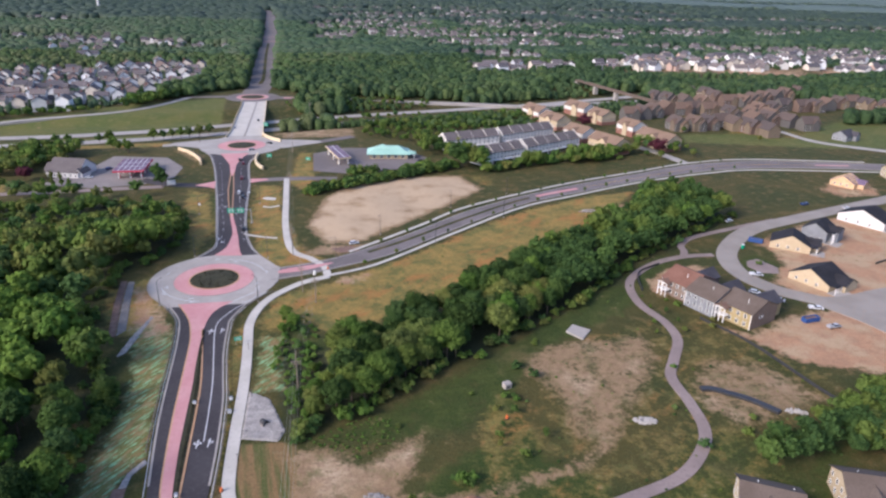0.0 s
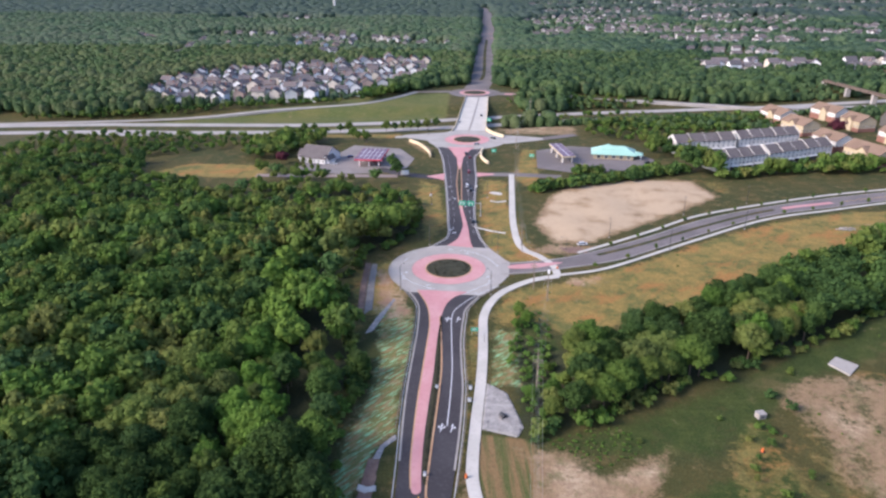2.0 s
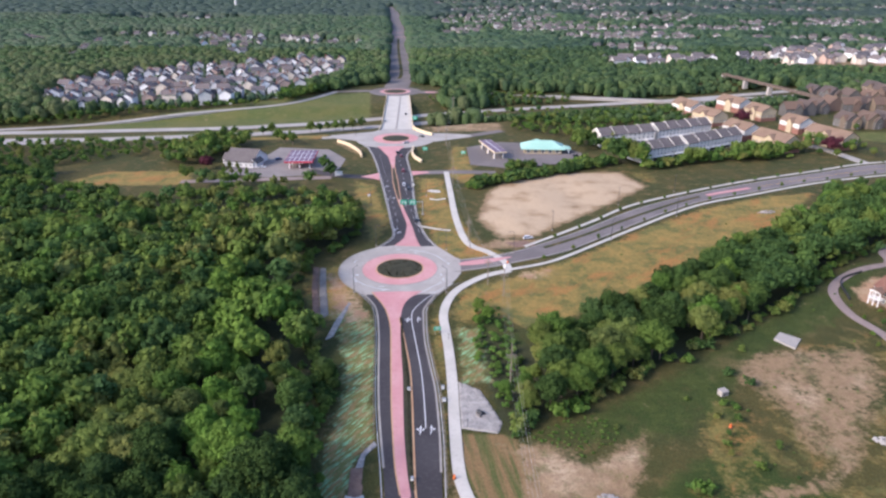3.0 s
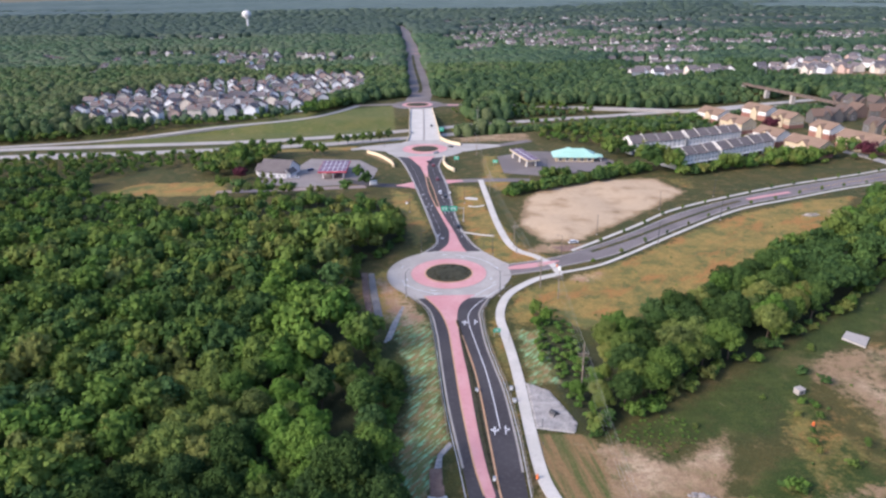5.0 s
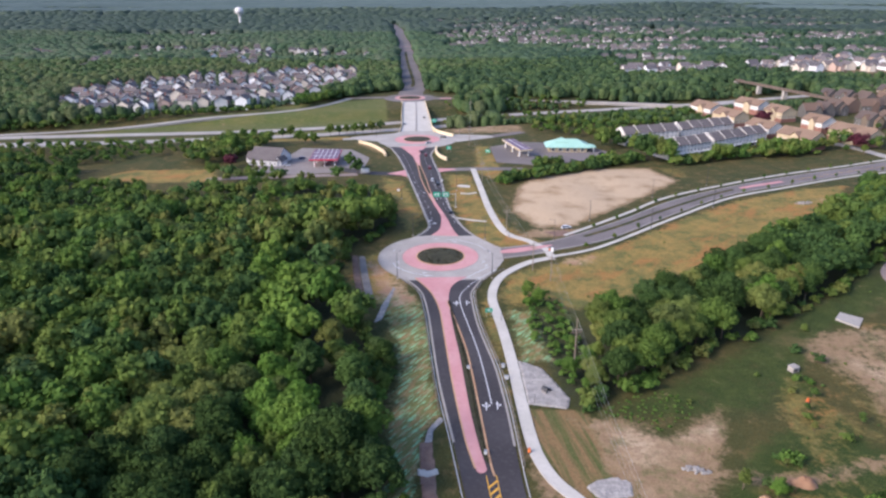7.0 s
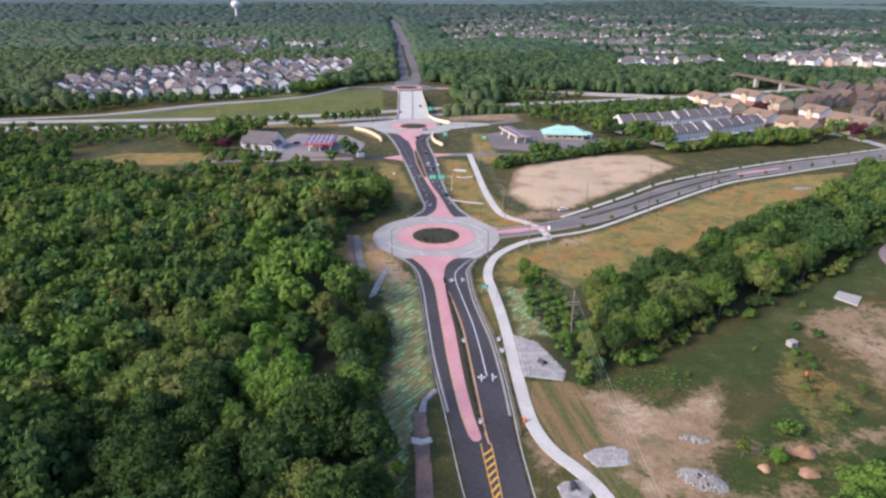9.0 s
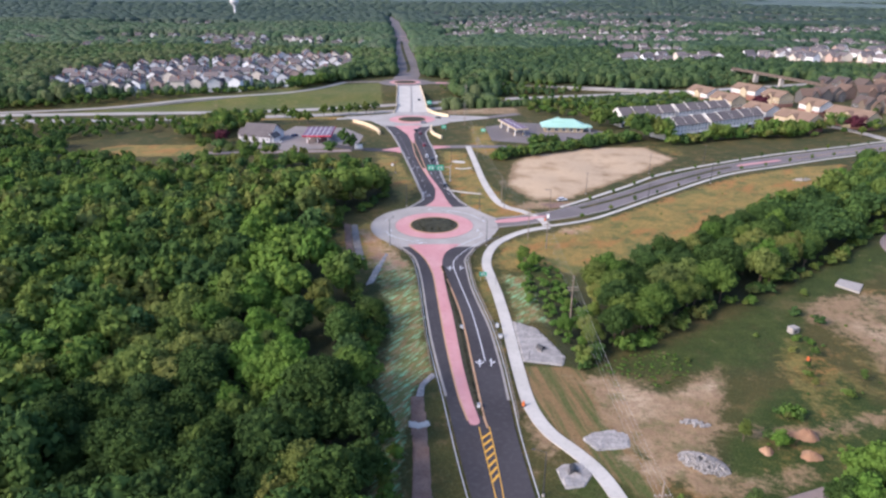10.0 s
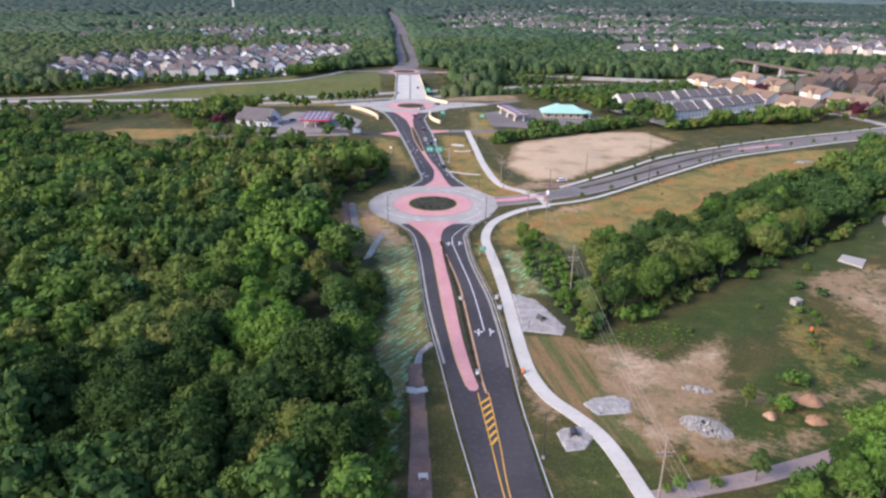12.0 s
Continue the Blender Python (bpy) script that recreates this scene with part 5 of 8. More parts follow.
def gable_walls(bm, x0, x1, y0, y1, z0, h, rise, axis="x"):
    """A block with gable ends; the ridge runs along axis."""
    if axis == "x":
        ym = (y0 + y1) / 2
        prof = [(y0, z0), (y1, z0), (y1, z0 + h), (ym, z0 + h + rise), (y0, z0 + h)]
        a, b = [bm.verts.new((x0, p, z)) for p, z in prof], [bm.verts.new((x1, p, z)) for p, z in prof]
    else:
        xm = (x0 + x1) / 2
        prof = [(x0, z0), (x1, z0), (x1, z0 + h), (xm, z0 + h + rise), (x0, z0 + h)]
        a, b = [bm.verts.new((p, y0, z)) for p, z in prof], [bm.verts.new((p, y1, z)) for p, z in prof]
    bm.faces.new(a)
    bm.faces.new(b[::-1])
    for i in range(5):
        bm.faces.new((a[i], a[(i + 1) % 5], b[(i + 1) % 5], b[i]))
    bmesh.ops.recalc_face_normals(bm, faces=bm.faces)
    return bm


def gable_roof(bm, x0, x1, y0, y1, z0, h, rise, axis="x", over=0.5, thick=0.22):
    """Two roof slabs with eaves and verges."""
    lo, hi = (y0, y1) if axis == "x" else (x0, x1)
    mid, half = (lo + hi) / 2, (hi - lo) / 2
    slope = rise / half
    e = z0 + h - slope * over
    prof = [(lo - over, e), (mid, z0 + h + rise), (hi + over, e), (hi + over, e + thick), (mid, z0 + h + rise + thick), (lo - over, e + thick)]
    prof = [(p, z + 0.02) for p, z in prof]
    s, t = ((x0, x1) if axis == "x" else (y0, y1))
    s, t = s - over, t + over
    mk = (lambda u, p, z: (u, p, z)) if axis == "x" else (lambda u, p, z: (p, u, z))
    a, b = [bm.verts.new(mk(s, p, z)) for p, z in prof], [bm.verts.new(mk(t, p, z)) for p, z in prof]
    for k in range(6):
        bm.faces.new((a[k], a[(k + 1) % 6], b[(k + 1) % 6], b[k]))
    for q in (a, b):
        bm.faces.new((q[0], q[1], q[4], q[5]))
        bm.faces.new((q[1], q[2], q[3], q[4]))
    bmesh.ops.recalc_face_normals(bm, faces=bm.faces)
    return bm


def hip_roof(bm, x0, x1, y0, y1, z, rise, over=0.8, inset=None):
    """A hipped roof with a level soffit."""
    x0, x1, y0, y1 = x0 - over, x1 + over, y0 - over, y1 + over
    d = min(x1 - x0, y1 - y0) / 2 if inset is None else inset
    ridge = [(x0 + d, (y0 + y1) / 2), (x1 - d, (y0 + y1) / 2)] if x1 - x0 >= y1 - y0 else [((x0 + x1) / 2, y0 + d), ((x0 + x1) / 2, y1 - d)]
    c = [bm.verts.new((x, y, z)) for x, y in ((x0, y0), (x1, y0), (x1, y1), (x0, y1))]
    c2 = [bm.verts.new((v.co.x, v.co.y, z + 0.35)) for v in c]
    r = [bm.verts.new((x, y, z + 0.35 + rise)) for x, y in ridge]
    bm.faces.new(c[::-1])
    for i in range(4):
        bm.faces.new((c[i], c[(i + 1) % 4], c2[(i + 1) % 4], c2[i]))
    if x1 - x0 >= y1 - y0:
        fs = [(c2[0], c2[1], r[1], r[0]), (c2[1], c2[2], r[1]), (c2[2], c2[3], r[0], r[1]), (c2[3], c2[0], r[0])]
    else:
        fs = [(c2[0], c2[1], r[0]), (c2[1], c2[2], r[1], r[0]), (c2[2], c2[3], r[1]), (c2[3], c2[0], r[0], r[1])]
    for f in fs:
        bm.faces.new(f)
    return bm


def window_meshes():
    """A unit window facing -y: frame with a middle bar, and its pane."""
    fr = boxes((-0.5, -0.06, 0, -0.42, 0.02, 1), (0.42, -0.06, 0, 0.5, 0.02, 1), (-0.42, -0.06, 0, 0.42, 0.02, 0.07), (-0.42, -0.06, 0.93, 0.42, 0.02, 1), (-0.42, -0.05, 0.47, 0.42, 0.02, 0.53))
    pn = boxes((-0.42, -0.025, 0.07, 0.42, 0.02, 0.93))
    out = []
    for name, bm, m in (("frame", fr, M_TRIM), ("pane", pn, M_GLASS)):
        me = bpy.data.meshes.new(name)
        bm.to_mesh(me)
        bm.free()
        me.materials.append(m)
        out.append(me)
    both = bpy.data.meshes.new("window")
    bm = boxes((-0.5, -0.05, 0, 0.5, 0.02, 1))
    face = min(bm.faces, key=lambda f: f.calc_center_median().y)
    bmesh.ops.inset_region(bm, faces=[face], thickness=0.1, depth=-0.02)
    face.material_index = 1
    bm.to_mesh(both)
    bm.free()
    both.materials.append(M_TRIM)
    both.materials.append(M_GLASS)
    return out + [both]


WIN_FRAME, WIN_PANE, WIN_BOTH = window_meshes()
SIDES = {"s": (0, 0.0), "e": (1, 90.0), "n": (2, 180.0), "w": (3, 270.0)}


def window(parent, x, y, z, side, w=1.2, h=1.5, fine=False):
    at = pose(x, y, z, 0, 0, SIDES[side][1]) @ Matrix.Diagonal((w, 1, h, 1))
    if not fine:
        return piece("window", WIN_BOTH, parent, at)
    ob = piece("window", WIN_FRAME, parent, at)
    piece("pane", WIN_PANE, ob)
    return ob


def window_row(parent, block, side, storeys, gap=3.0, fine=False, w=1.2, h=1.5, first=0.9, rise=2.8):
    x0, x1, y0, y1 = block[:4]
    a, b = (x0, x1) if side in "sn" else (y0, y1)
    n = max(1, int((b - a) / gap))
    for s in range(storeys):
        for k in range(n):
            u = a + (b - a) * (k + 0.5) / n
            x, y = {"s": (u, y0), "n": (u, y1), "w": (x0, u), "e": (x1, u)}[side]
            window(parent, x, y, first + rise * s, side, w, h, fine)


def building(name, label, category, at, blocks, wall, roof, group="", rows=(), over=0.5, fine=False, gap=3.0):
    """A gabled building. blocks: (x0, x1, y0, y1, h, rise, axis); rows: (block number, sides, storeys)."""
    ob = thing(name, label, category, group, at=at)
    walls = wall if isinstance(wall, list) else [wall] * len(blocks)
    roofs = roof if isinstance(roof, list) else [roof] * len(blocks)
    for (x0, x1, y0, y1, h, rise, axis), wm, rm in zip(blocks, walls, roofs):
        part("wall", gable_walls(bmesh.new(), x0, x1, y0, y1, -0.4, h + 0.4, rise, axis), wm, ob)
        part("roof", gable_roof(bmesh.new(), x0, x1, y0, y1, 0, h, rise, axis, over), rm, ob)
    for k, sides, storeys in rows:
        for s in sides:
            window_row(ob, blocks[k], s, storeys, fine=fine, gap=gap)
    return ob


def on_ground(x, y, turn=0.0):
    return pose(x, y, float(ground_z(x, y)) + 0.05, 0, 0, turn)


# ---- houses of the estates ----
LABEL_L = "pale suburban house with a grey shingle gable roof"
SUBURB = []
for k, (w, d, h, wing) in enumerate([(8.5, 8.5, 6.4, -2.6), (7.8, 9, 6.8, 2.4), (10.5, 7.5, 5.0, -3.0), (8, 8.5, 6.4, 2.6), (8.8, 8, 6.8, -2.2)]):
    g = (wing - 2.7, wing + 2.7, -d / 2 - 3.6, -d / 2 + 1.0, 3.2 if k % 2 else h - 0.4, 2.2, "y")
    b = building("house", LABEL_L, "house", on_ground(-338 + 17 * k, 352 + 3 * k, random.Random(k).uniform(-12, 12)), [(-w / 2, w / 2, -d / 2, d / 2, h + 0.7, 2.5, "x" if k == 2 else "y"), g], M_SIDING, M_SHINGLE, "suburban houses", [(0, "ws", 2 if h > 5 else 1), (1, "s", 1)], gap=4.4)
    b.scale = (1.3,) * 3
    part("garage_door", boxes((wing - 2.1, -d / 2 - 3.68, 0, wing + 2.1, -d / 2 - 3.58, 2.3)), M_TRIM, b)
    part("chimney", boxes((w * 0.22, 0.6, h, w * 0.22 + 0.8, 1.5, h + 4.2)), M_BRICK, b)
    SUBURB.append(b)


def along(pts, spacing):
    """Even places along a broken line, with its heading."""
    p = np.array(pts, float)
    L = np.linalg.norm(np.diff(p, axis=0), axis=1).sum()
    q = resampled(p, max(2, int(L / spacing) + 1))
    t = np.gradient(q, axis=0)
    return [(x, y, math.degrees(math.atan2(b, a))) for (x, y), (a, b) in zip(q, t)]


CLEAR = []   # round clearings for houses, kept free of far trees: (x, y, radius)
for b in SUBURB:
    CLEAR.append((*b.location[:2], 12))
rnd = random.Random(12)
WEST_LOTS = [(-352, 362), (-312, 346), (-272, 358), (-225, 370), (-176, 386), (-140, 420), (-98, 560), (-104, 660), (-170, 690), (-225, 640), (-296, 610), (-345, 560), (-380, 490), (-366, 410)]
for k, v in enumerate((4, 36, 62, 98, 126, 164, 194, 232, 264, 302)):
    for u in np.arange(-420, -60, 16.6):
        x, y = u + (k % 3) * 4.0, 350 + v + 0.20 * (u + 352)
        if y < 372 and abs(x + 306) < 50:
            continue
        if float(inside(WEST_LOTS, np.array([x]), np.array([y]))[0]) > 0 and rnd.random() < 0.93:
            turn = 8 + (0 if k % 2 else 180) + rnd.choice([0, 0, 0, 0, 0, 0, 90]) + rnd.uniform(-14, 14)
            copy_thing(SUBURB[rnd.randrange(5)], on_ground(x + rnd.uniform(-1.5, 1.5), y + rnd.uniform(-3, 3), turn)).scale = (rnd.uniform(1.2, 1.4),) * 3
            CLEAR.append((x, y, 11))
for row in ([(-488, 690), (-500, 740), (-520, 800)], [(-530, 857), (-545, 900)], [(-470, 832), (-455, 845)], [(-396, 775), (-365, 772)], [(-358, 852), (-345, 860)], [(-306, 824), (-290, 835)], [(-254, 958), (-200, 975)], [(-395, 960), (-300, 985)], [(-640, 900), (-700, 960)]):
    for x, y, a in along(row, 16.5):
        copy_thing(SUBURB[rnd.randrange(5)], on_ground(x, y, a + rnd.choice([0, 180, 90]) + rnd.uniform(-8, 8))).scale = (1.2,) * 3
        CLEAR.append((x, y, 13))
big = building("house", "large white three-storey house among trees", "house", on_ground(-274, 740, 10), [(-13, 13, -7, 7, 9.5, 4.5, "x"), (-4, 4, -9, 0, 10, 4, "y")], M_WHITEWALL, M_SHINGLE, "suburban houses", [(0, "sw", 3)])
CLEAR.append((-274, 740, 22))

# brown-roofed estate east of the highway ramp
EST = []
for k, (w, d, h) in enumerate([(12, 16, 7.0), (13, 15, 7.2), (11.5, 17, 6.8)]):
    EST.append(building("house", "closely built two-storey house with a brown shingle gable roof", "house", on_ground((349, 366, 381)[k], (280, 280, 284)[k], rnd.uniform(2, 12)), [(-w / 2, w / 2, -d / 2, d / 2, h, 5.4, "y"), (-w / 2 - 0.6, 0, -d / 2 + 1.5, -d / 2 + 7.5, h + 0.2, 3.4, "x"), (-w * 0.1, w / 2 - 0.6, -d / 2 - 2.4, 0, h - 0.6, 3.2, "y")], M_TANWALL, M_BROWNSHINGLE, "brown-roofed estate houses", [(2, "s", 2), (0, "w", 2)], gap=4.0))
for row in ([(397, 291), (403, 279), (411, 267), (419, 252)], [(464, 290), (473, 274)], [(326, 326), (341, 333), (356, 341), (375, 353), (390, 349), (404, 354), (418, 349)],
            [(412, 452), (404, 408), (417, 396), (432, 388)], [(470, 480), (467, 442), (466, 420), (466, 394), (481, 391), (500, 404), (519, 414), (539, 424), (562, 438), (587, 452)],
            [(470, 346), (487, 348), (512, 368), (528, 362), (545, 362), (564, 370), (585, 379), (607, 388), (612, 370), (622, 354)], [(430, 330), (447, 322), (462, 315)], [(436, 300), (450, 300)]):
    for x, y in row:
        copy_thing(EST[rnd.randrange(3)], on_ground(x, y, rnd.choice([6, 6, 6, 186, 96]) + rnd.uniform(-7, 7)))
        CLEAR.append((x, y, 13))
building("house", "grey sided house with a dark roof beside a lane", "house", on_ground(480, 236, 25), [(-8, 8, -6, 6, 4.6, 3.6, "x"), (2, 8, -9, -2, 4.4, 2.8, "y")], M_SLATE, M_DARKROOF, "suburban houses", [(0, "ws", 1)])
CLEAR.append((480, 236, 14))

# blocks of flats with tan roofs
for k, (cx, cy, long) in enumerate([(238, 334, 27), (242, 294, 25), (285, 350, 27), (292, 312, 21), (247, 243, 23), (257, 208, 28), (300, 264, 20), (303, 220, 33)]):
    w, d = 7.6, long / 2
    b = building("apartment_block", "cream and brick apartment block with a tan shingle roof", "apartments", on_ground(cx, cy, 17 + 3 * (k % 3)), [(-w, w, -d, d, 8.6, 4.2, "y"), (-w - 1.2, w - 1.5, -d * 0.35, d * 0.15, 8.7, 2.8, "x")], [M_CREAM if k % 2 else M_TERRACE, M_CREAM], M_TANSHINGLE, "tan-roofed apartment blocks", [(0, "ws", 2)], over=0.8)
    part("brick_base", boxes((-w - 0.12, -d - 0.12, -0.4, w + 0.12, d + 0.12, 2.9 if k % 2 else 4.4)), M_BRICK, b, "red-brown brick lower storeys")
    CLEAR.append((cx, cy, 24))


def townhouse_row(x, y, turn, units, width, depth=13.0, eave=8.2, rise=4.2):
    """A terrace: one object, each dwelling's walls and roof apart, with white party walls standing over the roof."""
    ob = thing("townhouse_row", "white three-storey townhouse terrace with slate-grey roofs and white party walls", "townhouses", "townhouse terraces", at=on_ground(x, y, turn))
    for k in range(units):
        a = k * width
        dz = 0.25 * (k % 2)
        part("wall", gable_walls(bmesh.new(), a, a + width - 0.3, 0, depth, -0.5, eave + dz + 0.5, rise), M_TERRACE, ob)
        part("roof", gable_roof(bmesh.new(), a + 0.2, a + width - 0.5, 0, depth, 0, eave + dz, rise, "x", 0.5), M_GREYSHINGLE, ob)
        bm = gable_walls(bmesh.new(), a - 0.24, a - 0.10, -0.2, depth + 0.3, 0.5, eave + dz + 0.05, rise + 0.1)
        part("party_wall", bm, M_TERRACE, ob, "white party wall rising over the roof")
        # no recess is cut: a flat dark panel paints the garage's shade
        part("garage_shade_panel", boxes((a + 1.0, -0.06, 0.1, a + width - 1.3, 0.05, 2.3)), M_DARKMETAL, ob, "flat dark panel for the shaded garage opening")
        part("balcony", boxes((a + 0.8, -1.6, 2.7, a + width - 1.1, 0, 2.9), (a + 0.8, -1.65, 3.7, a + width - 1.1, -1.55, 3.8)), M_TRIM, ob)
        for s in range(2):
            for j in range(3):
                window(ob, a + width * (j + 0.5) / 3, 0, 3.6 + 2.6 * s, "s", 1.3, 1.6, True)
    part("party_wall", gable_walls(bmesh.new(), units * width - 0.28, units * width - 0.06, -0.3, depth + 0.3, 0.5, eave + 0.1, rise + 0.15), M_TERRACE, ob)
    return ob


townhouse_row(150.5, 170, 28, 4, 9.8)
townhouse_row(188, 190, 31, 5, 11.6)
townhouse_row(133, 213, 19, 4, 11.5)
townhouse_row(180, 231, 25, 5, 10.5)
CLEAR += [(170, 185, 34), (212, 208, 36), (155, 226, 34), (205, 246, 36)]

# ---- building site ----
UX = math.degrees(math.atan2(-0.91, 0.41))   # heading of the new row's front


def new_townhouses():
    at = pose(184, -30.5, 0.0, 0, 0, UX)
    ob = thing("townhouses", "new three-unit townhouse with brown roofs, in umber, slate and mustard siding", "townhouses", at=at)
    for k, (a, b, wm, off) in enumerate([(0, 13.2, M_UMBER, 0.0), (13.4, 26.6, M_SLATE, -2.0), (26.8, 40.5, M_OLIVE, 1.2)]):
        part("wall", gable_walls(bmesh.new(), a, b, 0 + off, 16.5 + off, -0.4, 7.0, 3.6), wm, ob, ("umber siding", "blue-grey siding", "mustard siding")[k])
        part("roof", gable_roof(bmesh.new(), a, b, 0 + off, 16.5 + off, 0, 6.6, 3.6, "x", 0.45), (M_REDROOF, M_GREYROOF, M_GREYROOF)[k], ob)
        part("garage_wing", gable_walls(bmesh.new(), a + 3.0, b - 2.0, 16.5 + off, 23.0 + off, -0.4, 6.0, 3.0, "y"), wm, ob)
        part("garage_roof", gable_roof(bmesh.new(), a + 3.0, b - 2.0, 12.0 + off, 23.0 + off, 0, 5.6, 3.0, "y", 0.4), M_DARKROOF, ob, "dark slate garage roof")
        for s in range(2):
            for j in range(4):
                window(ob, a + (b - a) * (j + 0.6) / 4.4, off, 0.9 + 3.2 * s, "s", 1.3, 1.7, True)
        for x in (a, b - 0.25):
            part("corner_board", boxes((x, off - 0.06, 0, x + 0.25, off, 6.6)), M_TRIM, ob)
    for a, off in ((0.4, 0.0), (27.0, 1.2)):
        for j in range(3):
            part("porch_column", boxes((a + 0.3 + j * 1.9, off - 3.2, 0, a + 0.65 + j * 1.9, off - 2.85, 5.9), bevel=0.03), M_TRIM, ob)
        part("porch_roof", gable_roof(bmesh.new(), a, a + 4.6, off - 3.4, off + 0.6, 0, 5.8, 1.1, "y", 0.25), M_BROWNROOF, ob)
        part("porch_beam", boxes((a, off - 3.3, 5.55, a + 4.6, off - 2.8, 5.85)), M_TRIM, ob)
        part("balcony_floor", boxes((a, off - 3.2, 2.6, a + 4.6, off, 2.78)), M_TRIM, ob)
    window(ob, 40.57, 7.5, 3.6, "e", 2.4, 1.2, True)
    # thin umber panel puts the end wall's shade into colour, over mustard siding
    part("gable_end", gable_walls(bmesh.new(), 40.42, 40.56, 1.3, 17.6, -0.3, 6.85, 3.5), M_UMBER, ob, "umber panel painting the shaded end wall")
    for x, y in ((9, 4), (22, 3), (36, 5), (33, 9)):
        part("vent_pipe", cone(bmesh.new(), (x, y, 8.2), (x, y, 10.2), 0.12, 0.12, 6), M_TRIM, ob)
    return ob


new_townhouses()


def site_house(x, y, turn, w, d, h, rise, wall, roof, label, garage=True):
    """A house under construction: gable end to the front, hipped black roof, posts at the garage."""
    ob = thing("house", label, "house", "houses on the building site", at=on_ground(x, y, turn))
    part("wall", gable_walls(bmesh.new(), 0, w, 0, d, -0.3, h + 0.3, rise, "y"), wall, ob)
    part("roof", gable_roof(bmesh.new(), 0, w, 0, d, 0, h, rise, "y", 0.35), roof, ob)
    part("side_wing", gable_walls(bmesh.new(), w - 0.5, w + 4.0, d * 0.35, d * 0.95, -0.3, h + 0.1, rise * 0.55, "x"), wall, ob)
    part("wing_roof", gable_roof(bmesh.new(), w - 3.0, w + 4.0, d * 0.35, d * 0.95, 0, h - 0.1, rise * 0.55, "x", 0.35), roof, ob)
    for k, (u, v) in enumerate([(0.2, 0.9), (0.45, 1.0), (0.7, 0.9)]):
        window(ob, w * u, 0, v, "s", 1.2, 1.4, True)
    if garage:
        for v in (0.5, d * 0.16, d * 0.3):
            part("post", boxes((w + 2.6, v, 0, w + 2.9, v + 0.3, h)), M_TRIM, ob)
        part("porch_roof", boxes((w, 0.2, h, w + 3.1, d * 0.34, h + 0.2)), roof, ob)
        part("slab", boxes((w, -1, -0.2, w + 6.5, d * 0.5, 0.08)), M_CONCRETE, ob, "new concrete driveway")
    return ob


site_house(248, -23.5, -66, 18, 16, 3.0, 4.6, M_CREAM, M_BLACKSHINGLE, "unfinished cream-sheathed house with a black underlay roof")
site_house(262, 11.5, -38, 18, 13, 3.2, 4.6, M_CREAM, M_BLACKSHINGLE, "unfinished cream-sheathed house with a black underlay roof")
site_house(287, 23, -55, 12, 14, 5.6, 3.6, M_SLATE, M_BLACKSHINGLE, "blue-grey two-storey house with a brown and black roof", True)
site_house(327, 47, -62, 24, 15, 4.0, 4.8, M_WHITEWALL, M_BLACKSHINGLE, "pale sheathed house with a black roof on a building site")
b = site_house(372, 112, -60, 15, 12, 3.2, 4.0, M_PLY, M_PLUM, "half-framed plywood house with open roof trusses", False)
for k in range(8):
    part("truss", gable_roof(bmesh.new(), 0, 15, 0.8 + 1.4 * k, 1.0 + 1.4 * k, 0.3, 3.2, 4.0, "y", 0.1, 0.15), M_PLY, b)
building("house", "cream house with a dark roof beside the road", "house", on_ground(432, 122, -20), [(-9, 9, -6, 6, 5.4, 3.0, "x")], M_CREAM, M_BLACKSHINGLE, "houses on the building site", [(0, "sw", 2)], fine=True)

# two finished houses below the trail
for x, y, turn, lab in ((146.5, -148.5, -28, "finished tan house with a brown-grey shingle roof"), (173.5, -149, -20, "finished cream house with a brown-grey shingle roof")):
    ob = building("house", lab, "house", on_ground(x, y, turn), [(0, 14, -9, 4, 5.4, 3.4, "x"), (3, 10, -13, -5, 5.2, 2.6, "y")], M_CREAM, M_GREYROOF, "finished houses", [(0, "wn", 2)], fine=True)
    for u in (4.0, 12.0):
        part("vent_pipe", cone(bmesh.new(), (u, -0.6, 7.0), (u, -0.6, 8.6), 0.1, 0.1, 6), M_TRIM, ob)

# ---- filling stations, shop and church ----
def fuel_canopy(label, at, w, d, h, fascia, top, nx, ny):
    ob = thing("fuel_canopy", label, "fuel canopy", at=at)
    part("fascia", boxes((-w / 2, -d / 2, h, w / 2, d / 2, h + 1.0), bevel=0.05), fascia, ob)
    part("roof_deck", boxes((-w / 2 + 0.25, -d / 2 + 0.25, h + 0.9, w / 2 - 0.25, d / 2 - 0.25, h + 1.05)), M_PANELTOP, ob, "pale flat roof deck")
    for i in range(nx):
        for j in range(ny):
            x, y = -w / 2 + w * (i + 0.5) / nx, -d / 2 + d * (j + 0.5) / ny
            part("roof_panel", boxes((x - w / nx * 0.41, y - d / ny * 0.44, h + 1.05, x + w / nx * 0.41, y + d / ny * 0.44, h + 1.12)), top, ob)
    for i in (-0.36, 0.36) if w < 14 else (-0.36, 0, 0.36):
        for j in (-0.38, 0.0, 0.38):
            part("column", boxes((i * w - 0.3, j * d - 0.3, 0, i * w + 0.3, j * d + 0.3, h)), M_TRIM, ob)
            part("fuel_pump", boxes((i * w - 0.4, j * d + 1.2, 0, i * w + 0.4, j * d + 2.2, 1.8), bevel=0.06), fascia, ob)
    return ob


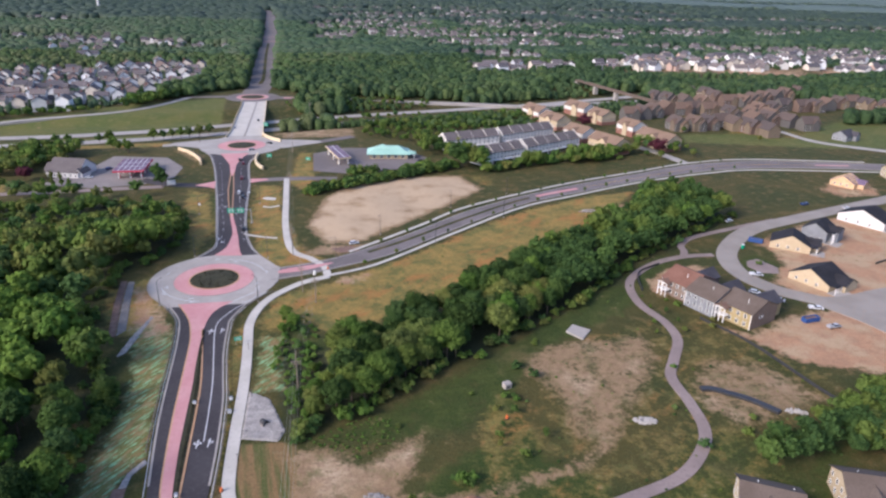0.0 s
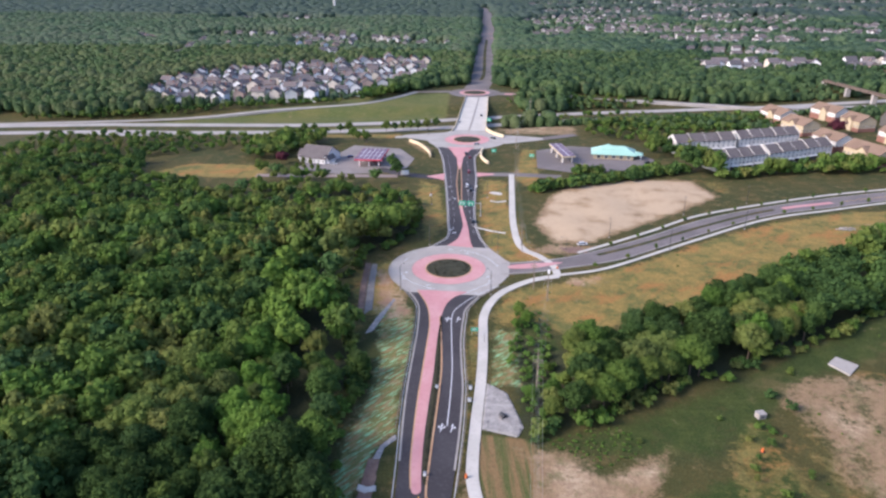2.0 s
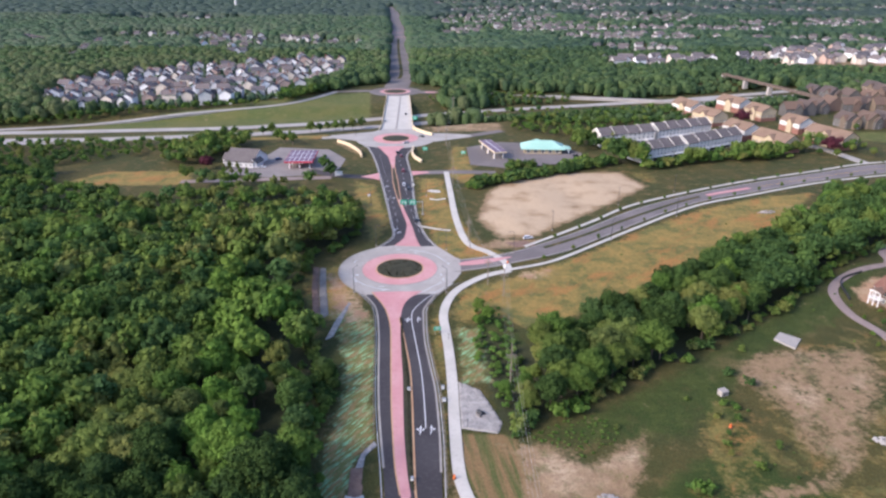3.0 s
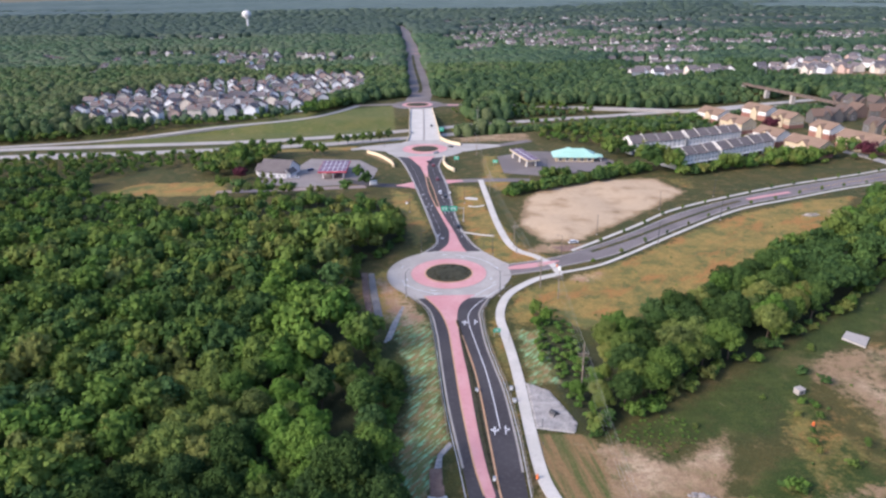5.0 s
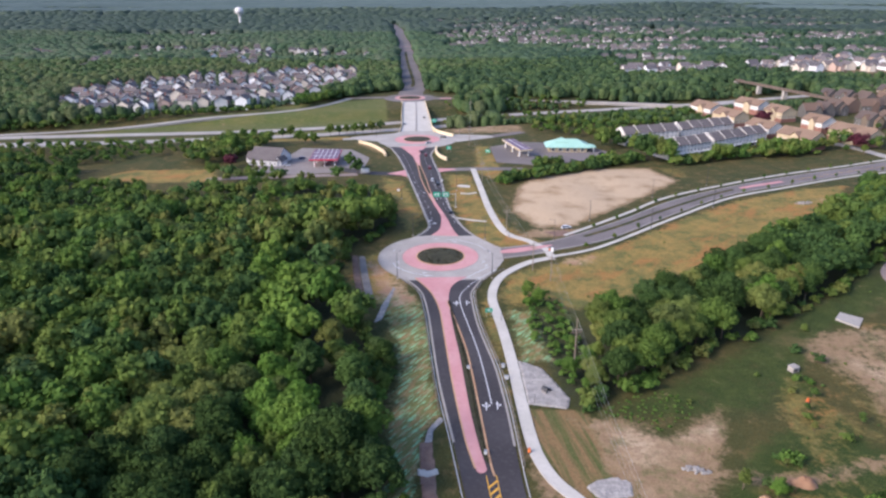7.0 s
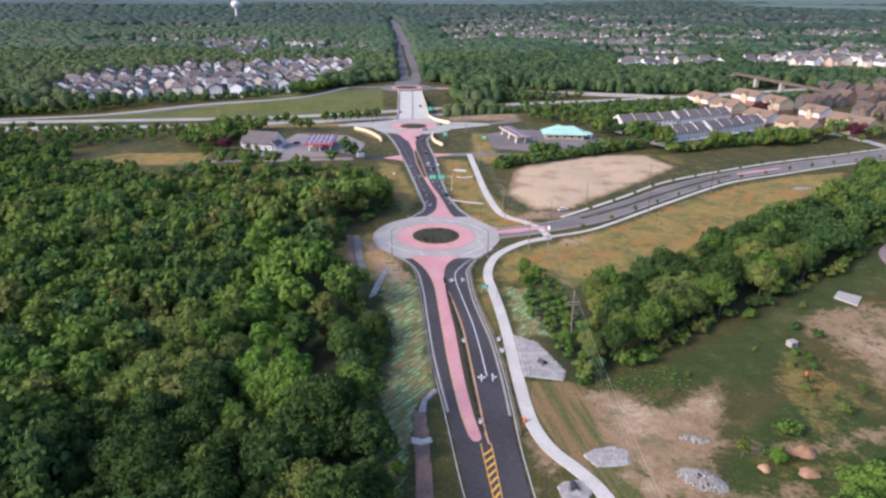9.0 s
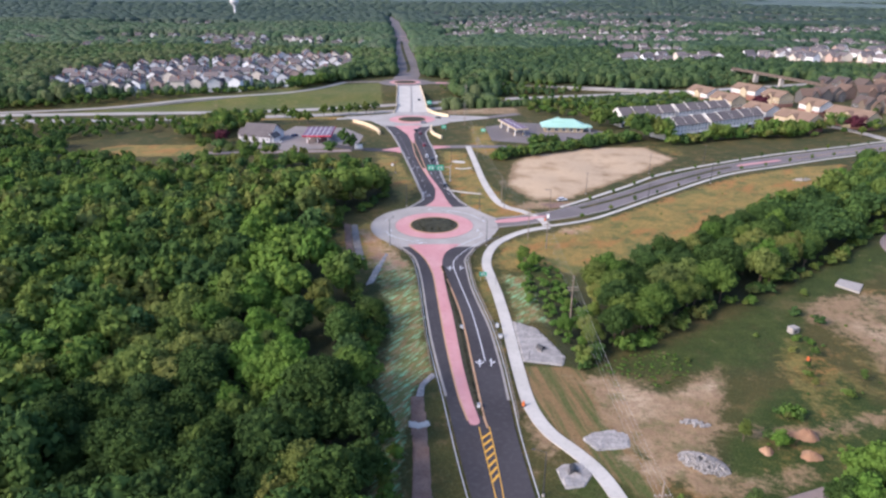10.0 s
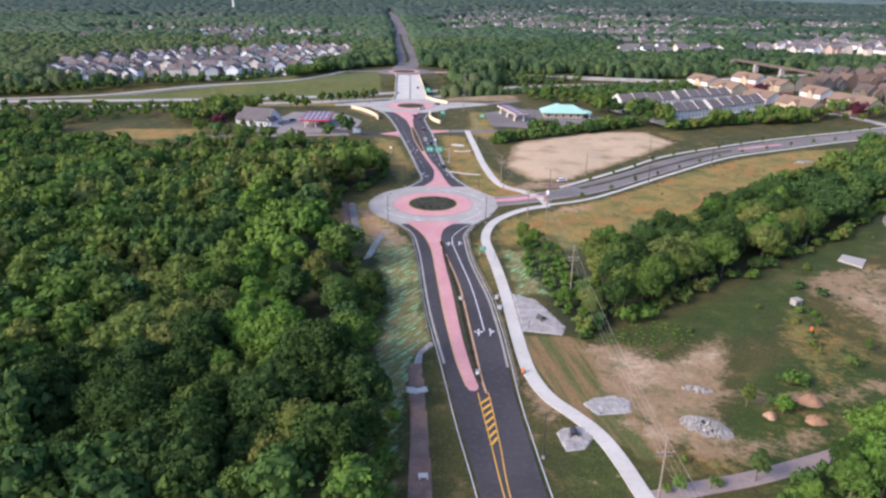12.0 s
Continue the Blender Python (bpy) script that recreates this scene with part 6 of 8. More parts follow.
plate("forecourt", [(-120, 146), (-90, 137), (-64, 142), (-48, 156), (-47, 180), (-62, 206), (-98, 212), (-104, 182), (-118, 160)], -0.02, M_FORECOURT, None, "pale concrete forecourt of a filling station", "forecourt", "structure")
fuel_canopy("wide fuel canopy with a red fascia and paneled pale roof", on_ground(-74, 168, 2), 18, 29, 4.6, M_REDPANEL, M_PLUM, 6, 3)
plate("forecourt", [(37, 166), (60, 158), (112, 172), (116, 196), (100, 222), (60, 228), (36, 212)], -0.02, M_ASPHALT_OLD, None, "grey asphalt forecourt of a filling station", "forecourt", "structure")
fuel_canopy("long narrow fuel canopy with a cream fascia and plum roof panels", on_ground(53.5, 195, 14), 9, 36, 4.6, M_CREAM, M_PLUM, 2, 6)
shop = thing("shop", "cream roadside shop under a broad teal metal hip roof", "shop", at=on_ground(89, 200, -4))
part("wall", boxes((-13, -6, -0.3, 13, 7, 3.4)), M_CREAM, shop)
part("roof", hip_roof(bmesh.new(), -14, 14, -7, 8, 3.4, 4.4, 1.2), M_TEAL, shop, "teal metal hip roof")
part("cupola_roof", hip_roof(bmesh.new(), -8, 0, -3, 4, 6.2, 2.4, 0.5), M_TEAL, shop, "raised teal roof peak")
part("entrance_canopy", hip_roof(bmesh.new(), 12, 19, -5, 2, 3.2, 1.6, 0.5), M_TEAL, shop)
for x in (13, 18):
    for y in (-4.5, 1.5):
        part("column", boxes((x - 0.25, y - 0.25, 0, x + 0.25, y + 0.25, 3.3)), M_TRIM, shop)
for k in range(5):
    window(shop, -10 + 5 * k, -6, 0.6, "s", 2.6, 2.2, True)
chapel = building("church", "white church with a broad grey gable roof", "church", on_ground(-111, 170, -14), [(-10, 10, -10, 10, 3.6, 6.2, "x"), (-15, -6, -4, 5, 3.2, 3.0, "x"), (7, 12, -9, 0, 3.2, 2.6, "y")], M_WHITEWALL, M_GREYSHINGLE, "", [(0, "sw", 1), (2, "s", 1)], fine=True)
part("porch_gable", gable_walls(bmesh.new(), -12, -7, -7, -3, -0.2, 3.4, 2.2, "y"), M_TRIM, chapel)

# ---- far houses ----
FARH = []
for k, (w, d, h) in enumerate([(14, 10, 5.5), (11, 9, 6.0), (16, 10, 4.0)]):
    b = building("house", "distant pale house among trees", "house", on_ground(500 + 40 * k, 735 - 5 * k, 20 * k), [(-w / 2, w / 2, -d / 2, d / 2, h, 3.4, "x"), (-w * 0.2, w * 0.25, -d / 2 - 3, 0, h - 0.4, 2.6, "y")], M_SIDING, M_SHINGLE, "distant houses")
    FARH.append(b)
    CLEAR.append((500 + 40 * k, 735 - 5 * k, 16))
rnd = random.Random(31)
SPREAD = []   # ovals of distant housing, where trees stand thin and low: (x, y, rx, ry)
JOINED = []


def far_houses(cx, cy, rx, ry, n, gap=19.0, single=True):
    SPREAD.append((cx, cy, rx * 1.1, ry * 1.15))
    got = []
    for _ in range(n * 12):
        if len(got) == n:
            break
        a, q = rnd.uniform(0, 6.283), math.sqrt(rnd.random())
        x, y = cx + rx * q * math.cos(a), cy + ry * q * math.sin(a)
        if all((x - u) ** 2 + (y - v) ** 2 > gap * gap for u, v in got):
            got.append((x, y))
            turn = rnd.choice([0, 90, 180, 270]) + rnd.uniform(-20, 20)
            CLEAR.append((x, y, 14))
            if single:
                copy_thing(FARH[rnd.randrange(3)], on_ground(x, y, turn)).scale = (1.3,) * 3
            else:
                JOINED.append((x, y, turn, rnd.uniform(10, 16), rnd.uniform(8, 11), rnd.uniform(4, 6.5)))


for spec in ((600, 705, 150, 36, 22, 23), (840, 745, 150, 42, 20, 23), (468, 688, 50, 28, 8, 23), (285, 678, 45, 26, 8, 21), (365, 692, 36, 22, 6, 21), (560, 780, 60, 35, 9, 24), (720, 815, 130, 45, 18, 24), (930, 840, 120, 50, 16, 24)):
    far_houses(*spec)
for spec in ((1050, 900, 140, 80, 30), (880, 985, 300, 60, 40), (330, 830, 70, 50, 12), (380, 1010, 150, 60, 30), (230, 1190, 170, 90, 46), (150, 1450, 150, 150, 48), (560, 1180, 160, 50, 24), (520, 1480, 160, 130, 40), (280, 1850, 230, 170, 46), (820, 1320, 150, 70, 24), (1100, 1420, 200, 80, 24), (620, 2050, 220, 150, 34), (1000, 1850, 250, 90, 26), (1500, 1500, 220, 80, 18), (60, 1130, 45, 60, 8), (-240, 930, 130, 60, 16), (-470, 1050, 140, 60, 10), (1600, 2050, 300, 100, 22), (300, 2350, 320, 120, 30), (1150, 2350, 300, 100, 20), (-620, 1500, 160, 60, 6)):
    far_houses(*spec, single=False)
bm_w, bm_r = bmesh.new(), bmesh.new()
for x, y, turn, w, d, h in JOINED:
    m = on_ground(x, y, turn)
    for bm, fn in ((bm_w, gable_walls), (bm_r, gable_roof)):
        t = bmesh.new()
        fn(t, -w / 2, w / 2, -d / 2, d / 2, *((-0.4, h + 0.4) if bm is bm_w else (0, h)), 3.2, "x")
        t.transform(m)
        tmp = bpy.data.meshes.new("tmp")
        t.to_mesh(tmp)
        t.free()
        bm.from_mesh(tmp)
        bpy.data.meshes.remove(tmp)
M_FARWALL = node_mat("distant_pale_walls", 0.8)
far_w, fn_, fl_, fb_ = M_FARWALL
fr_ = fn_.new("ShaderNodeValToRGB")
fr_.color_ramp.elements[0].color, fr_.color_ramp.elements[1].color = (0.20, 0.185, 0.17, 1), (0.52, 0.51, 0.50, 1)
fl_.new(fn_.new("ShaderNodeNewGeometry").outputs["Random Per Island"], fr_.inputs[0])
fl_.new(fr_.outputs[0], fb_.inputs["Base Color"])
ob = tagged(new("distant_housing"), "pale distant houses scattered among trees", "houses", kind="stuff")
part("walls", bm_w, far_w, ob)
part("roofs", bm_r, M_GREYSHINGLE, ob)

# ---- distance: far woods, tower ----
def far_points(y0, y1, spacing, seed, reach):
    """Tree places in a band of distance, kept off roads, houses and open ground."""
    r = np.random.RandomState(seed)
    ys = np.arange(y0, y1, spacing * 0.87)
    P = []
    for k, y in enumerate(ys):
        half = 120 + 0.80 * (y + 262)
        xs = np.arange(-half, half * (1.22 if y0 > 1400 else 1.08), spacing) + (k % 2) * spacing / 2
        P.append(np.stack([xs, np.full(len(xs), y)], 1))
    P = np.concatenate(P)
    P += r.uniform(-0.42, 0.42, P.shape) * spacing
    x, y = P[:, 0], P[:, 1]
    ok = line_far(R3, x, y) > 16 + reach
    west = x < 10
    dh = line_far(HIGHWAY, x, y)
    ok &= np.where(west, dh > 40, (dh > 28) | (x > 420))
    ok &= line_far([(-440, 270), (-345, 293), (-228, 331), (-176, 352), (-134, 376), (-110, 408), (-92, 449)], x, y) > 8 + reach
    ok &= line_far([(60, 443), (100, 434), (157, 428), (205, 421), (260, 416), (380, 448)], x, y) > 9
    for c in (RB2, RB3):
        ok &= np.hypot(x - c[0], y - c[1]) > 38
    for poly in OPEN:
        ok &= inside(poly, x, y) < 0
    cl = np.array(CLEAR)
    for a, b, q in cl:
        ok &= (x - a) ** 2 + (y - b) ** 2 > (q * 0.8 + reach * 0.5) ** 2
    thin = np.zeros(len(P), bool)
    for a, b, rx, ry in SPREAD:
        thin |= ((x - a) / rx) ** 2 + ((y - b) / ry) ** 2 < 1
    thin |= inside(ESTATE_W, x, y) > 0
    ok &= (~thin | (r.uniform(size=len(P)) < 0.5)) & (inside(ESTATE_W, x, y) < 0)
    lowered = inside([(230, 560), (420, 560), (600, 540), (1000, 610), (1160, 740), (1000, 700), (600, 640), (420, 640), (230, 640)], x, y) > 0
    for a, b, rx, ry in SPREAD:
        lowered |= ((x - a) / rx) ** 2 + ((y - b + 45) / (ry + 45)) ** 2 < 1
    scrub = np.zeros(len(P), bool)
    for poly in SCRUB:
        scrub |= inside(poly, x, y) > 0
    ok &= line_far([(346, 528), (375, 376)], x, y) > 6 + reach
    return P[ok], np.where(scrub, 0.48, 1.0)[ok] * np.where(lowered & ~thin, 0.6, 1.0)[ok] * np.where(thin, 0.56, 1.0)[ok] * (1 + 0.13 * waves(x, y, 0.02, seed + 9))[ok]


ESTATE_W = [(-376, 400), (-356, 350), (-312, 336), (-240, 352), (-180, 376), (-132, 414), (-88, 550), (-92, 670), (-170, 705), (-232, 652), (-300, 622), (-352, 570), (-392, 494)]
SCRUB = [[(50, 290), (420, 300), (380, 440), (300, 416), (205, 412), (157, 418), (60, 434)], [(285, 380), (345, 372), (372, 372), (348, 540), (290, 540)]]
OPEN = [
    [(-66, 325), (16, 325), (16, 405), (-66, 405)],
    [(-380, 290), (-205, 378), (-100, 452), (-55, 440), (-45, 330), (-190, 300)],
    [(-30, 255), (75, 262), (75, 305), (0, 300), (-30, 300)],
    [(330, 175), (330, 285), (430, 265), (470, 285), (580, 255), (580, 150), (430, 160)],
    [(405, 640), (560, 612), (760, 640), (960, 705), (960, 745), (700, 690), (520, 672)],
    [(-72, 400), (22, 400), (45, 438), (45, 460), (0, 492), (-62, 496), (-92, 466)],
    [(130, 165), (250, 195), (300, 190), (330, 260), (340, 300), (300, 380), (230, 350), (230, 300), (120, 250)],
    [(340, 240), (330, 300), (350, 360), (400, 445), (570, 440), (640, 360), (600, 330), (450, 270)],
]
FARA = [dome_arrays(70 + k, rad, 12.0 + 0.5 * k, 3, 45, 1.6) for k, rad in enumerate((6.2, 7.4, 5.6, 6.8))]
FARB = [dome_arrays(85 + k, rad, 12.0 + 0.5 * k, 3, 21, 2.0) for k, rad in enumerate((7.4, 8.8, 6.6, 8.2, 7.2, 9.6))]
FAR2 = [dome_arrays(92 + k, 8.2 + 0.9 * k, 12.5, 1, 3, 2.4) for k in range(4)]
HUGE = [dome_arrays(97 + k, 17.0, 14, 1, 1, 4.0) for k in range(3)]
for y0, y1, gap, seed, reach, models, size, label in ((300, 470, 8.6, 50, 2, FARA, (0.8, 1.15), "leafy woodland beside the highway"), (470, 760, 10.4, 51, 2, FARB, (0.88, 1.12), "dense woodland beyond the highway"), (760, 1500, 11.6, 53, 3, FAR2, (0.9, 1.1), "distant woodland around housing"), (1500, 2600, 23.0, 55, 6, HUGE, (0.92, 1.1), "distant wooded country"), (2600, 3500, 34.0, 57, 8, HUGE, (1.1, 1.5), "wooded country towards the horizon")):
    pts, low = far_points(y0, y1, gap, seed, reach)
    # tint runs paler westward, darker eastward: the brighter western haze is in the colour
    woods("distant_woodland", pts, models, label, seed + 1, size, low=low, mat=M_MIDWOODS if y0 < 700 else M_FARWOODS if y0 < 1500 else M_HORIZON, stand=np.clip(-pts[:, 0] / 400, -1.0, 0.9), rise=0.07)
# hazy hills that close the view; the haze is a blue-grey, faintly glowing colour
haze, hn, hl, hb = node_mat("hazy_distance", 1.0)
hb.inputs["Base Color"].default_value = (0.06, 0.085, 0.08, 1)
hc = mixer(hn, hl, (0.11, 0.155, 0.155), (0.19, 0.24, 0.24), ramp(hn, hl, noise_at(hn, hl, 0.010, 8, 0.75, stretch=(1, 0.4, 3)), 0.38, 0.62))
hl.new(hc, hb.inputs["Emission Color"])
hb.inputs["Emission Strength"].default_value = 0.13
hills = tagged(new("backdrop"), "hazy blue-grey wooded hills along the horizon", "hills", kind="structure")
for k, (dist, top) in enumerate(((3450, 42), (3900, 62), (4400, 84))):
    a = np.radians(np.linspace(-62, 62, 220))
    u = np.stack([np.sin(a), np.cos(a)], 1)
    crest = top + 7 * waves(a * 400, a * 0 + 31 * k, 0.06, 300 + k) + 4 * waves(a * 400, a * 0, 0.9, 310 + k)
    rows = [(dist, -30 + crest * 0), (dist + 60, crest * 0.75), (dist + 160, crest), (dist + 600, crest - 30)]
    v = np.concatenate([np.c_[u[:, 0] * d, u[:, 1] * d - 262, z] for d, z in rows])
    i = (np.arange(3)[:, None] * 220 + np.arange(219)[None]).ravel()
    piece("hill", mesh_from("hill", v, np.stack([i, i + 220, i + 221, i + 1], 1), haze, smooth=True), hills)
yards = scatter(ESTATE_W, 10.0, 59)
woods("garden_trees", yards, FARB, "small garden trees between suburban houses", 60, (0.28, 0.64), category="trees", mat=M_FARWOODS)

tower = thing("water_tower", "white water tower with a bulb on a slender stem", "water tower", at=pose(-596, 1890, 0))
bm = bmesh.new()
prof = [(7, -5), (5.2, 4), (3.6, 12), (3.4, 34), (4.6, 39), (9.5, 43), (13, 48.5), (13.2, 52), (11.5, 57), (7.5, 60.5), (0.01, 62)]
rings = [[bm.verts.new((r * math.cos(a), r * math.sin(a), z)) for a in np.linspace(0, 2 * math.pi, 25)[:-1]] for r, z in prof]
for p, q in zip(rings[:-1], rings[1:]):
    for i in range(24):
        f = bm.faces.new((p[i], p[(i + 1) % 24], q[(i + 1) % 24], q[i]))
        f.smooth = True
part("tank_and_stem", bm, M_WHITEWALL, tower)

# railway bridge beyond the estate
rail = thing("rail_bridge", "rust-brown girder bridge on concrete piers above the trees", "bridge", at=pose(346, 528, 1.0, 0, 0, -79))
part("girder", boxes((0, -2.2, 5.0, 156, -1.6, 7.4), (0, 1.6, 5.0, 156, 2.2, 7.4), (0, -1.6, 5.2, 156, 1.6, 5.7)), M_GREYROOF, rail)
for k in range(26):
    part("stiffener", boxes((k * 6.2, -2.45, 5.0, k * 6.2 + 0.5, -2.2, 7.4)), M_UMBER, rail)
for x in (0, 42, 84, 154):
    part("pier", boxes((x - 1.5, -2.5, -4, x + 1.5, 2.5, 5.0), bevel=0.2), M_CONCRETE, rail)

# ---- ground works ----
def patch(name, poly, z, mat, label, category, res=0.8, rough=0.12, kind="structure", slope=None):
    """An uneven sheet of stone or gravel inside an outline."""
    p = np.array(poly, float)
    xs, ys = np.arange(p[:, 0].min(), p[:, 0].max() + res, res), np.arange(p[:, 1].min(), p[:, 1].max() + res, res)
    X, Y = np.meshgrid(xs, ys)
    r = np.random.RandomState(len(poly) + int(abs(p[0, 0])))
    sd = inside(poly, X, Y)
    gy, gx = np.gradient(sd, res)
    out = (sd < 0) & (sd > -res * 1.6)
    X, Y = np.where(out, X - sd * gx, X), np.where(out, Y - sd * gy, Y)
    Z = ground_z(X, Y) + z + r.uniform(-rough, rough, X.shape) - 0.3 * (sd < 0)
    if slope:
        Z = Z + slope(X, Y)
    nx = len(xs)
    i = (np.arange(len(ys) - 1)[:, None] * nx + np.arange(nx - 1)[None]).ravel()
    f = np.stack([i, i + 1, i + 1 + nx, i + nx], 1)
    f = f[(sd.ravel()[f] > -res * 1.5).all(1) & (sd.ravel()[f] > 0).any(1)]
    return tagged(new(name, mesh_from(name, np.stack([X, Y, Z], -1).reshape(-1, 3), f, mat)), label, category, kind=kind)


PAD_A = [(21.9, -85), (25.5, -87.2), (28.8, -90), (31.2, -96.6), (34.2, -105.5), (32.6, -110.6), (22.3, -108.2)]
patch("riprap_basin", PAD_A, 0.25, M_GRAVEL, "pale grey riprap basin below the path", "riprap", rough=0.04)
PAD_B = [(23.6, -150.5), (25.5, -149), (29.4, -148.6), (31, -152.2), (28.6, -155.8), (24.6, -156.6)]
patch("riprap_apron", PAD_B, 0.25, M_GRAVEL, "pale riprap around a culvert mouth", "riprap", res=0.6, rough=0.06)
patch("gravel_pad", [(31, -140.8), (34, -138.3), (38.5, -137.5), (41.5, -139), (41.3, -144), (33.5, -145)], 0.22, M_GRAVEL, "pale gravel pad beside the path", "gravel", rough=0.05)
patch("drain_channel", [(-35.2, 1.5), (-32.4, 0.5), (-29.4, -18), (-25, -41), (-27.4, -45), (-32, -20)], 0.3, M_DARKSTONE, "grey stone drain channel at the wood's edge", "channel")
patch("drain_chute", [(-18.8, -31), (-17.8, -32), (-19.6, -46), (-21, -57), (-23.6, -60), (-22, -47)], 0.3, M_GRAVEL, "pale stone drain chute on a slope", "channel")
patch("earth_bank", [(-38.2, 2), (-35.4, 1.5), (-32.2, -20), (-27.6, -45), (-30, -46), (-35, -20)], 0.35, M_BROWN, "brown bare earth bank beside a drain channel", "bank")
patch("drain_ditch", [(-7.0, -124), (-3.4, -124), (-1.8, -150), (-0.5, -178), (-5.6, -178), (-5.6, -150)], 0.2, M_BROWN, "brown gravel ditch beside the road", "ditch", rough=0.06)
patch("drain_chute", [(-1.6, -113.6), (-0.6, -115.2), (-3.4, -119.5), (-3.6, -124), (-5.6, -124.5), (-4.8, -119)], 0.28, M_GRAVEL, "pale stone chute from the road edge", "channel", res=0.5)
patch("check_dam", [(-7.0, -134.2), (-4.6, -135), (-2.4, -134), (-2.0, -136), (-4.6, -137.2), (-6.8, -136.4)], 0.5, M_PATH, "pale stone check dam across a ditch", "check dam", res=0.4)
plate("concrete_pad", [(132.4, -60.3), (136.6, -55.6), (141.8, -60.4), (136.6, -66.8)], 0.5, M_CONCRETE, None, "pale concrete pad in the grass", "concrete pad", "structure", 0.9)
patch("brown_path", [(52, 24), (62, 26), (57, 33), (47, 30)], 0.2, M_BROWN, "brown gravel patch at a site entrance", "gravel", rough=0.05)


patch("settling_basin", [(240, -4), (247, -2), (250.5, -13), (246.5, -19.5), (238.5, -17.5), (236.5, -10)], 0.16, M_TRAIL, "muddy settling basin ringed by grass", "basin", rough=0.05)
for o in ([(9, 110), (12, 112), (17, 110), (17, 106), (12, 107)], [(11, 96), (15, 94), (20, 96.5), (20.4, 95), (15, 92.4), (10.6, 94.4)], [(5, 54), (9, 52), (16, 48.6), (22, 46.6), (22, 45), (15, 47), (8, 50.4), (4.6, 52.6)]):
    patch("drain_chute", o, 0.22, M_PATH, "pale stone drain chute in dry grass", "channel", res=0.6, rough=0.05)


def culvert(x, y, z, turn, label="dark round culvert mouth in riprap"):
    ob = thing("culvert", label, "culvert", at=pose(x, y, z, 0, 0, turn))
    bm = bmesh.new()
    n = 16
    a = np.linspace(0, 2 * math.pi, n + 1)[:-1]
    o0, o1 = [bm.verts.new((0.75 * math.cos(t), 0, 0.5 + 0.75 * math.sin(t))) for t in a], [bm.verts.new((0.75 * math.cos(t), 2.0, 0.5 + 0.75 * math.sin(t))) for t in a]
    i0, i1 = [bm.verts.new((0.6 * math.cos(t), 0, 0.5 + 0.6 * math.sin(t))) for t in a], [bm.verts.new((0.6 * math.cos(t), 2.0, 0.5 + 0.6 * math.sin(t))) for t in a]
    for k in range(n):
        j = (k + 1) % n
        bm.faces.new((o0[k], o0[j], o1[j], o1[k]))
        bm.faces.new((i0[j], i0[k], i1[k], i1[j]))
        bm.faces.new((o0[j], o0[k], i0[k], i0[j]))
    bm.faces.new(i1)
    bmesh.ops.recalc_face_normals(bm, faces=bm.faces)
    part("pipe", bm, M_DARKMETAL, ob)
    part("end_section", boxes((-1.3, -0.3, -0.6, -0.85, 1.2, 0.5), (0.85, -0.3, -0.6, 1.3, 1.2, 0.5)), M_DARKSTONE, ob)
    return ob


culvert(28.6, -102.5, -0.1, 40)
culvert(27.2, -152.2, -0.2, 0)


def stones(name, cx, cy, rx, ry, h, n, mat, label, size=(0.4, 0.9), turn=0.0):
    """A heap of single angular stones."""
    r = np.random.RandomState(int(abs(cx * 7)))
    V, F, k = [], [], 0
    c, s = math.cos(radians(turn)), math.sin(radians(turn))
    for _ in range(n):
        q, a = math.sqrt(r.uniform()), r.uniform(0, 6.28)
        u, v = rx * q * math.cos(a), ry * q * math.sin(a)
        x, y = cx + u * c - v * s, cy + u * s + v * c
        z = float(ground_z(x, y)) + h * (1 - q * q) * r.uniform(0.7, 1.0) + 0.1
        m = ICO_V * r.uniform(*size) * 0.5 * r.uniform(0.7, 1.3, (12, 3))
        V.append(m + (x, y, z))
        F.append(ICO_F + k)
        k += 12
    base = [(cx + (rx * math.cos(t) * 1.02) * c - (ry * math.sin(t) * 1.02) * s, cy + (rx * math.cos(t) * 1.02) * s + (ry * math.sin(t) * 1.02) * c) for t in np.linspace(0, 6.283, 17)[:-1]]
    V.append(np.array([(x, y, -0.3) for x, y in base] + [(cx, cy, float(ground_z(cx, cy)) + h * 0.3)]))
    F.append(np.array([(k + i, k + (i + 1) % 16, k + 16) for i in range(16)]))
    return tagged(new(name, mesh_from(name, np.concatenate(V), np.concatenate(F), mat)), label, "stone heap", kind="stuff")


stones("stone_heap", 54.6, -149.2, 5.2, 3.1, 1.5, 620, M_RUBBLE, "heap of grey riprap stones on bare earth", (0.3, 0.62), turn=-35)
stones("stone_heap", 138.5, -114.4, 3.8, 1.7, 0.7, 110, M_PALESTONE, "low heap of white stones in dry grass", turn=-10)
stones("stone_heap", 58, -135.5, 3.2, 1.2, 0.25, 60, M_RUBBLE, "scatter of pale rubble on bare earth", turn=-15)
stones("stone_heap", 187, -116, 3.6, 1.5, 0.5, 50, M_PALESTONE, "scatter of pale rubble at a drain", turn=-20)
stones("stone_heap", 190, 72, 5.0, 1.8, 0.9, 60, M_GRAVEL, "pale rubble heap in the meadow", turn=10)


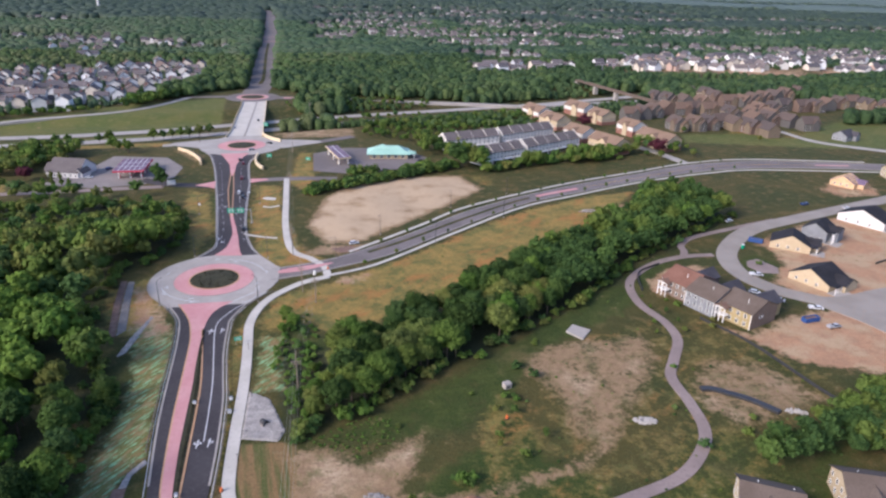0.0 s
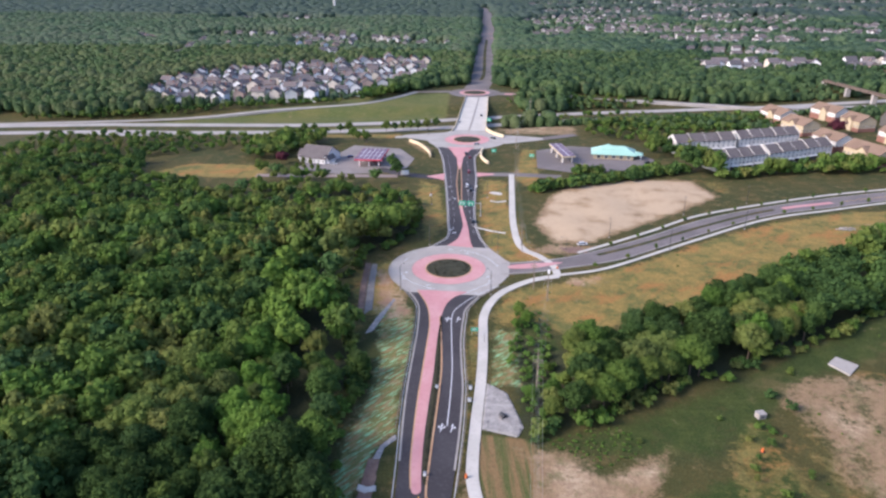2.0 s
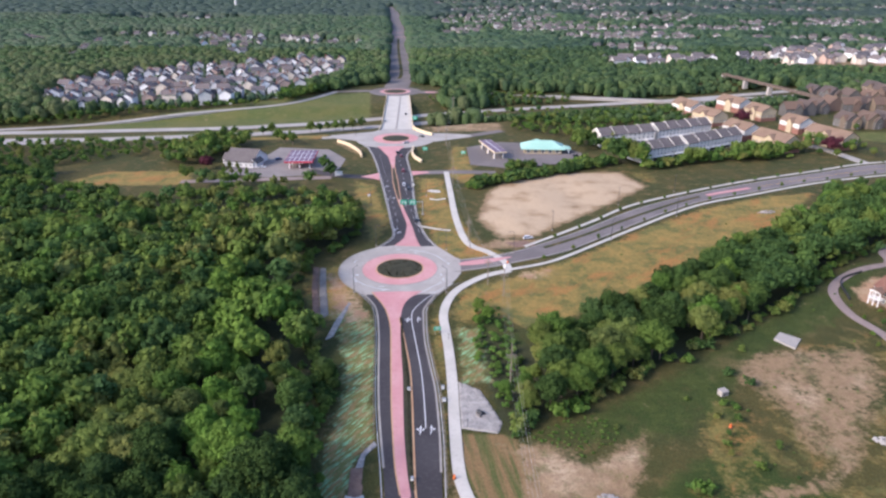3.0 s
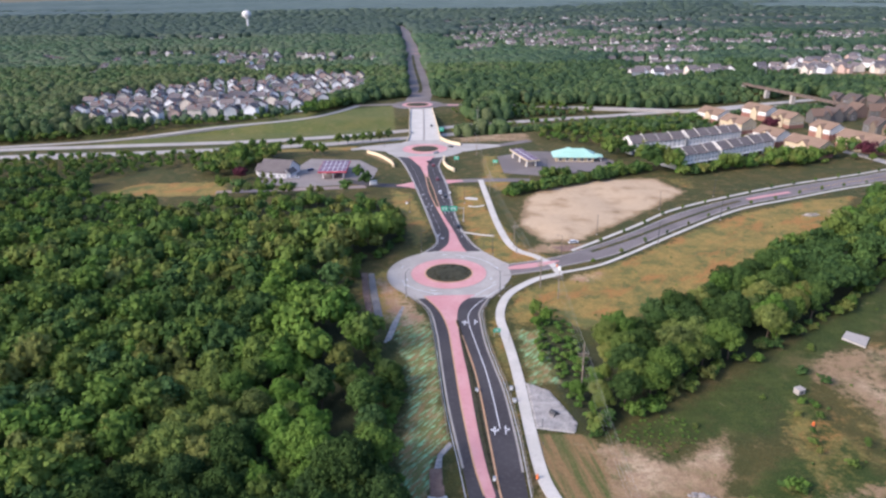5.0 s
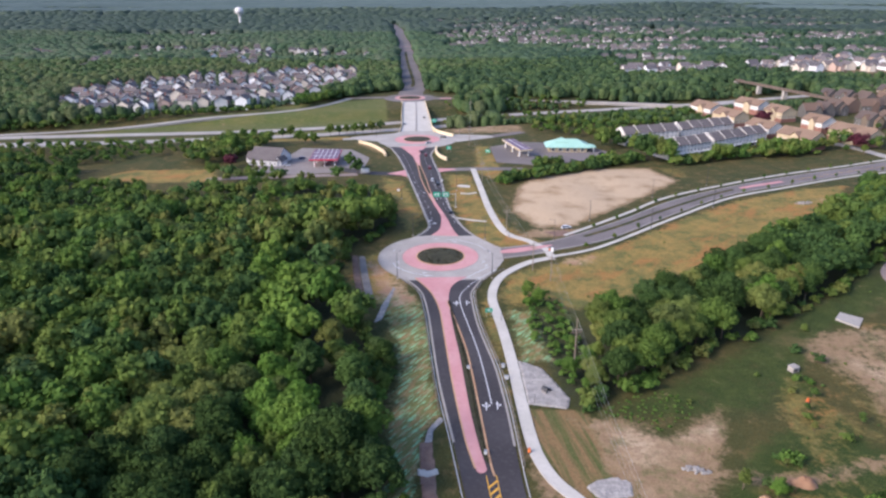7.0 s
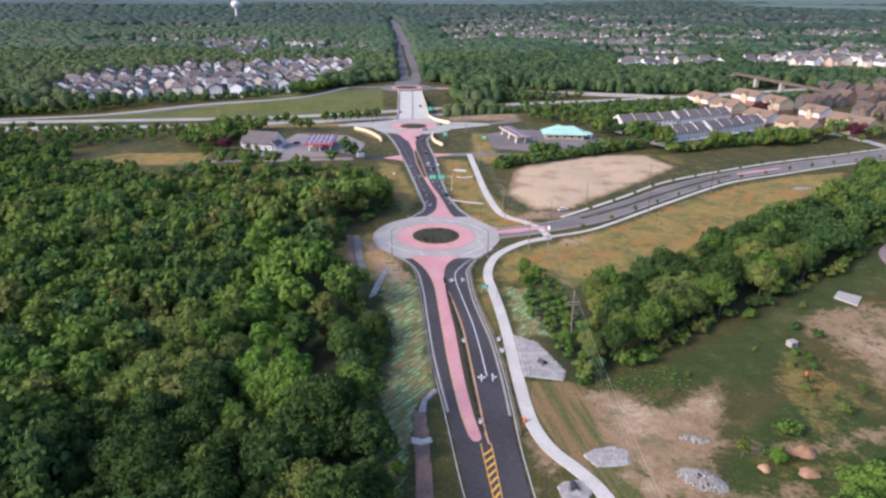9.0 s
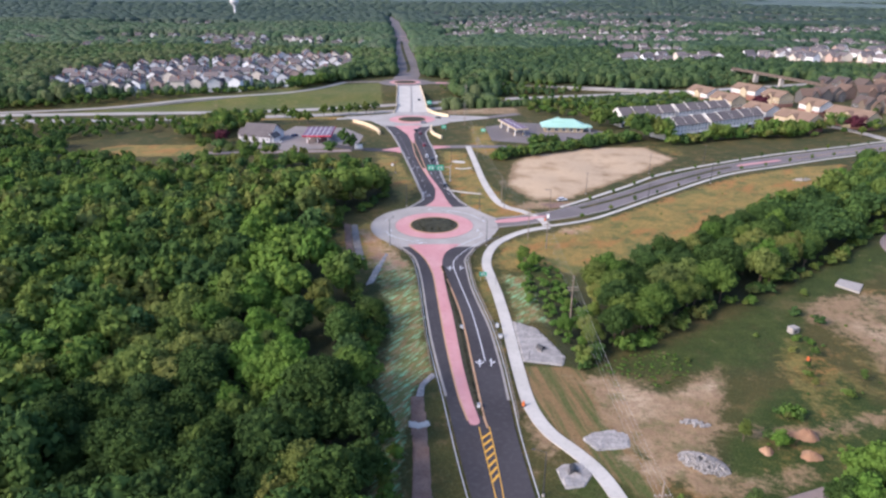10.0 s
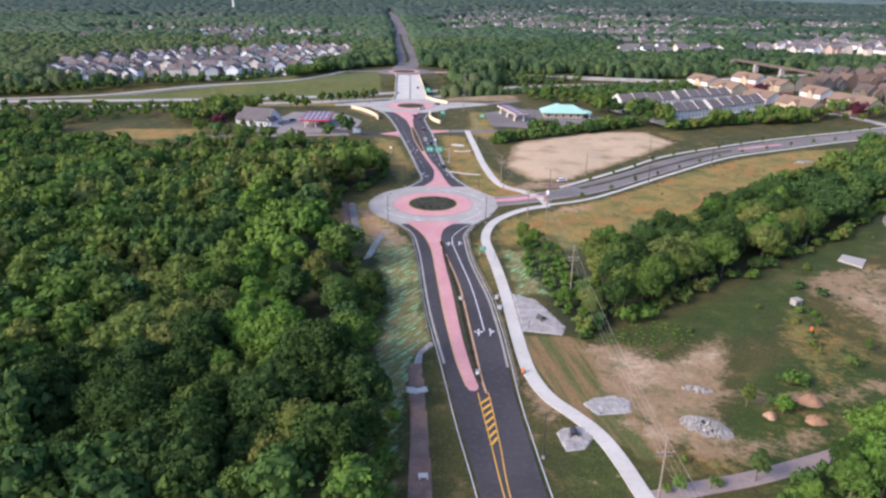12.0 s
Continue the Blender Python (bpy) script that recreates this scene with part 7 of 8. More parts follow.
def heap(x, y, rx, ry, h, mat, label):
    """A smooth uneven heap of earth."""
    r = np.random.RandomState(int(abs(x * 3)))
    n, m = 22, 7
    v = []
    for k in range(m):
        q = 1 - k / m
        for t in np.linspace(0, 6.283, n + 1)[:-1]:
            w = 1 + 0.12 * math.sin(3 * t + x) + r.uniform(-0.14, 0.14)
            v.append((x + rx * q * w * math.cos(t), y + ry * q * w * math.sin(t), -0.4 + (h + 0.4) * (1 - q**2) * (1 + r.uniform(-0.2, 0.2))))
    v.append((x, y, h))
    f = [(k * n + i, k * n + (i + 1) % n, (k + 1) * n + (i + 1) % n, (k + 1) * n + i) for k in range(m - 1) for i in range(n)]
    f += [((m - 1) * n + i, (m - 1) * n + (i + 1) % n, m * n) for i in range(n)]
    return tagged(new("earth_mound", mesh_from("earth_mound", v, f, mat, smooth=True)), label, "earth heap", "earth heaps")


M_EARTH = rough_mat("orange_earth", (0.30, 0.17, 0.10), (0.35, 0.22, 0.135), (0.21, 0.12, 0.07), big=0.3, fine=1.2, bump=0.6, dist=0.2)
for x, y, rx, ry, h in ((80.5, -140.3, 3.6, 2.2, 1.5), (78.2, -147, 2.4, 1.9, 1.0), (69.5, -145.5, 1.8, 1.5, 1.0), (95, -154, 2.6, 1.6, 1.0)):
    heap(x, y, rx, ry, h, M_EARTH, "heap of orange earth beside the dirt track")
for x, y, rx, ry, h in ((300, -70, 9, 5, 2.0), (268, -92, 8, 4, 1.4)):
    heap(x, y, rx, ry, h, M_EARTH, "spread heap of red-brown earth on the building site")

# ---- road furniture ----
def guardrail(pts, label, inner=1):
    line = curve_through(pts, 2.0)
    ob = thing("guardrail", label, "guardrail", "guardrails")
    for z in (0.55, 0.72):
        slab("rail_beam", offset(line, 0.05), offset(line, -0.05), z, M_RAIL, ob, depth=0.13)
    post = bpy.data.meshes.new("post")
    bm = boxes((-0.09, -0.12, -0.5, 0.09, 0.12, 0.72))
    bm.to_mesh(post)
    bm.free()
    post.materials.append(M_POLE)
    s = resampled(offset(line, 0.2 * inner), max(2, int(len(line) * 0.95)))
    for x, y in s:
        piece("post", post, ob, pose(x, y, 0))
    return ob


guardrail([(-15.6, -25), (-9.6, -35.5), (-7.1, -51.6), (-6.0, -63.7), (-4.9, -78.3), (-3.6, -94.1), (-2.0, -111)], "galvanised guardrail on wooden posts along the road edge", 1)
guardrail([(24.5, -15), (17.6, -23), (12.8, -33), (11.9, -43), (12.7, -60), (14.7, -76), (16.5, -88.4), (17.5, -103), (18, -118), (18.2, -134)], "galvanised guardrail on wooden posts along the road edge", -1)


def arrow_mesh(kind):
    """A painted lane arrow: a shaft with one or two hooked heads."""
    bm = bmesh.new()

    def poly(*pts):
        bm.faces.new([bm.verts.new((x, y, 0)) for x, y in pts])

    poly((-0.16, -2.2), (0.16, -2.2), (0.16, 0.4), (-0.16, 0.4))
    poly((-0.5, 0.4), (0.5, 0.4), (0, 1.9))
    if kind:
        poly((0.16, -0.9), (0.9, -0.2), (0.75, 0.1), (0.16, -0.45))
        poly((0.5, 0.25), (1.15, -0.45), (1.35, 0.55))
    if kind > 1:
        poly((-0.16, -0.9), (-0.9, -0.2), (-0.75, 0.1), (-0.16, -0.45))
        poly((-0.5, 0.25), (-1.15, -0.45), (-1.35, 0.55))
    bmesh.ops.recalc_face_normals(bm, faces=bm.faces)
    for f in bm.faces:
        if f.normal.z < 0:
            f.normal_flip()
    me = bpy.data.meshes.new("lane_arrow")
    bm.to_mesh(me)
    bm.free()
    me.materials.append(M_WHITE)
    return me


ARROWS = [arrow_mesh(k) for k in range(3)]
for x, y, a, k in ((10.9, -108.8, -3, 2), (13.9, -108.6, -3, 1), (4.7, -45.2, -6, 2), (8.4, -44.8, -4, 1)):
    piece("lane_arrow", ARROWS[k], road_s, pose(x, y, 0.014, 0, 0, a) @ Matrix.Diagonal((0.85, 1.0, 1, 1)))
for x, y, a, k in ((-12, 94, 170, 0), (-9, 96, 170, 1), (-5.2, 47, 150, 1), (-3.4, 43, 150, 2), (-3.2, 111, 8, 1), (-0.3, 111, 8, 0), (-15, 118, 170, 0), (-2.0, 84, 12, 0)):
    piece("lane_arrow", ARROWS[k], road_n, pose(x, y, 0.014, 0, 0, a) @ Matrix.Diagonal((0.8, 0.9, 1, 1)))
for a in (15, 95, 160, 215, 255, 330):
    x, y = RB1[0] + 21.3 * math.cos(radians(a)), RB1[1] + 21.3 * math.sin(radians(a))
    piece("lane_arrow", ARROWS[(a // 5) % 2], rb1, pose(x, y, 0.045, 0, 0, a) @ Matrix.Diagonal((0.7, 0.7, 1, 1)))
for a in (70, 200, 250, 340):
    x, y = RB1[0] + 18.6 * math.cos(radians(a)), RB1[1] + 18.6 * math.sin(radians(a))
    piece("lane_arrow", ARROWS[1], rb1, pose(x, y, 0.045, 0, 0, a) @ Matrix.Diagonal((0.7, 0.7, 1, 1)))
for k, y in enumerate((-23.2, 25.0)):
    for j in range(7):
        piece("yield_triangle", ARROWS[0], rb1, pose(9.5 + j * 0.9 if k == 0 else -3.5 - j * 0.9, y + (0.5 if k == 0 else -0.5), 0.046, 0, 0, 200 * k) @ Matrix.Diagonal((0.4, 0.22, 1, 1)))


def street_lamp(x, y, turn, h=10.5, arm=2.2, base=None):
    ob = thing("street_lamp", "slim dark metal street lamp beside the road", "street lamp", "street lamps", at=pose(x, y, float(ground_z(x, y)) if base is None else base, 0, 0, turn))
    bm = cone(bmesh.new(), (0, 0, -0.3), (0, 0, h), 0.16, 0.08, 8)
    part("pole", bm, M_DARKMETAL, ob)
    part("base", boxes((-0.3, -0.3, -0.2, 0.3, 0.3, 0.5), bevel=0.05), M_CURB, ob)
    part("arm", cone(bmesh.new(), (0, 0, h - 0.1), (arm, 0, h + 0.25), 0.06, 0.045, 6), M_DARKMETAL, ob)
    part("lamp_head", boxes((arm - 0.2, -0.18, h + 0.18, arm + 0.6, 0.18, h + 0.34), bevel=0.04), M_DARKMETAL, ob)
    return ob


for x, y, a in ((-17.6, -22.5, 60), (19.2, -22.8, 130), (19.4, 21, 220), (30.5, 23.5, 250), (-13, 26, -40), (50, 17.5, 200), (19.9, -158.3, 170), (-21, 85, -10), (9, 100, 170), (-48, 250, -20), (16, 262, 200), (64, 160, 200), (72, 46, 250), (114, 84, 250), (152, 107, 250), (98, 33, 60), (140, 66, 60)):
    street_lamp(x, y, a)
for x, y in ((48.6, -167), (33.1, -148), (22.6, -118), (19.4, -60), (16, 30), (23.3, -88), (24, -108)):
    ob = thing("bollard_light", "short dark path light beside the footway", "path light", "path lights", at=pose(x, y, 0.0))
    part("post", cone(bmesh.new(), (0, 0, -0.3), (0, 0, 2.6), 0.07, 0.06, 8), M_DARKMETAL, ob)
    part("lamp_head", boxes((-0.25, -0.12, 2.6, 0.25, 0.12, 2.75), bevel=0.03), M_DARKMETAL, ob)

CABLE_ENDS = []
M_CABLE = rough_mat("weathered_aluminium_cable", (0.36, 0.35, 0.33), (0.42, 0.41, 0.39), big=0.5, fine=3, rough=0.5, bump=0.05)


def utility_pole(x, y, h, turn, arm_at=0.8, label="weathered wooden utility pole with a crossarm"):
    ob = thing("utility_pole", label, "utility pole", "utility poles", at=pose(x, y, float(ground_z(x, y)), 0, 0, turn))
    part("pole", cone(bmesh.new(), (0, 0, -0.8), (0, 0, h), 0.22, 0.14, 10), M_POLE, ob)
    part("crossarm", boxes((-1.5, -0.1, h * arm_at, 1.5, 0.1, h * arm_at + 0.22), (-1.5, 0.12, h * arm_at - 0.9, 1.5, 0.3, h * arm_at - 0.7)), M_POLE, ob)
    for u in (-1.35, -0.5, 0.5, 1.35):
        part("insulator", cone(bmesh.new(), (u, 0, h * arm_at + 0.2), (u, 0, h * arm_at + 0.5), 0.08, 0.05, 6), M_STEEL, ob)
    q = Matrix.Rotation(radians(turn), 3, "Z")
    CABLE_ENDS.append([Vector((x, y, float(ground_z(x, y)) + h * arm_at + 0.5)) + q @ Vector((u, 0, 0)) for u in (-1.35, -0.5, 0.5, 1.35)] + [Vector((x, y, float(ground_z(x, y)) + h))])
    return ob


for x, y, h, a in ((43, -260, 17, 4), (37.2, -172, 15, 4), (37.4, -93, 19, 0), (41.5, -26, 12, -3), (36, -15.5, 13, -20), (30, 30, 13, 5), (24.5, 120, 13, 4), (21.5, 216, 15, 3), (30, 372, 15, 0)):
    utility_pole(x, y, h, a)
cap = thing("transformer", "white pole-top box on a utility pole", "transformer", at=pose(41.5, -26, 12))
part("box", boxes((-0.45, -0.45, 0.02, 0.45, 0.45, 1.5), bevel=0.1), M_TRIM, cap)
for a, b in zip(CABLE_ENDS[:-1], CABLE_ENDS[1:]):
    for k, (p, q) in enumerate(zip(a, b)):
        cu = bpy.data.curves.new("power_cable", "CURVE")
        cu.dimensions, cu.bevel_depth, cu.bevel_resolution = "3D", 0.013, 0
        sp_ = cu.splines.new("POLY")
        sp_.points.add(12)
        sag = (q - p).length * 0.02
        for i in range(13):
            u = i / 12
            w = p.lerp(q, u)
            sp_.points[i].co = (w.x, w.y, w.z - 4 * sag * u * (1 - u), 1)
        cu.materials.append(M_CABLE)
        tagged(new("power_cable", cu), "sagging overhead power cable between poles", "cable", "power cables")


def road_sign(x, y, turn, w, h, z, label):
    ob = thing("road_sign", label, "sign", "green road signs", at=pose(x, y, 0, 0, 0, turn))
    part("panel", boxes((-w / 2, -0.04, z, w / 2, 0.0, z + h), bevel=0.01), M_SIGN, ob)
    for e in (z + 0.08, z + h - 0.14):
        part("border", boxes((-w / 2 + 0.08, -0.046, e, w / 2 - 0.08, -0.041, e + 0.06)), M_WHITE, ob)
    part("legend_bar", boxes((-w * 0.3, -0.048, z + h * 0.35, w * 0.3, -0.042, z + h * 0.48), (-w * 0.3, -0.048, z + h * 0.58, w * 0.2, -0.042, z + h * 0.7)), M_WHITE, ob, "unreadable white lettering")
    for u in (-w * 0.32, w * 0.32):
        part("post", boxes((u - 0.06, 0.0, -0.4, u + 0.06, 0.1, z + h)), M_STEEL, ob)
    return ob


road_sign(15.5, -55.6, 8, 2.6, 1.6, 1.4, "green guide sign on two posts beside the road")
road_sign(-4, 300, 0, 3.6, 3.0, 1.6, "green guide sign on two posts beside the road")
road_sign(6.5, 198, 0, 3.4, 2.4, 1.4, "green guide sign on two posts beside the road")
road_sign(33, 190, -10, 3.2, 2.0, 1.0, "green guide sign on two posts beside the road")
mast = thing("sign_gantry", "mast arm carrying two green lane signs over the road", "sign gantry", at=pose(7.6, 69, 0))
part("pole", cone(bmesh.new(), (0, 0, -0.3), (0, 0, 7.6), 0.26, 0.16, 10), M_STEEL, mast)
part("arm", cone(bmesh.new(), (0, 0, 7.0), (-11.5, -0.2, 7.2), 0.14, 0.08, 8), M_STEEL, mast)
part("footing", boxes((-0.6, -0.6, -0.3, 0.6, 0.6, 0.35), bevel=0.06), M_CURB, mast)
for x in (-9.7, -5.2):
    s = part("sign_panel", boxes((x - 1.8, -0.38, 5.6, x + 1.8, -0.3, 8.2), bevel=0.02), M_SIGN, mast, "green lane sign")
    part("legend", boxes((x - 1.1, -0.40, 6.0, x - 0.5, -0.385, 7.6), (x + 0.5, -0.40, 6.0, x + 1.1, -0.385, 7.6), (x - 1.1, -0.40, 7.2, x + 1.1, -0.385, 7.5)), M_WHITE, s)
for x, y, w in ((6.9, -90, 0.9), (17.3, -89, 0.9), (17.6, -95.5, 1.2), (9.3, -129, 0.7), (1, 120, 0.9), (-23.5, 100, 1.2)):
    ob = thing("utility_box", "small white utility box beside the kerb", "utility box", "utility boxes", at=pose(x, y, 0.1))
    part("cabinet", boxes((-w / 2, -0.35, -0.2, w / 2, 0.35, 0.9), bevel=0.06), M_TRIM, ob)
    part("lid", boxes((-w / 2 - 0.05, -0.4, 0.9, w / 2 + 0.05, 0.4, 1.0)), M_STEEL, ob)
for p, label in (([(-47, 139), (-45, 141)], "white wall sign at a filling station entrance"),):
    ob = thing("wall_sign", label, "sign", at=pose(-46, 139.5, 0, 0, 0, 10))
    part("base", boxes((-2.6, -0.5, -0.3, 2.6, 0.5, 0.6)), M_CURB, ob)
    part("panel", boxes((-2.3, -0.35, 0.6, 2.3, 0.35, 3.0), bevel=0.05), M_TRIM, ob)

# drain box, barrel, markers and site clutter
ob = thing("drain_box", "pale concrete drain box with a dark grated opening", "drain box", at=on_ground(102, -92.4, 20))
part("box", boxes((-1.2, -1.0, -0.4, 1.2, -0.8, 1.5), (-1.2, 0.8, -0.4, 1.2, 1.0, 1.5), (-1.2, -0.8, -0.4, -1.0, 0.8, 1.5), (1.0, -0.8, -0.4, 1.2, 0.8, 1.5)), M_CURB, ob)
part("lid", boxes((-1.3, -1.1, 1.5, 1.3, 1.1, 1.68), bevel=0.03), M_CURB, ob)
part("grate", boxes((-0.6, -1.03, 0.3, 0.6, -1.0, 0.9)), M_DARKMETAL, ob)
ob = thing("drain_box", "small white concrete drain box in a gravel ditch", "drain box", at=on_ground(-2.8, -163.7, 5))
part("box", boxes((-0.9, -0.6, -0.3, 0.9, 0.6, 0.7), bevel=0.04), M_PATH, ob)
# dark plate on the solid box, painting the shade of its mouth
part("opening", boxes((-0.5, -0.62, 0.2, 0.5, -0.6, 0.5)), M_DARKMETAL, ob)
M_ORANGE = rough_mat("orange_plastic", (0.62, 0.14, 0.03), (0.68, 0.18, 0.04), big=0.5, fine=3, rough=0.5, bump=0.05)
for x, y in ((98, -108.3), (19.9, -128.4), (46.2, 5.8)):
    ob = thing("safety_drum", "orange safety drum with pale bands", "safety drum", "safety drums", at=pose(x, y, 0.05))
    part("drum", cone(bmesh.new(), (0, 0, 0), (0, 0, 1.1), 0.42, 0.3, 12), M_ORANGE, ob)
    part("foot", cone(bmesh.new(), (0, 0, -0.1), (0, 0, 0.08), 0.6, 0.58, 12), M_DARKMETAL, ob)
ribbon("drain_sock", [(163.4, -101.3), (167, -101.8), (171.1, -104.8), (176.2, -109.1), (181.1, -116.1)], 2.2, 0.75, M_DARKMETAL, label="black filter sock across a drain swale", category="filter sock", depth=0.8)
for pts in ([(188, -56), (196.7, -76.7), (202, -106), (204.6, -115.5)], [(176, -30), (182, -13), (196, -4)], [(300, -14), (330, -2), (350, 14)]):
    ribbon("silt_fence", pts, 0.25, 0.95, M_DARKMETAL, label="low black silt fence at the edge of bare ground", category="silt fence", depth=1.0, group="silt fences")
M_BLUE = rough_mat("blue_steel", (0.02, 0.06, 0.20), (0.025, 0.075, 0.24), big=0.5, fine=2, rough=0.5, bump=0.1)
M_GREENP = rough_mat("green_plastic", (0.0, 0.26, 0.14), (0.0, 0.30, 0.17), big=0.5, fine=2, rough=0.5, bump=0.1)
for x, y, a in ((259, 18.5, -42), (230.5, -62.5, 8)):
    ob = thing("dumpster", "open blue steel skip on the building site", "skip", "skips", at=on_ground(x, y, a))
    part("body", boxes((-3.4, -1.2, 0.1, 3.4, -1.05, 1.9), (-3.4, 1.05, 0.1, 3.4, 1.2, 1.9), (-3.4, -1.05, 0.1, -3.25, 1.05, 1.9), (3.25, -1.05, 0.1, 3.4, 1.05, 1.9), (-3.25, -1.05, 0.1, 3.25, 1.05, 0.25)), M_BLUE, ob)
    for k in range(6):
        part("rib", boxes((-3.2 + k * 1.25, -1.3, 0.1, -3.05 + k * 1.25, -1.2, 1.9)), M_BLUE, ob)
    part("rubble", boxes((-3.1, -1.0, 0.25, 3.1, 1.0, 1.4)), M_BROWN, ob, "brown building rubble")
for x, y in ((247, 10.5), (307, -45), (300, -30)):
    ob = thing("portable_toilet", "green portable toilet cabin", "portable toilet", "portable toilets", at=on_ground(x, y, 20))
    part("cabin", boxes((-0.55, -0.55, 0, 0.55, 0.55, 2.1), bevel=0.06), M_GREENP, ob)
    part("roof", boxes((-0.6, -0.6, 2.1, 0.6, 0.6, 2.3), bevel=0.08), M_TRIM, ob)
    part("door", boxes((-0.4, -0.6, 0.1, 0.4, -0.55, 1.95)), M_GREENP, ob)

# ---- vehicles ----
M_RUBBER = rough_mat("tyre_rubber", (0.02, 0.02, 0.02), (0.025, 0.025, 0.025), big=1, fine=4)


def paint(name, c):
    m, n, l, b = node_mat(name, 0.28, 0.1)
    g = noise_at(n, l, 2.0, 3)
    l.new(mixer(n, l, c, tuple(v * 0.8 for v in c), g), b.inputs["Base Color"])
    return m


PAINTS = {"white": paint("white_car_paint", (0.72, 0.73, 0.74)), "black": paint("black_car_paint", (0.02, 0.02, 0.024)), "red": paint("red_car_paint", (0.22, 0.02, 0.03)), "silver": paint("silver_car_paint", (0.42, 0.43, 0.45)), "blue": paint("blue_car_paint", (0.03, 0.06, 0.18))}


def vehicle(x, y, turn, colour, kind="car", z=0.0):
    where = "pickup truck" if kind == "pickup" else "car"
    ob = thing("pickup_truck" if kind == "pickup" else "car", f"{colour} {where} standing on the pavement", where, "vehicles", at=pose(x, y, z, 0, 0, turn))
    L, W = (5.6, 1.95) if kind == "pickup" else (4.6, 1.82)
    bm = boxes((-L / 2, -W / 2, 0.32, L / 2, W / 2, 0.92), bevel=0.14)
    part("body", bm, PAINTS[colour], ob)
    a, b = (-0.2, 1.7) if kind == "pickup" else (-1.75, 0.95)
    bm = bmesh.new()
    low = [bm.verts.new(p) for p in ((a - 0.35, -W / 2 + 0.1, 0.9), (b + 0.6, -W / 2 + 0.1, 0.9), (b + 0.6, W / 2 - 0.1, 0.9), (a - 0.35, W / 2 - 0.1, 0.9))]
    top = [bm.verts.new(p) for p in ((a + 0.15, -W / 2 + 0.25, 1.45), (b - 0.1, -W / 2 + 0.25, 1.45), (b - 0.1, W / 2 - 0.25, 1.45), (a + 0.15, W / 2 - 0.25, 1.45))]
    for i in range(4):
        bm.faces.new((low[i], low[(i + 1) % 4], top[(i + 1) % 4], top[i]))
    bm.faces.new(top)
    part("glasshouse", bm, M_GLASS, ob, "dark window glass")
    part("roof", boxes((a + 0.1, -W / 2 + 0.22, 1.43, b - 0.05, W / 2 - 0.22, 1.52), bevel=0.04), PAINTS[colour], ob)
    if kind == "pickup":
        part("load_bed", boxes((-2.7, -W / 2, 0.9, -0.6, -W / 2 + 0.12, 1.25), (-2.7, W / 2 - 0.12, 0.9, -0.6, W / 2, 1.25), (-2.75, -W / 2, 0.9, -2.63, W / 2, 1.25)), PAINTS[colour], ob)
    for u in (-L * 0.31, L * 0.31):
        for v in (-W / 2 + 0.08, W / 2 - 0.08):
            part("wheel", cone(bmesh.new(), (u, v - 0.11, 0.34), (u, v + 0.11, 0.34), 0.34, 0.34, 14), M_RUBBER, ob)
    for v in (-0.6, 0.6):
        part("headlight", boxes((L / 2 - 0.02, v - 0.18, 0.62, L / 2 + 0.02, v + 0.18, 0.76)), M_TRIM, ob)
    return ob


for spec in ((58.5, 34.5, 15, "white"), (4.6, 59, 100, "black"), (-9.5, 186, 100, "red"), (-6.5, 150, 98, "red"), (-1.6, 112, 96, "black"), (-4.6, 120, 96, "white"), (-13, 196, 102, "black"), (-29, 300, 275, "silver"), (-13, 330, 92, "black"), (3, 244, 140, "black"), (-8, 224, 200, "silver"),
             (239.5, -53.5, -20, "white", "pickup"), (234.5, -20.3, -15, "white", "pickup"), (223, -37, -40, "white"), (229, -45, -40, "silver"), (236, -68.5, 8, "silver", "pickup"), (325, 72, 15, "blue", "pickup"), (345, 62, 100, "white"), (262, 48, 18, "white"), (-98, 158, 10, "white"), (-92, 178, 40, "blue"), (110, 186, 30, "black"), (-58, 172, 70, "black")):
    vehicle(*spec, z=0.05)

# ---- hedges, single trees and shrubs ----
def row_points(pts, n, spread, seed):
    return resampled(np.array(pts, float), n) + np.random.RandomState(seed).normal(size=(n, 2)) * spread


hedge = np.concatenate([row_points([(34, 117), (54, 126), (72, 136), (92, 147), (114, 160), (132, 168)], 150, 2.0, 1), row_points([(152, 156), (200, 176), (250, 184)], 60, 2.0, 2), row_points([(62, 152), (76, 156)], 16, 1.5, 9)])
woods("hedgerow", hedge, BUSH, "dense dark green hedgerow behind the dirt plot", 71, (1.4, 2.7), category="hedge")


def clump(poly, spacing, seed, label, size=(0.55, 0.9), models=None, name="tree_clump", stand=None, mat=None):
    pts = scatter(poly, spacing, seed)
    if len(pts):
        woods(name, pts, models or LITE, label, seed, size, category="trees", stand=stand, mat=mat)


clump([(-345, 168), (-345, 212), (-250, 226), (-160, 226), (-150, 205), (-210, 176), (-215, 160)], 7.0, 61, "scrubby trees between the meadow and the highway", (0.3, 0.52))
clump([(-150, 186), (-122, 192), (-122, 214), (-160, 216)], 7.5, 62, "trees behind the church", (0.6, 0.9))
clump([(-136, 118), (-100, 112), (-60, 112), (-60, 118), (-100, 122), (-136, 128)], 7.0, 63, "trees along the service road", (0.5, 0.8))
clump([(112, 196), (134, 206), (134, 214), (176, 232), (176, 240), (130, 222), (124, 240), (112, 225)], 7.5, 64, "trees between shop and townhouses", (0.65, 1.0))
clump([(128, 160), (150, 158), (152, 172), (140, 182), (126, 174)], 6.0, 65, "tall trees beside the townhouses", (0.85, 1.2), MID)
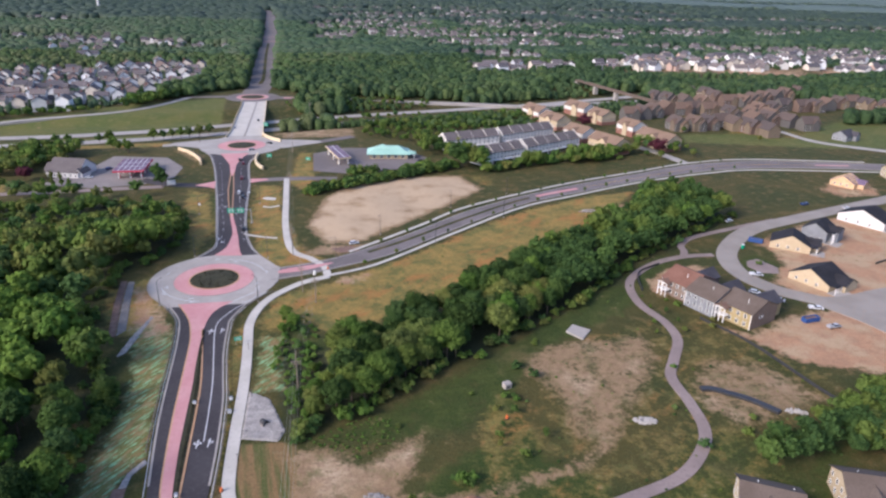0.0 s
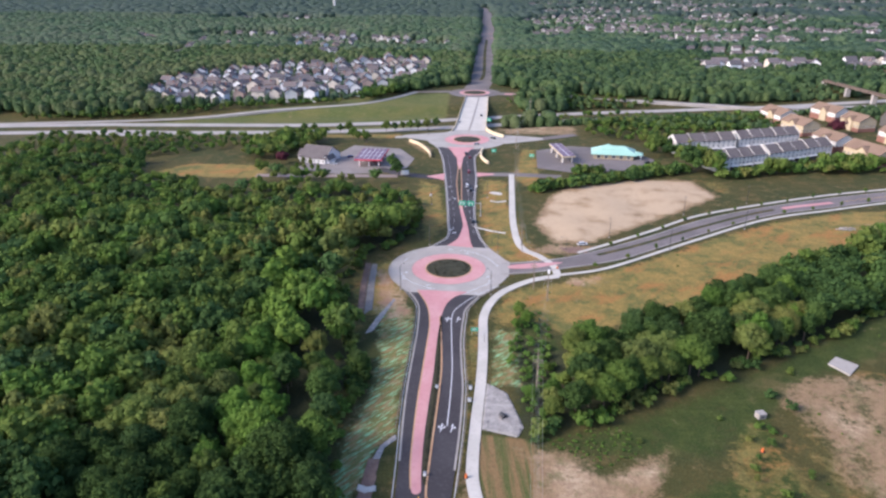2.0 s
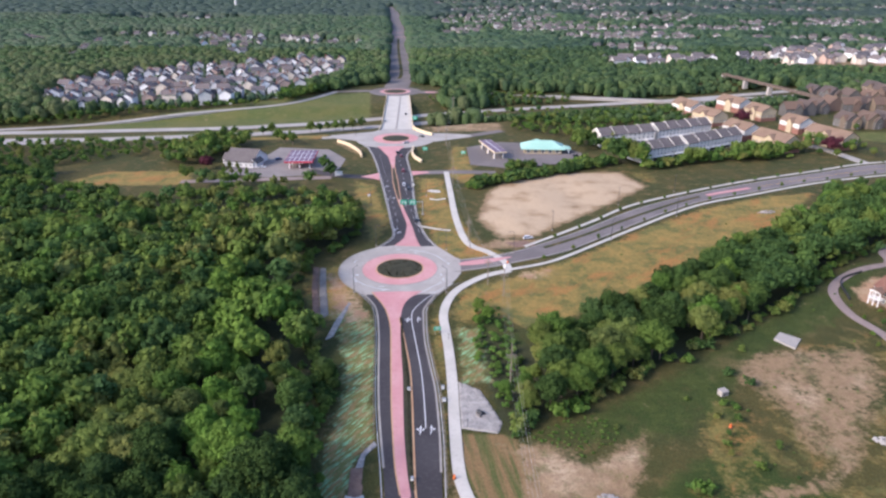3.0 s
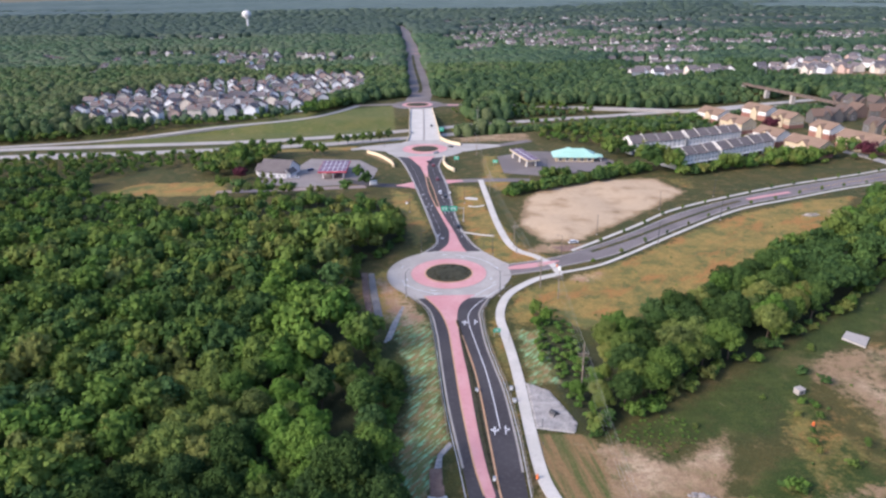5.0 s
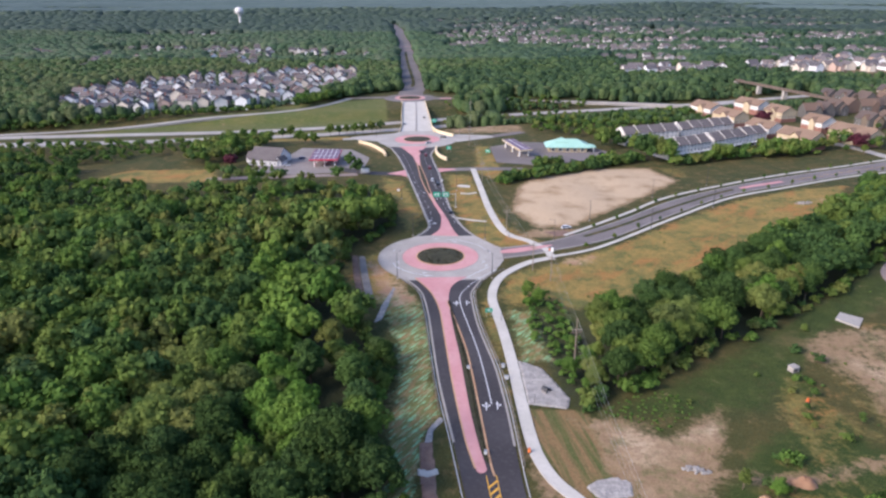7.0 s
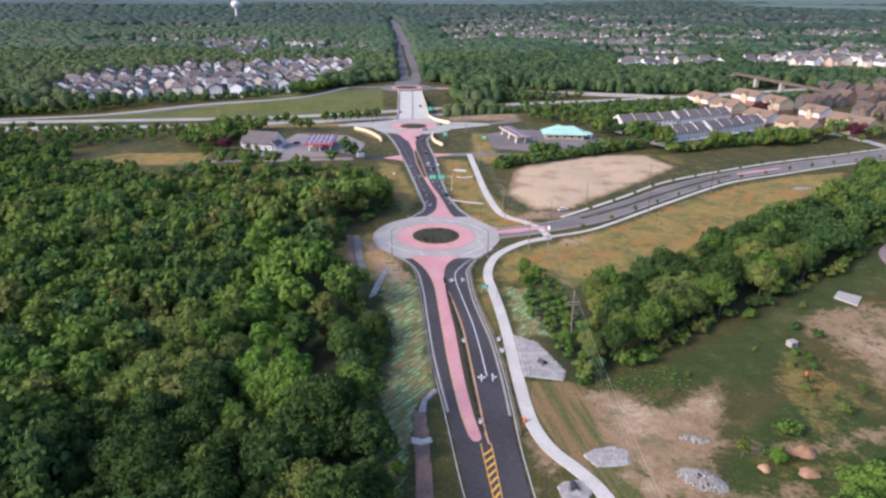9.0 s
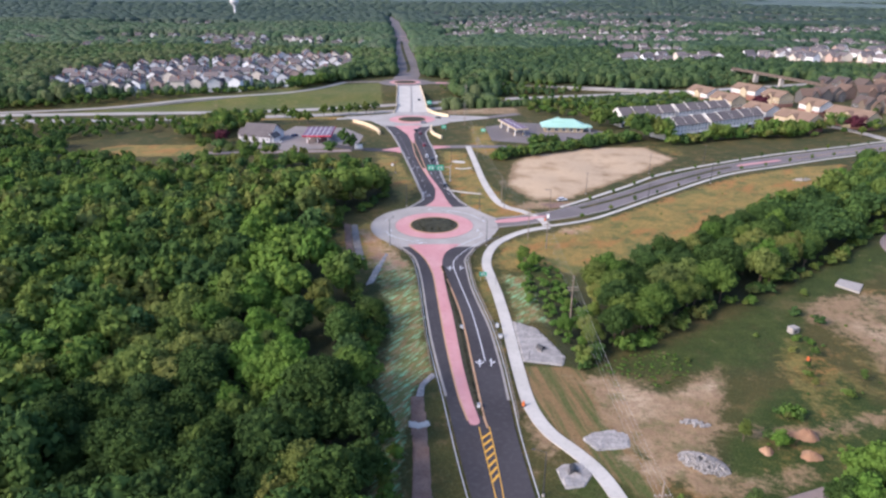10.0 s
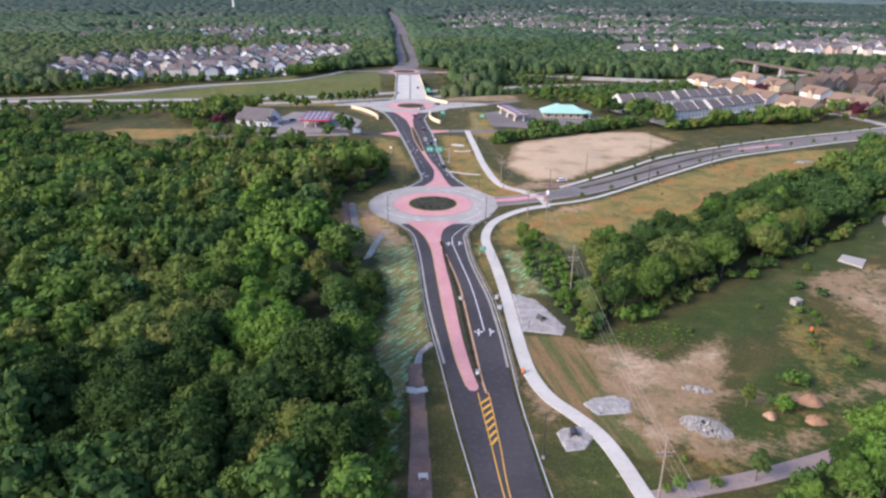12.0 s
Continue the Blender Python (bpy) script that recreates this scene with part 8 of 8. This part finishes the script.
clump([(160, 166), (200, 182), (245, 198), (248, 190), (205, 172), (165, 158)], 9.0, 66, "trees before the townhouses", (0.6, 1.0))
clump([(75, 300), (75, 262), (110, 236), (150, 262), (230, 300), (235, 350), (160, 360), (60, 318)], 7.0, 67, "low trees along the highway east of the bridge", (0.32, 0.55), stand=-0.3)
clump([(160, -139), (163, -131), (178, -127), (191, -120), (224, -110), (258, -107), (258, -140), (200, -141), (176, -139)], 4.8, 68, "leafy trees above the finished houses", (0.5, 0.8), MID, stand=-0.5)
clump([(46, -182), (58, -170), (78, -160), (92, -153), (108, -152), (108, -156), (84, -164), (62, -180)], 3.4, 79, "low bushes along the trail", (0.7, 1.6), BUSH, stand=-0.5)
clump([(30, -36), (38, -34), (42, -48), (43, -64), (46, -90), (40, -110), (35.5, -104), (33.6, -89), (28.4, -74), (28, -48)], 3.5, 80, "leafy bushes on the slope below the path", (0.3, 1.05), BUSH, mat=M_FRESH)
grove = scatter([(60, -176), (65, -167), (74, -162), (84, -156), (96, -150), (112, -150), (112, -162), (90, -174)], 6.4, 69)
rnd = random.Random(69)
for x, y in grove[:34]:
    tall = x > 70 and y < -158
    tree(x, y, rnd.choice([9, 6, 7, 5, 2]), rnd.uniform(0.72, 1.0) if tall else rnd.uniform(0.36, 0.56), rnd.uniform(0, 360), "leafy fresh green tree beside the trail", "trailside trees")
for x, y, k, q in ((81, -160.5, 9, 0.95), (86.5, -158.6, 6, 0.9), (92, -157, 5, 1.0), (97, -154.5, 10, 0.9), (88, -164, 7, 1.0), (76, -166.5, 9, 0.8)):
    tree(x, y, k, q, 50 * k, "broad leafy tree beside the trail", "trailside trees")
clump([(39, -111), (48, -107), (60, -101), (66, -106), (66, -114), (60, -117), (54, -121), (49, -117)], 1.9, 86, "tall weeds at the edge of bare earth", (0.12, 0.42), WEED, name="weeds", mat=M_FRESH)
clump([(-138, 384), (-140, 440), (-128, 478), (-104, 484), (-100, 450), (-112, 418), (-128, 388)], 6.0, 73, "dark trees between the estate and the highway ramp", (0.5, 0.9), stand=-0.9)
clump([(2, 398), (36, 425), (60, 434), (150, 428), (146, 408), (77, 394), (20, 380)], 8.0, 74, "dark trees beside the highway ramp", (0.32, 0.5), stand=-0.5)
clump([(4, 322), (60, 350), (145, 378), (145, 368), (62, 338), (6, 312)], 9.0, 75, "low trees in the highway median", (0.3, 0.55))
clump([(-170, 180), (-164, 226), (-122, 230), (-128, 200), (-136, 165), (-150, 158), (-165, 165)], 6.0, 76, "green trees around the church", (0.5, 0.85), stand=0.3)
clump([(210, 178), (250, 196), (296, 222), (286, 200), (250, 178), (216, 164)], 6.5, 77, "roadside trees before the apartment blocks", (0.5, 0.85))
clump([(-430, 282), (-350, 302), (-300, 316), (-228, 341), (-176, 362), (-150, 376), (-154, 384), (-180, 371), (-232, 350), (-305, 326), (-385, 306)], 5.5, 78, "green hedge line along the highway ramp", (0.35, 0.6))
clump([(300, 182), (330, 186), (330, 225), (305, 250)], 12, 72, "young trees by the apartment blocks", (0.45, 0.7))
rnd = random.Random(77)
for x, y, k, s in ((31, -40, 10, 0.55), (34, -46, 11, 0.42), (30, -49, 10, 0.36), (41, -74, 5, 0.35), (46, -84, 9, 0.5), (40, -100, 5, 0.4), (-18, -86, 8, 0.5), (-15.5, -91, 7, 0.42), (-21, -80, 5, 0.55), (-17, -102, 5, 0.4), (65.9, -142, 4, 0.4), (236, 92, 0, 0.9), (400, 234, 5, 0.5), (350, 268, 5, 0.55), (280, 190, 5, 0.5), (286, 180, 2, 0.6), (57.6, -164.9, 4, 0.5), (42.5, -167.5, 10, 0.3), (72.4, -144.8, 11, 0.3), (79.5, -134.3, 5, 0.22), (102.5, -98.5, 5, 0.2)):
    tree(x, y, k, s, rnd.uniform(0, 360), "single leafy deciduous tree in open ground", "single trees")
for x, y in [(-88, 279), (-81, 281), (-75.5, 287), (-69, 287), (-62.5, 286), (-55.5, 291), (-49, 297), (-90.5, 219), (-97.5, 223), (-103, 229), (-125, 271), (-118.5, 273), (-156, 271), (-148, 272), (-57, 151), (-50, 135)]:
    tree(x, y, 15, rnd.uniform(0.62, 0.85), rnd.uniform(0, 360), "small round tree planted on a grass verge", "verge trees")
sap = [(183.5, -1.5), (188, 1.5), (193.6, 5.8), (201, 12), (210.1, 19.7), (216, 25), (222.9, 30.4), (234.6, 37), (176.4, -50.4), (177.8, -57.7), (176.5, -65.6), (165.5, -65.7), (172, -46), (168, -58), (96, -112), (101, -106), (107, -118), (93, -121)]
sap += [(x, y) for p in (n_line, s_line) for x, y in resampled(offset(p, -2.2 if p is n_line else 2.6), 24)[1:18]]
for x, y in sap:
    tree(x, y, rnd.choice([15, 16]), rnd.uniform(0.16, 0.26), rnd.uniform(0, 360), "young street tree on a grass verge", "street saplings")
plum = mesh_from("crown", *crown_arrays(200, 4.2, 7.5, 1.0, 11, 500, 0.6), M_PURPLE)
plum_trunk = trunk_mesh(9, 7.5, 1.8, 4)
for x, y, k, label in ((-133, 156, 1.15, "dark purple-leaved tree beside the church"), (268, 291, 1.5, "dark purple-leaved tree between apartment blocks"), (291, 197, 1.5, "dark purple-leaved tree between apartment blocks"), (301, 244, 1.2, "dark purple-leaved tree between apartment blocks")):
    ob = thing("tree", label, "tree", "purple trees", at=on_ground(x, y, 40 * k) @ Matrix.Scale(k, 4))
    piece("crown", plum, ob)
    piece("trunk", plum_trunk, ob)
for k, (x, y) in enumerate(((-118, 155), (-112, 152), (-118, 142.5), (-112.5, 141), (-107, 140), (-103, 140))):
    ob = thing("conifer", "dark narrow conifer before the church", "conifer", "church conifers", at=on_ground(x, y, 40 * k))
    v, f = crown_arrays(210 + k, 1.9, 6.5, 0.4, 9, 260, 0.45)
    v[:, :2] *= np.clip(1.25 - v[:, 2:] / 7.5, 0.15, 1.2)
    piece("crown", mesh_from("crown", v, f, M_LEAF), ob)
    piece("trunk", trunk_mesh(30 + k, 4.0, 1.0, 1.0), ob)
shrubs = np.array([(80, -133.3), (78, -132), (82, -134), (83, -132.5), (74.4, -142), (72, -141), (76, -143), (118, -68), (119, -66), (108, -82), (90, -95), (66, -108), (188.9, -63.2), (192, -58), (243, -9), (182, -40), (184, -45), (161, -88), (150, -110), (100, -98), (103, -100), (96, -104), (94, -116), (99, -125), (112, -88), (40.5, -167.6), (50, -166.2), (46, -160), (150, -128), (165, -125), (171, -118), (310, -20), (330, -10)], float)
clump([(-24, -78), (-15, -80), (-13, -90), (-16, -98), (-22, -94)], 3.2, 87, "dark green bushes on the grassed slope", (0.8, 1.5), BUSH, name="bushes", stand=-0.6)
woods("shrubs", shrubs, BUSH, "scattered green shrubs in rough grass", 81, (0.5, 1.2), category="shrubs")
inner = scatter([(RB1[0] + 9 * math.cos(t), RB1[1] + 9 * math.sin(t)) for t in np.linspace(0, 6.28, 20)], 1.7, 82)
woods("island_planting", inner, BUSH, "low dark shrubs on the roundabout island", 83, (0.22, 0.42), mat=M_MULCH, category="shrubs")
beds = [(x, y) for x, y in resampled((bed_l + bed_r) / 2, 90)]
woods("median_planting", np.array(beds), BUSH, "low dark shrubs in the median bed", 84, (0.18, 0.34), mat=M_MULCH, category="shrubs")
tufts = np.concatenate([scatter(ZONES["dry"][0][0], 17, 91), scatter([(60, -160), (190, -150), (220, -60), (190, -10), (130, -60), (60, -110)], 16.0, 92)])
woods("tussocks", tufts, BUSH, "tussocks and weeds in rough meadow", 93, (0.12, 0.34), mat=None, category="weeds")
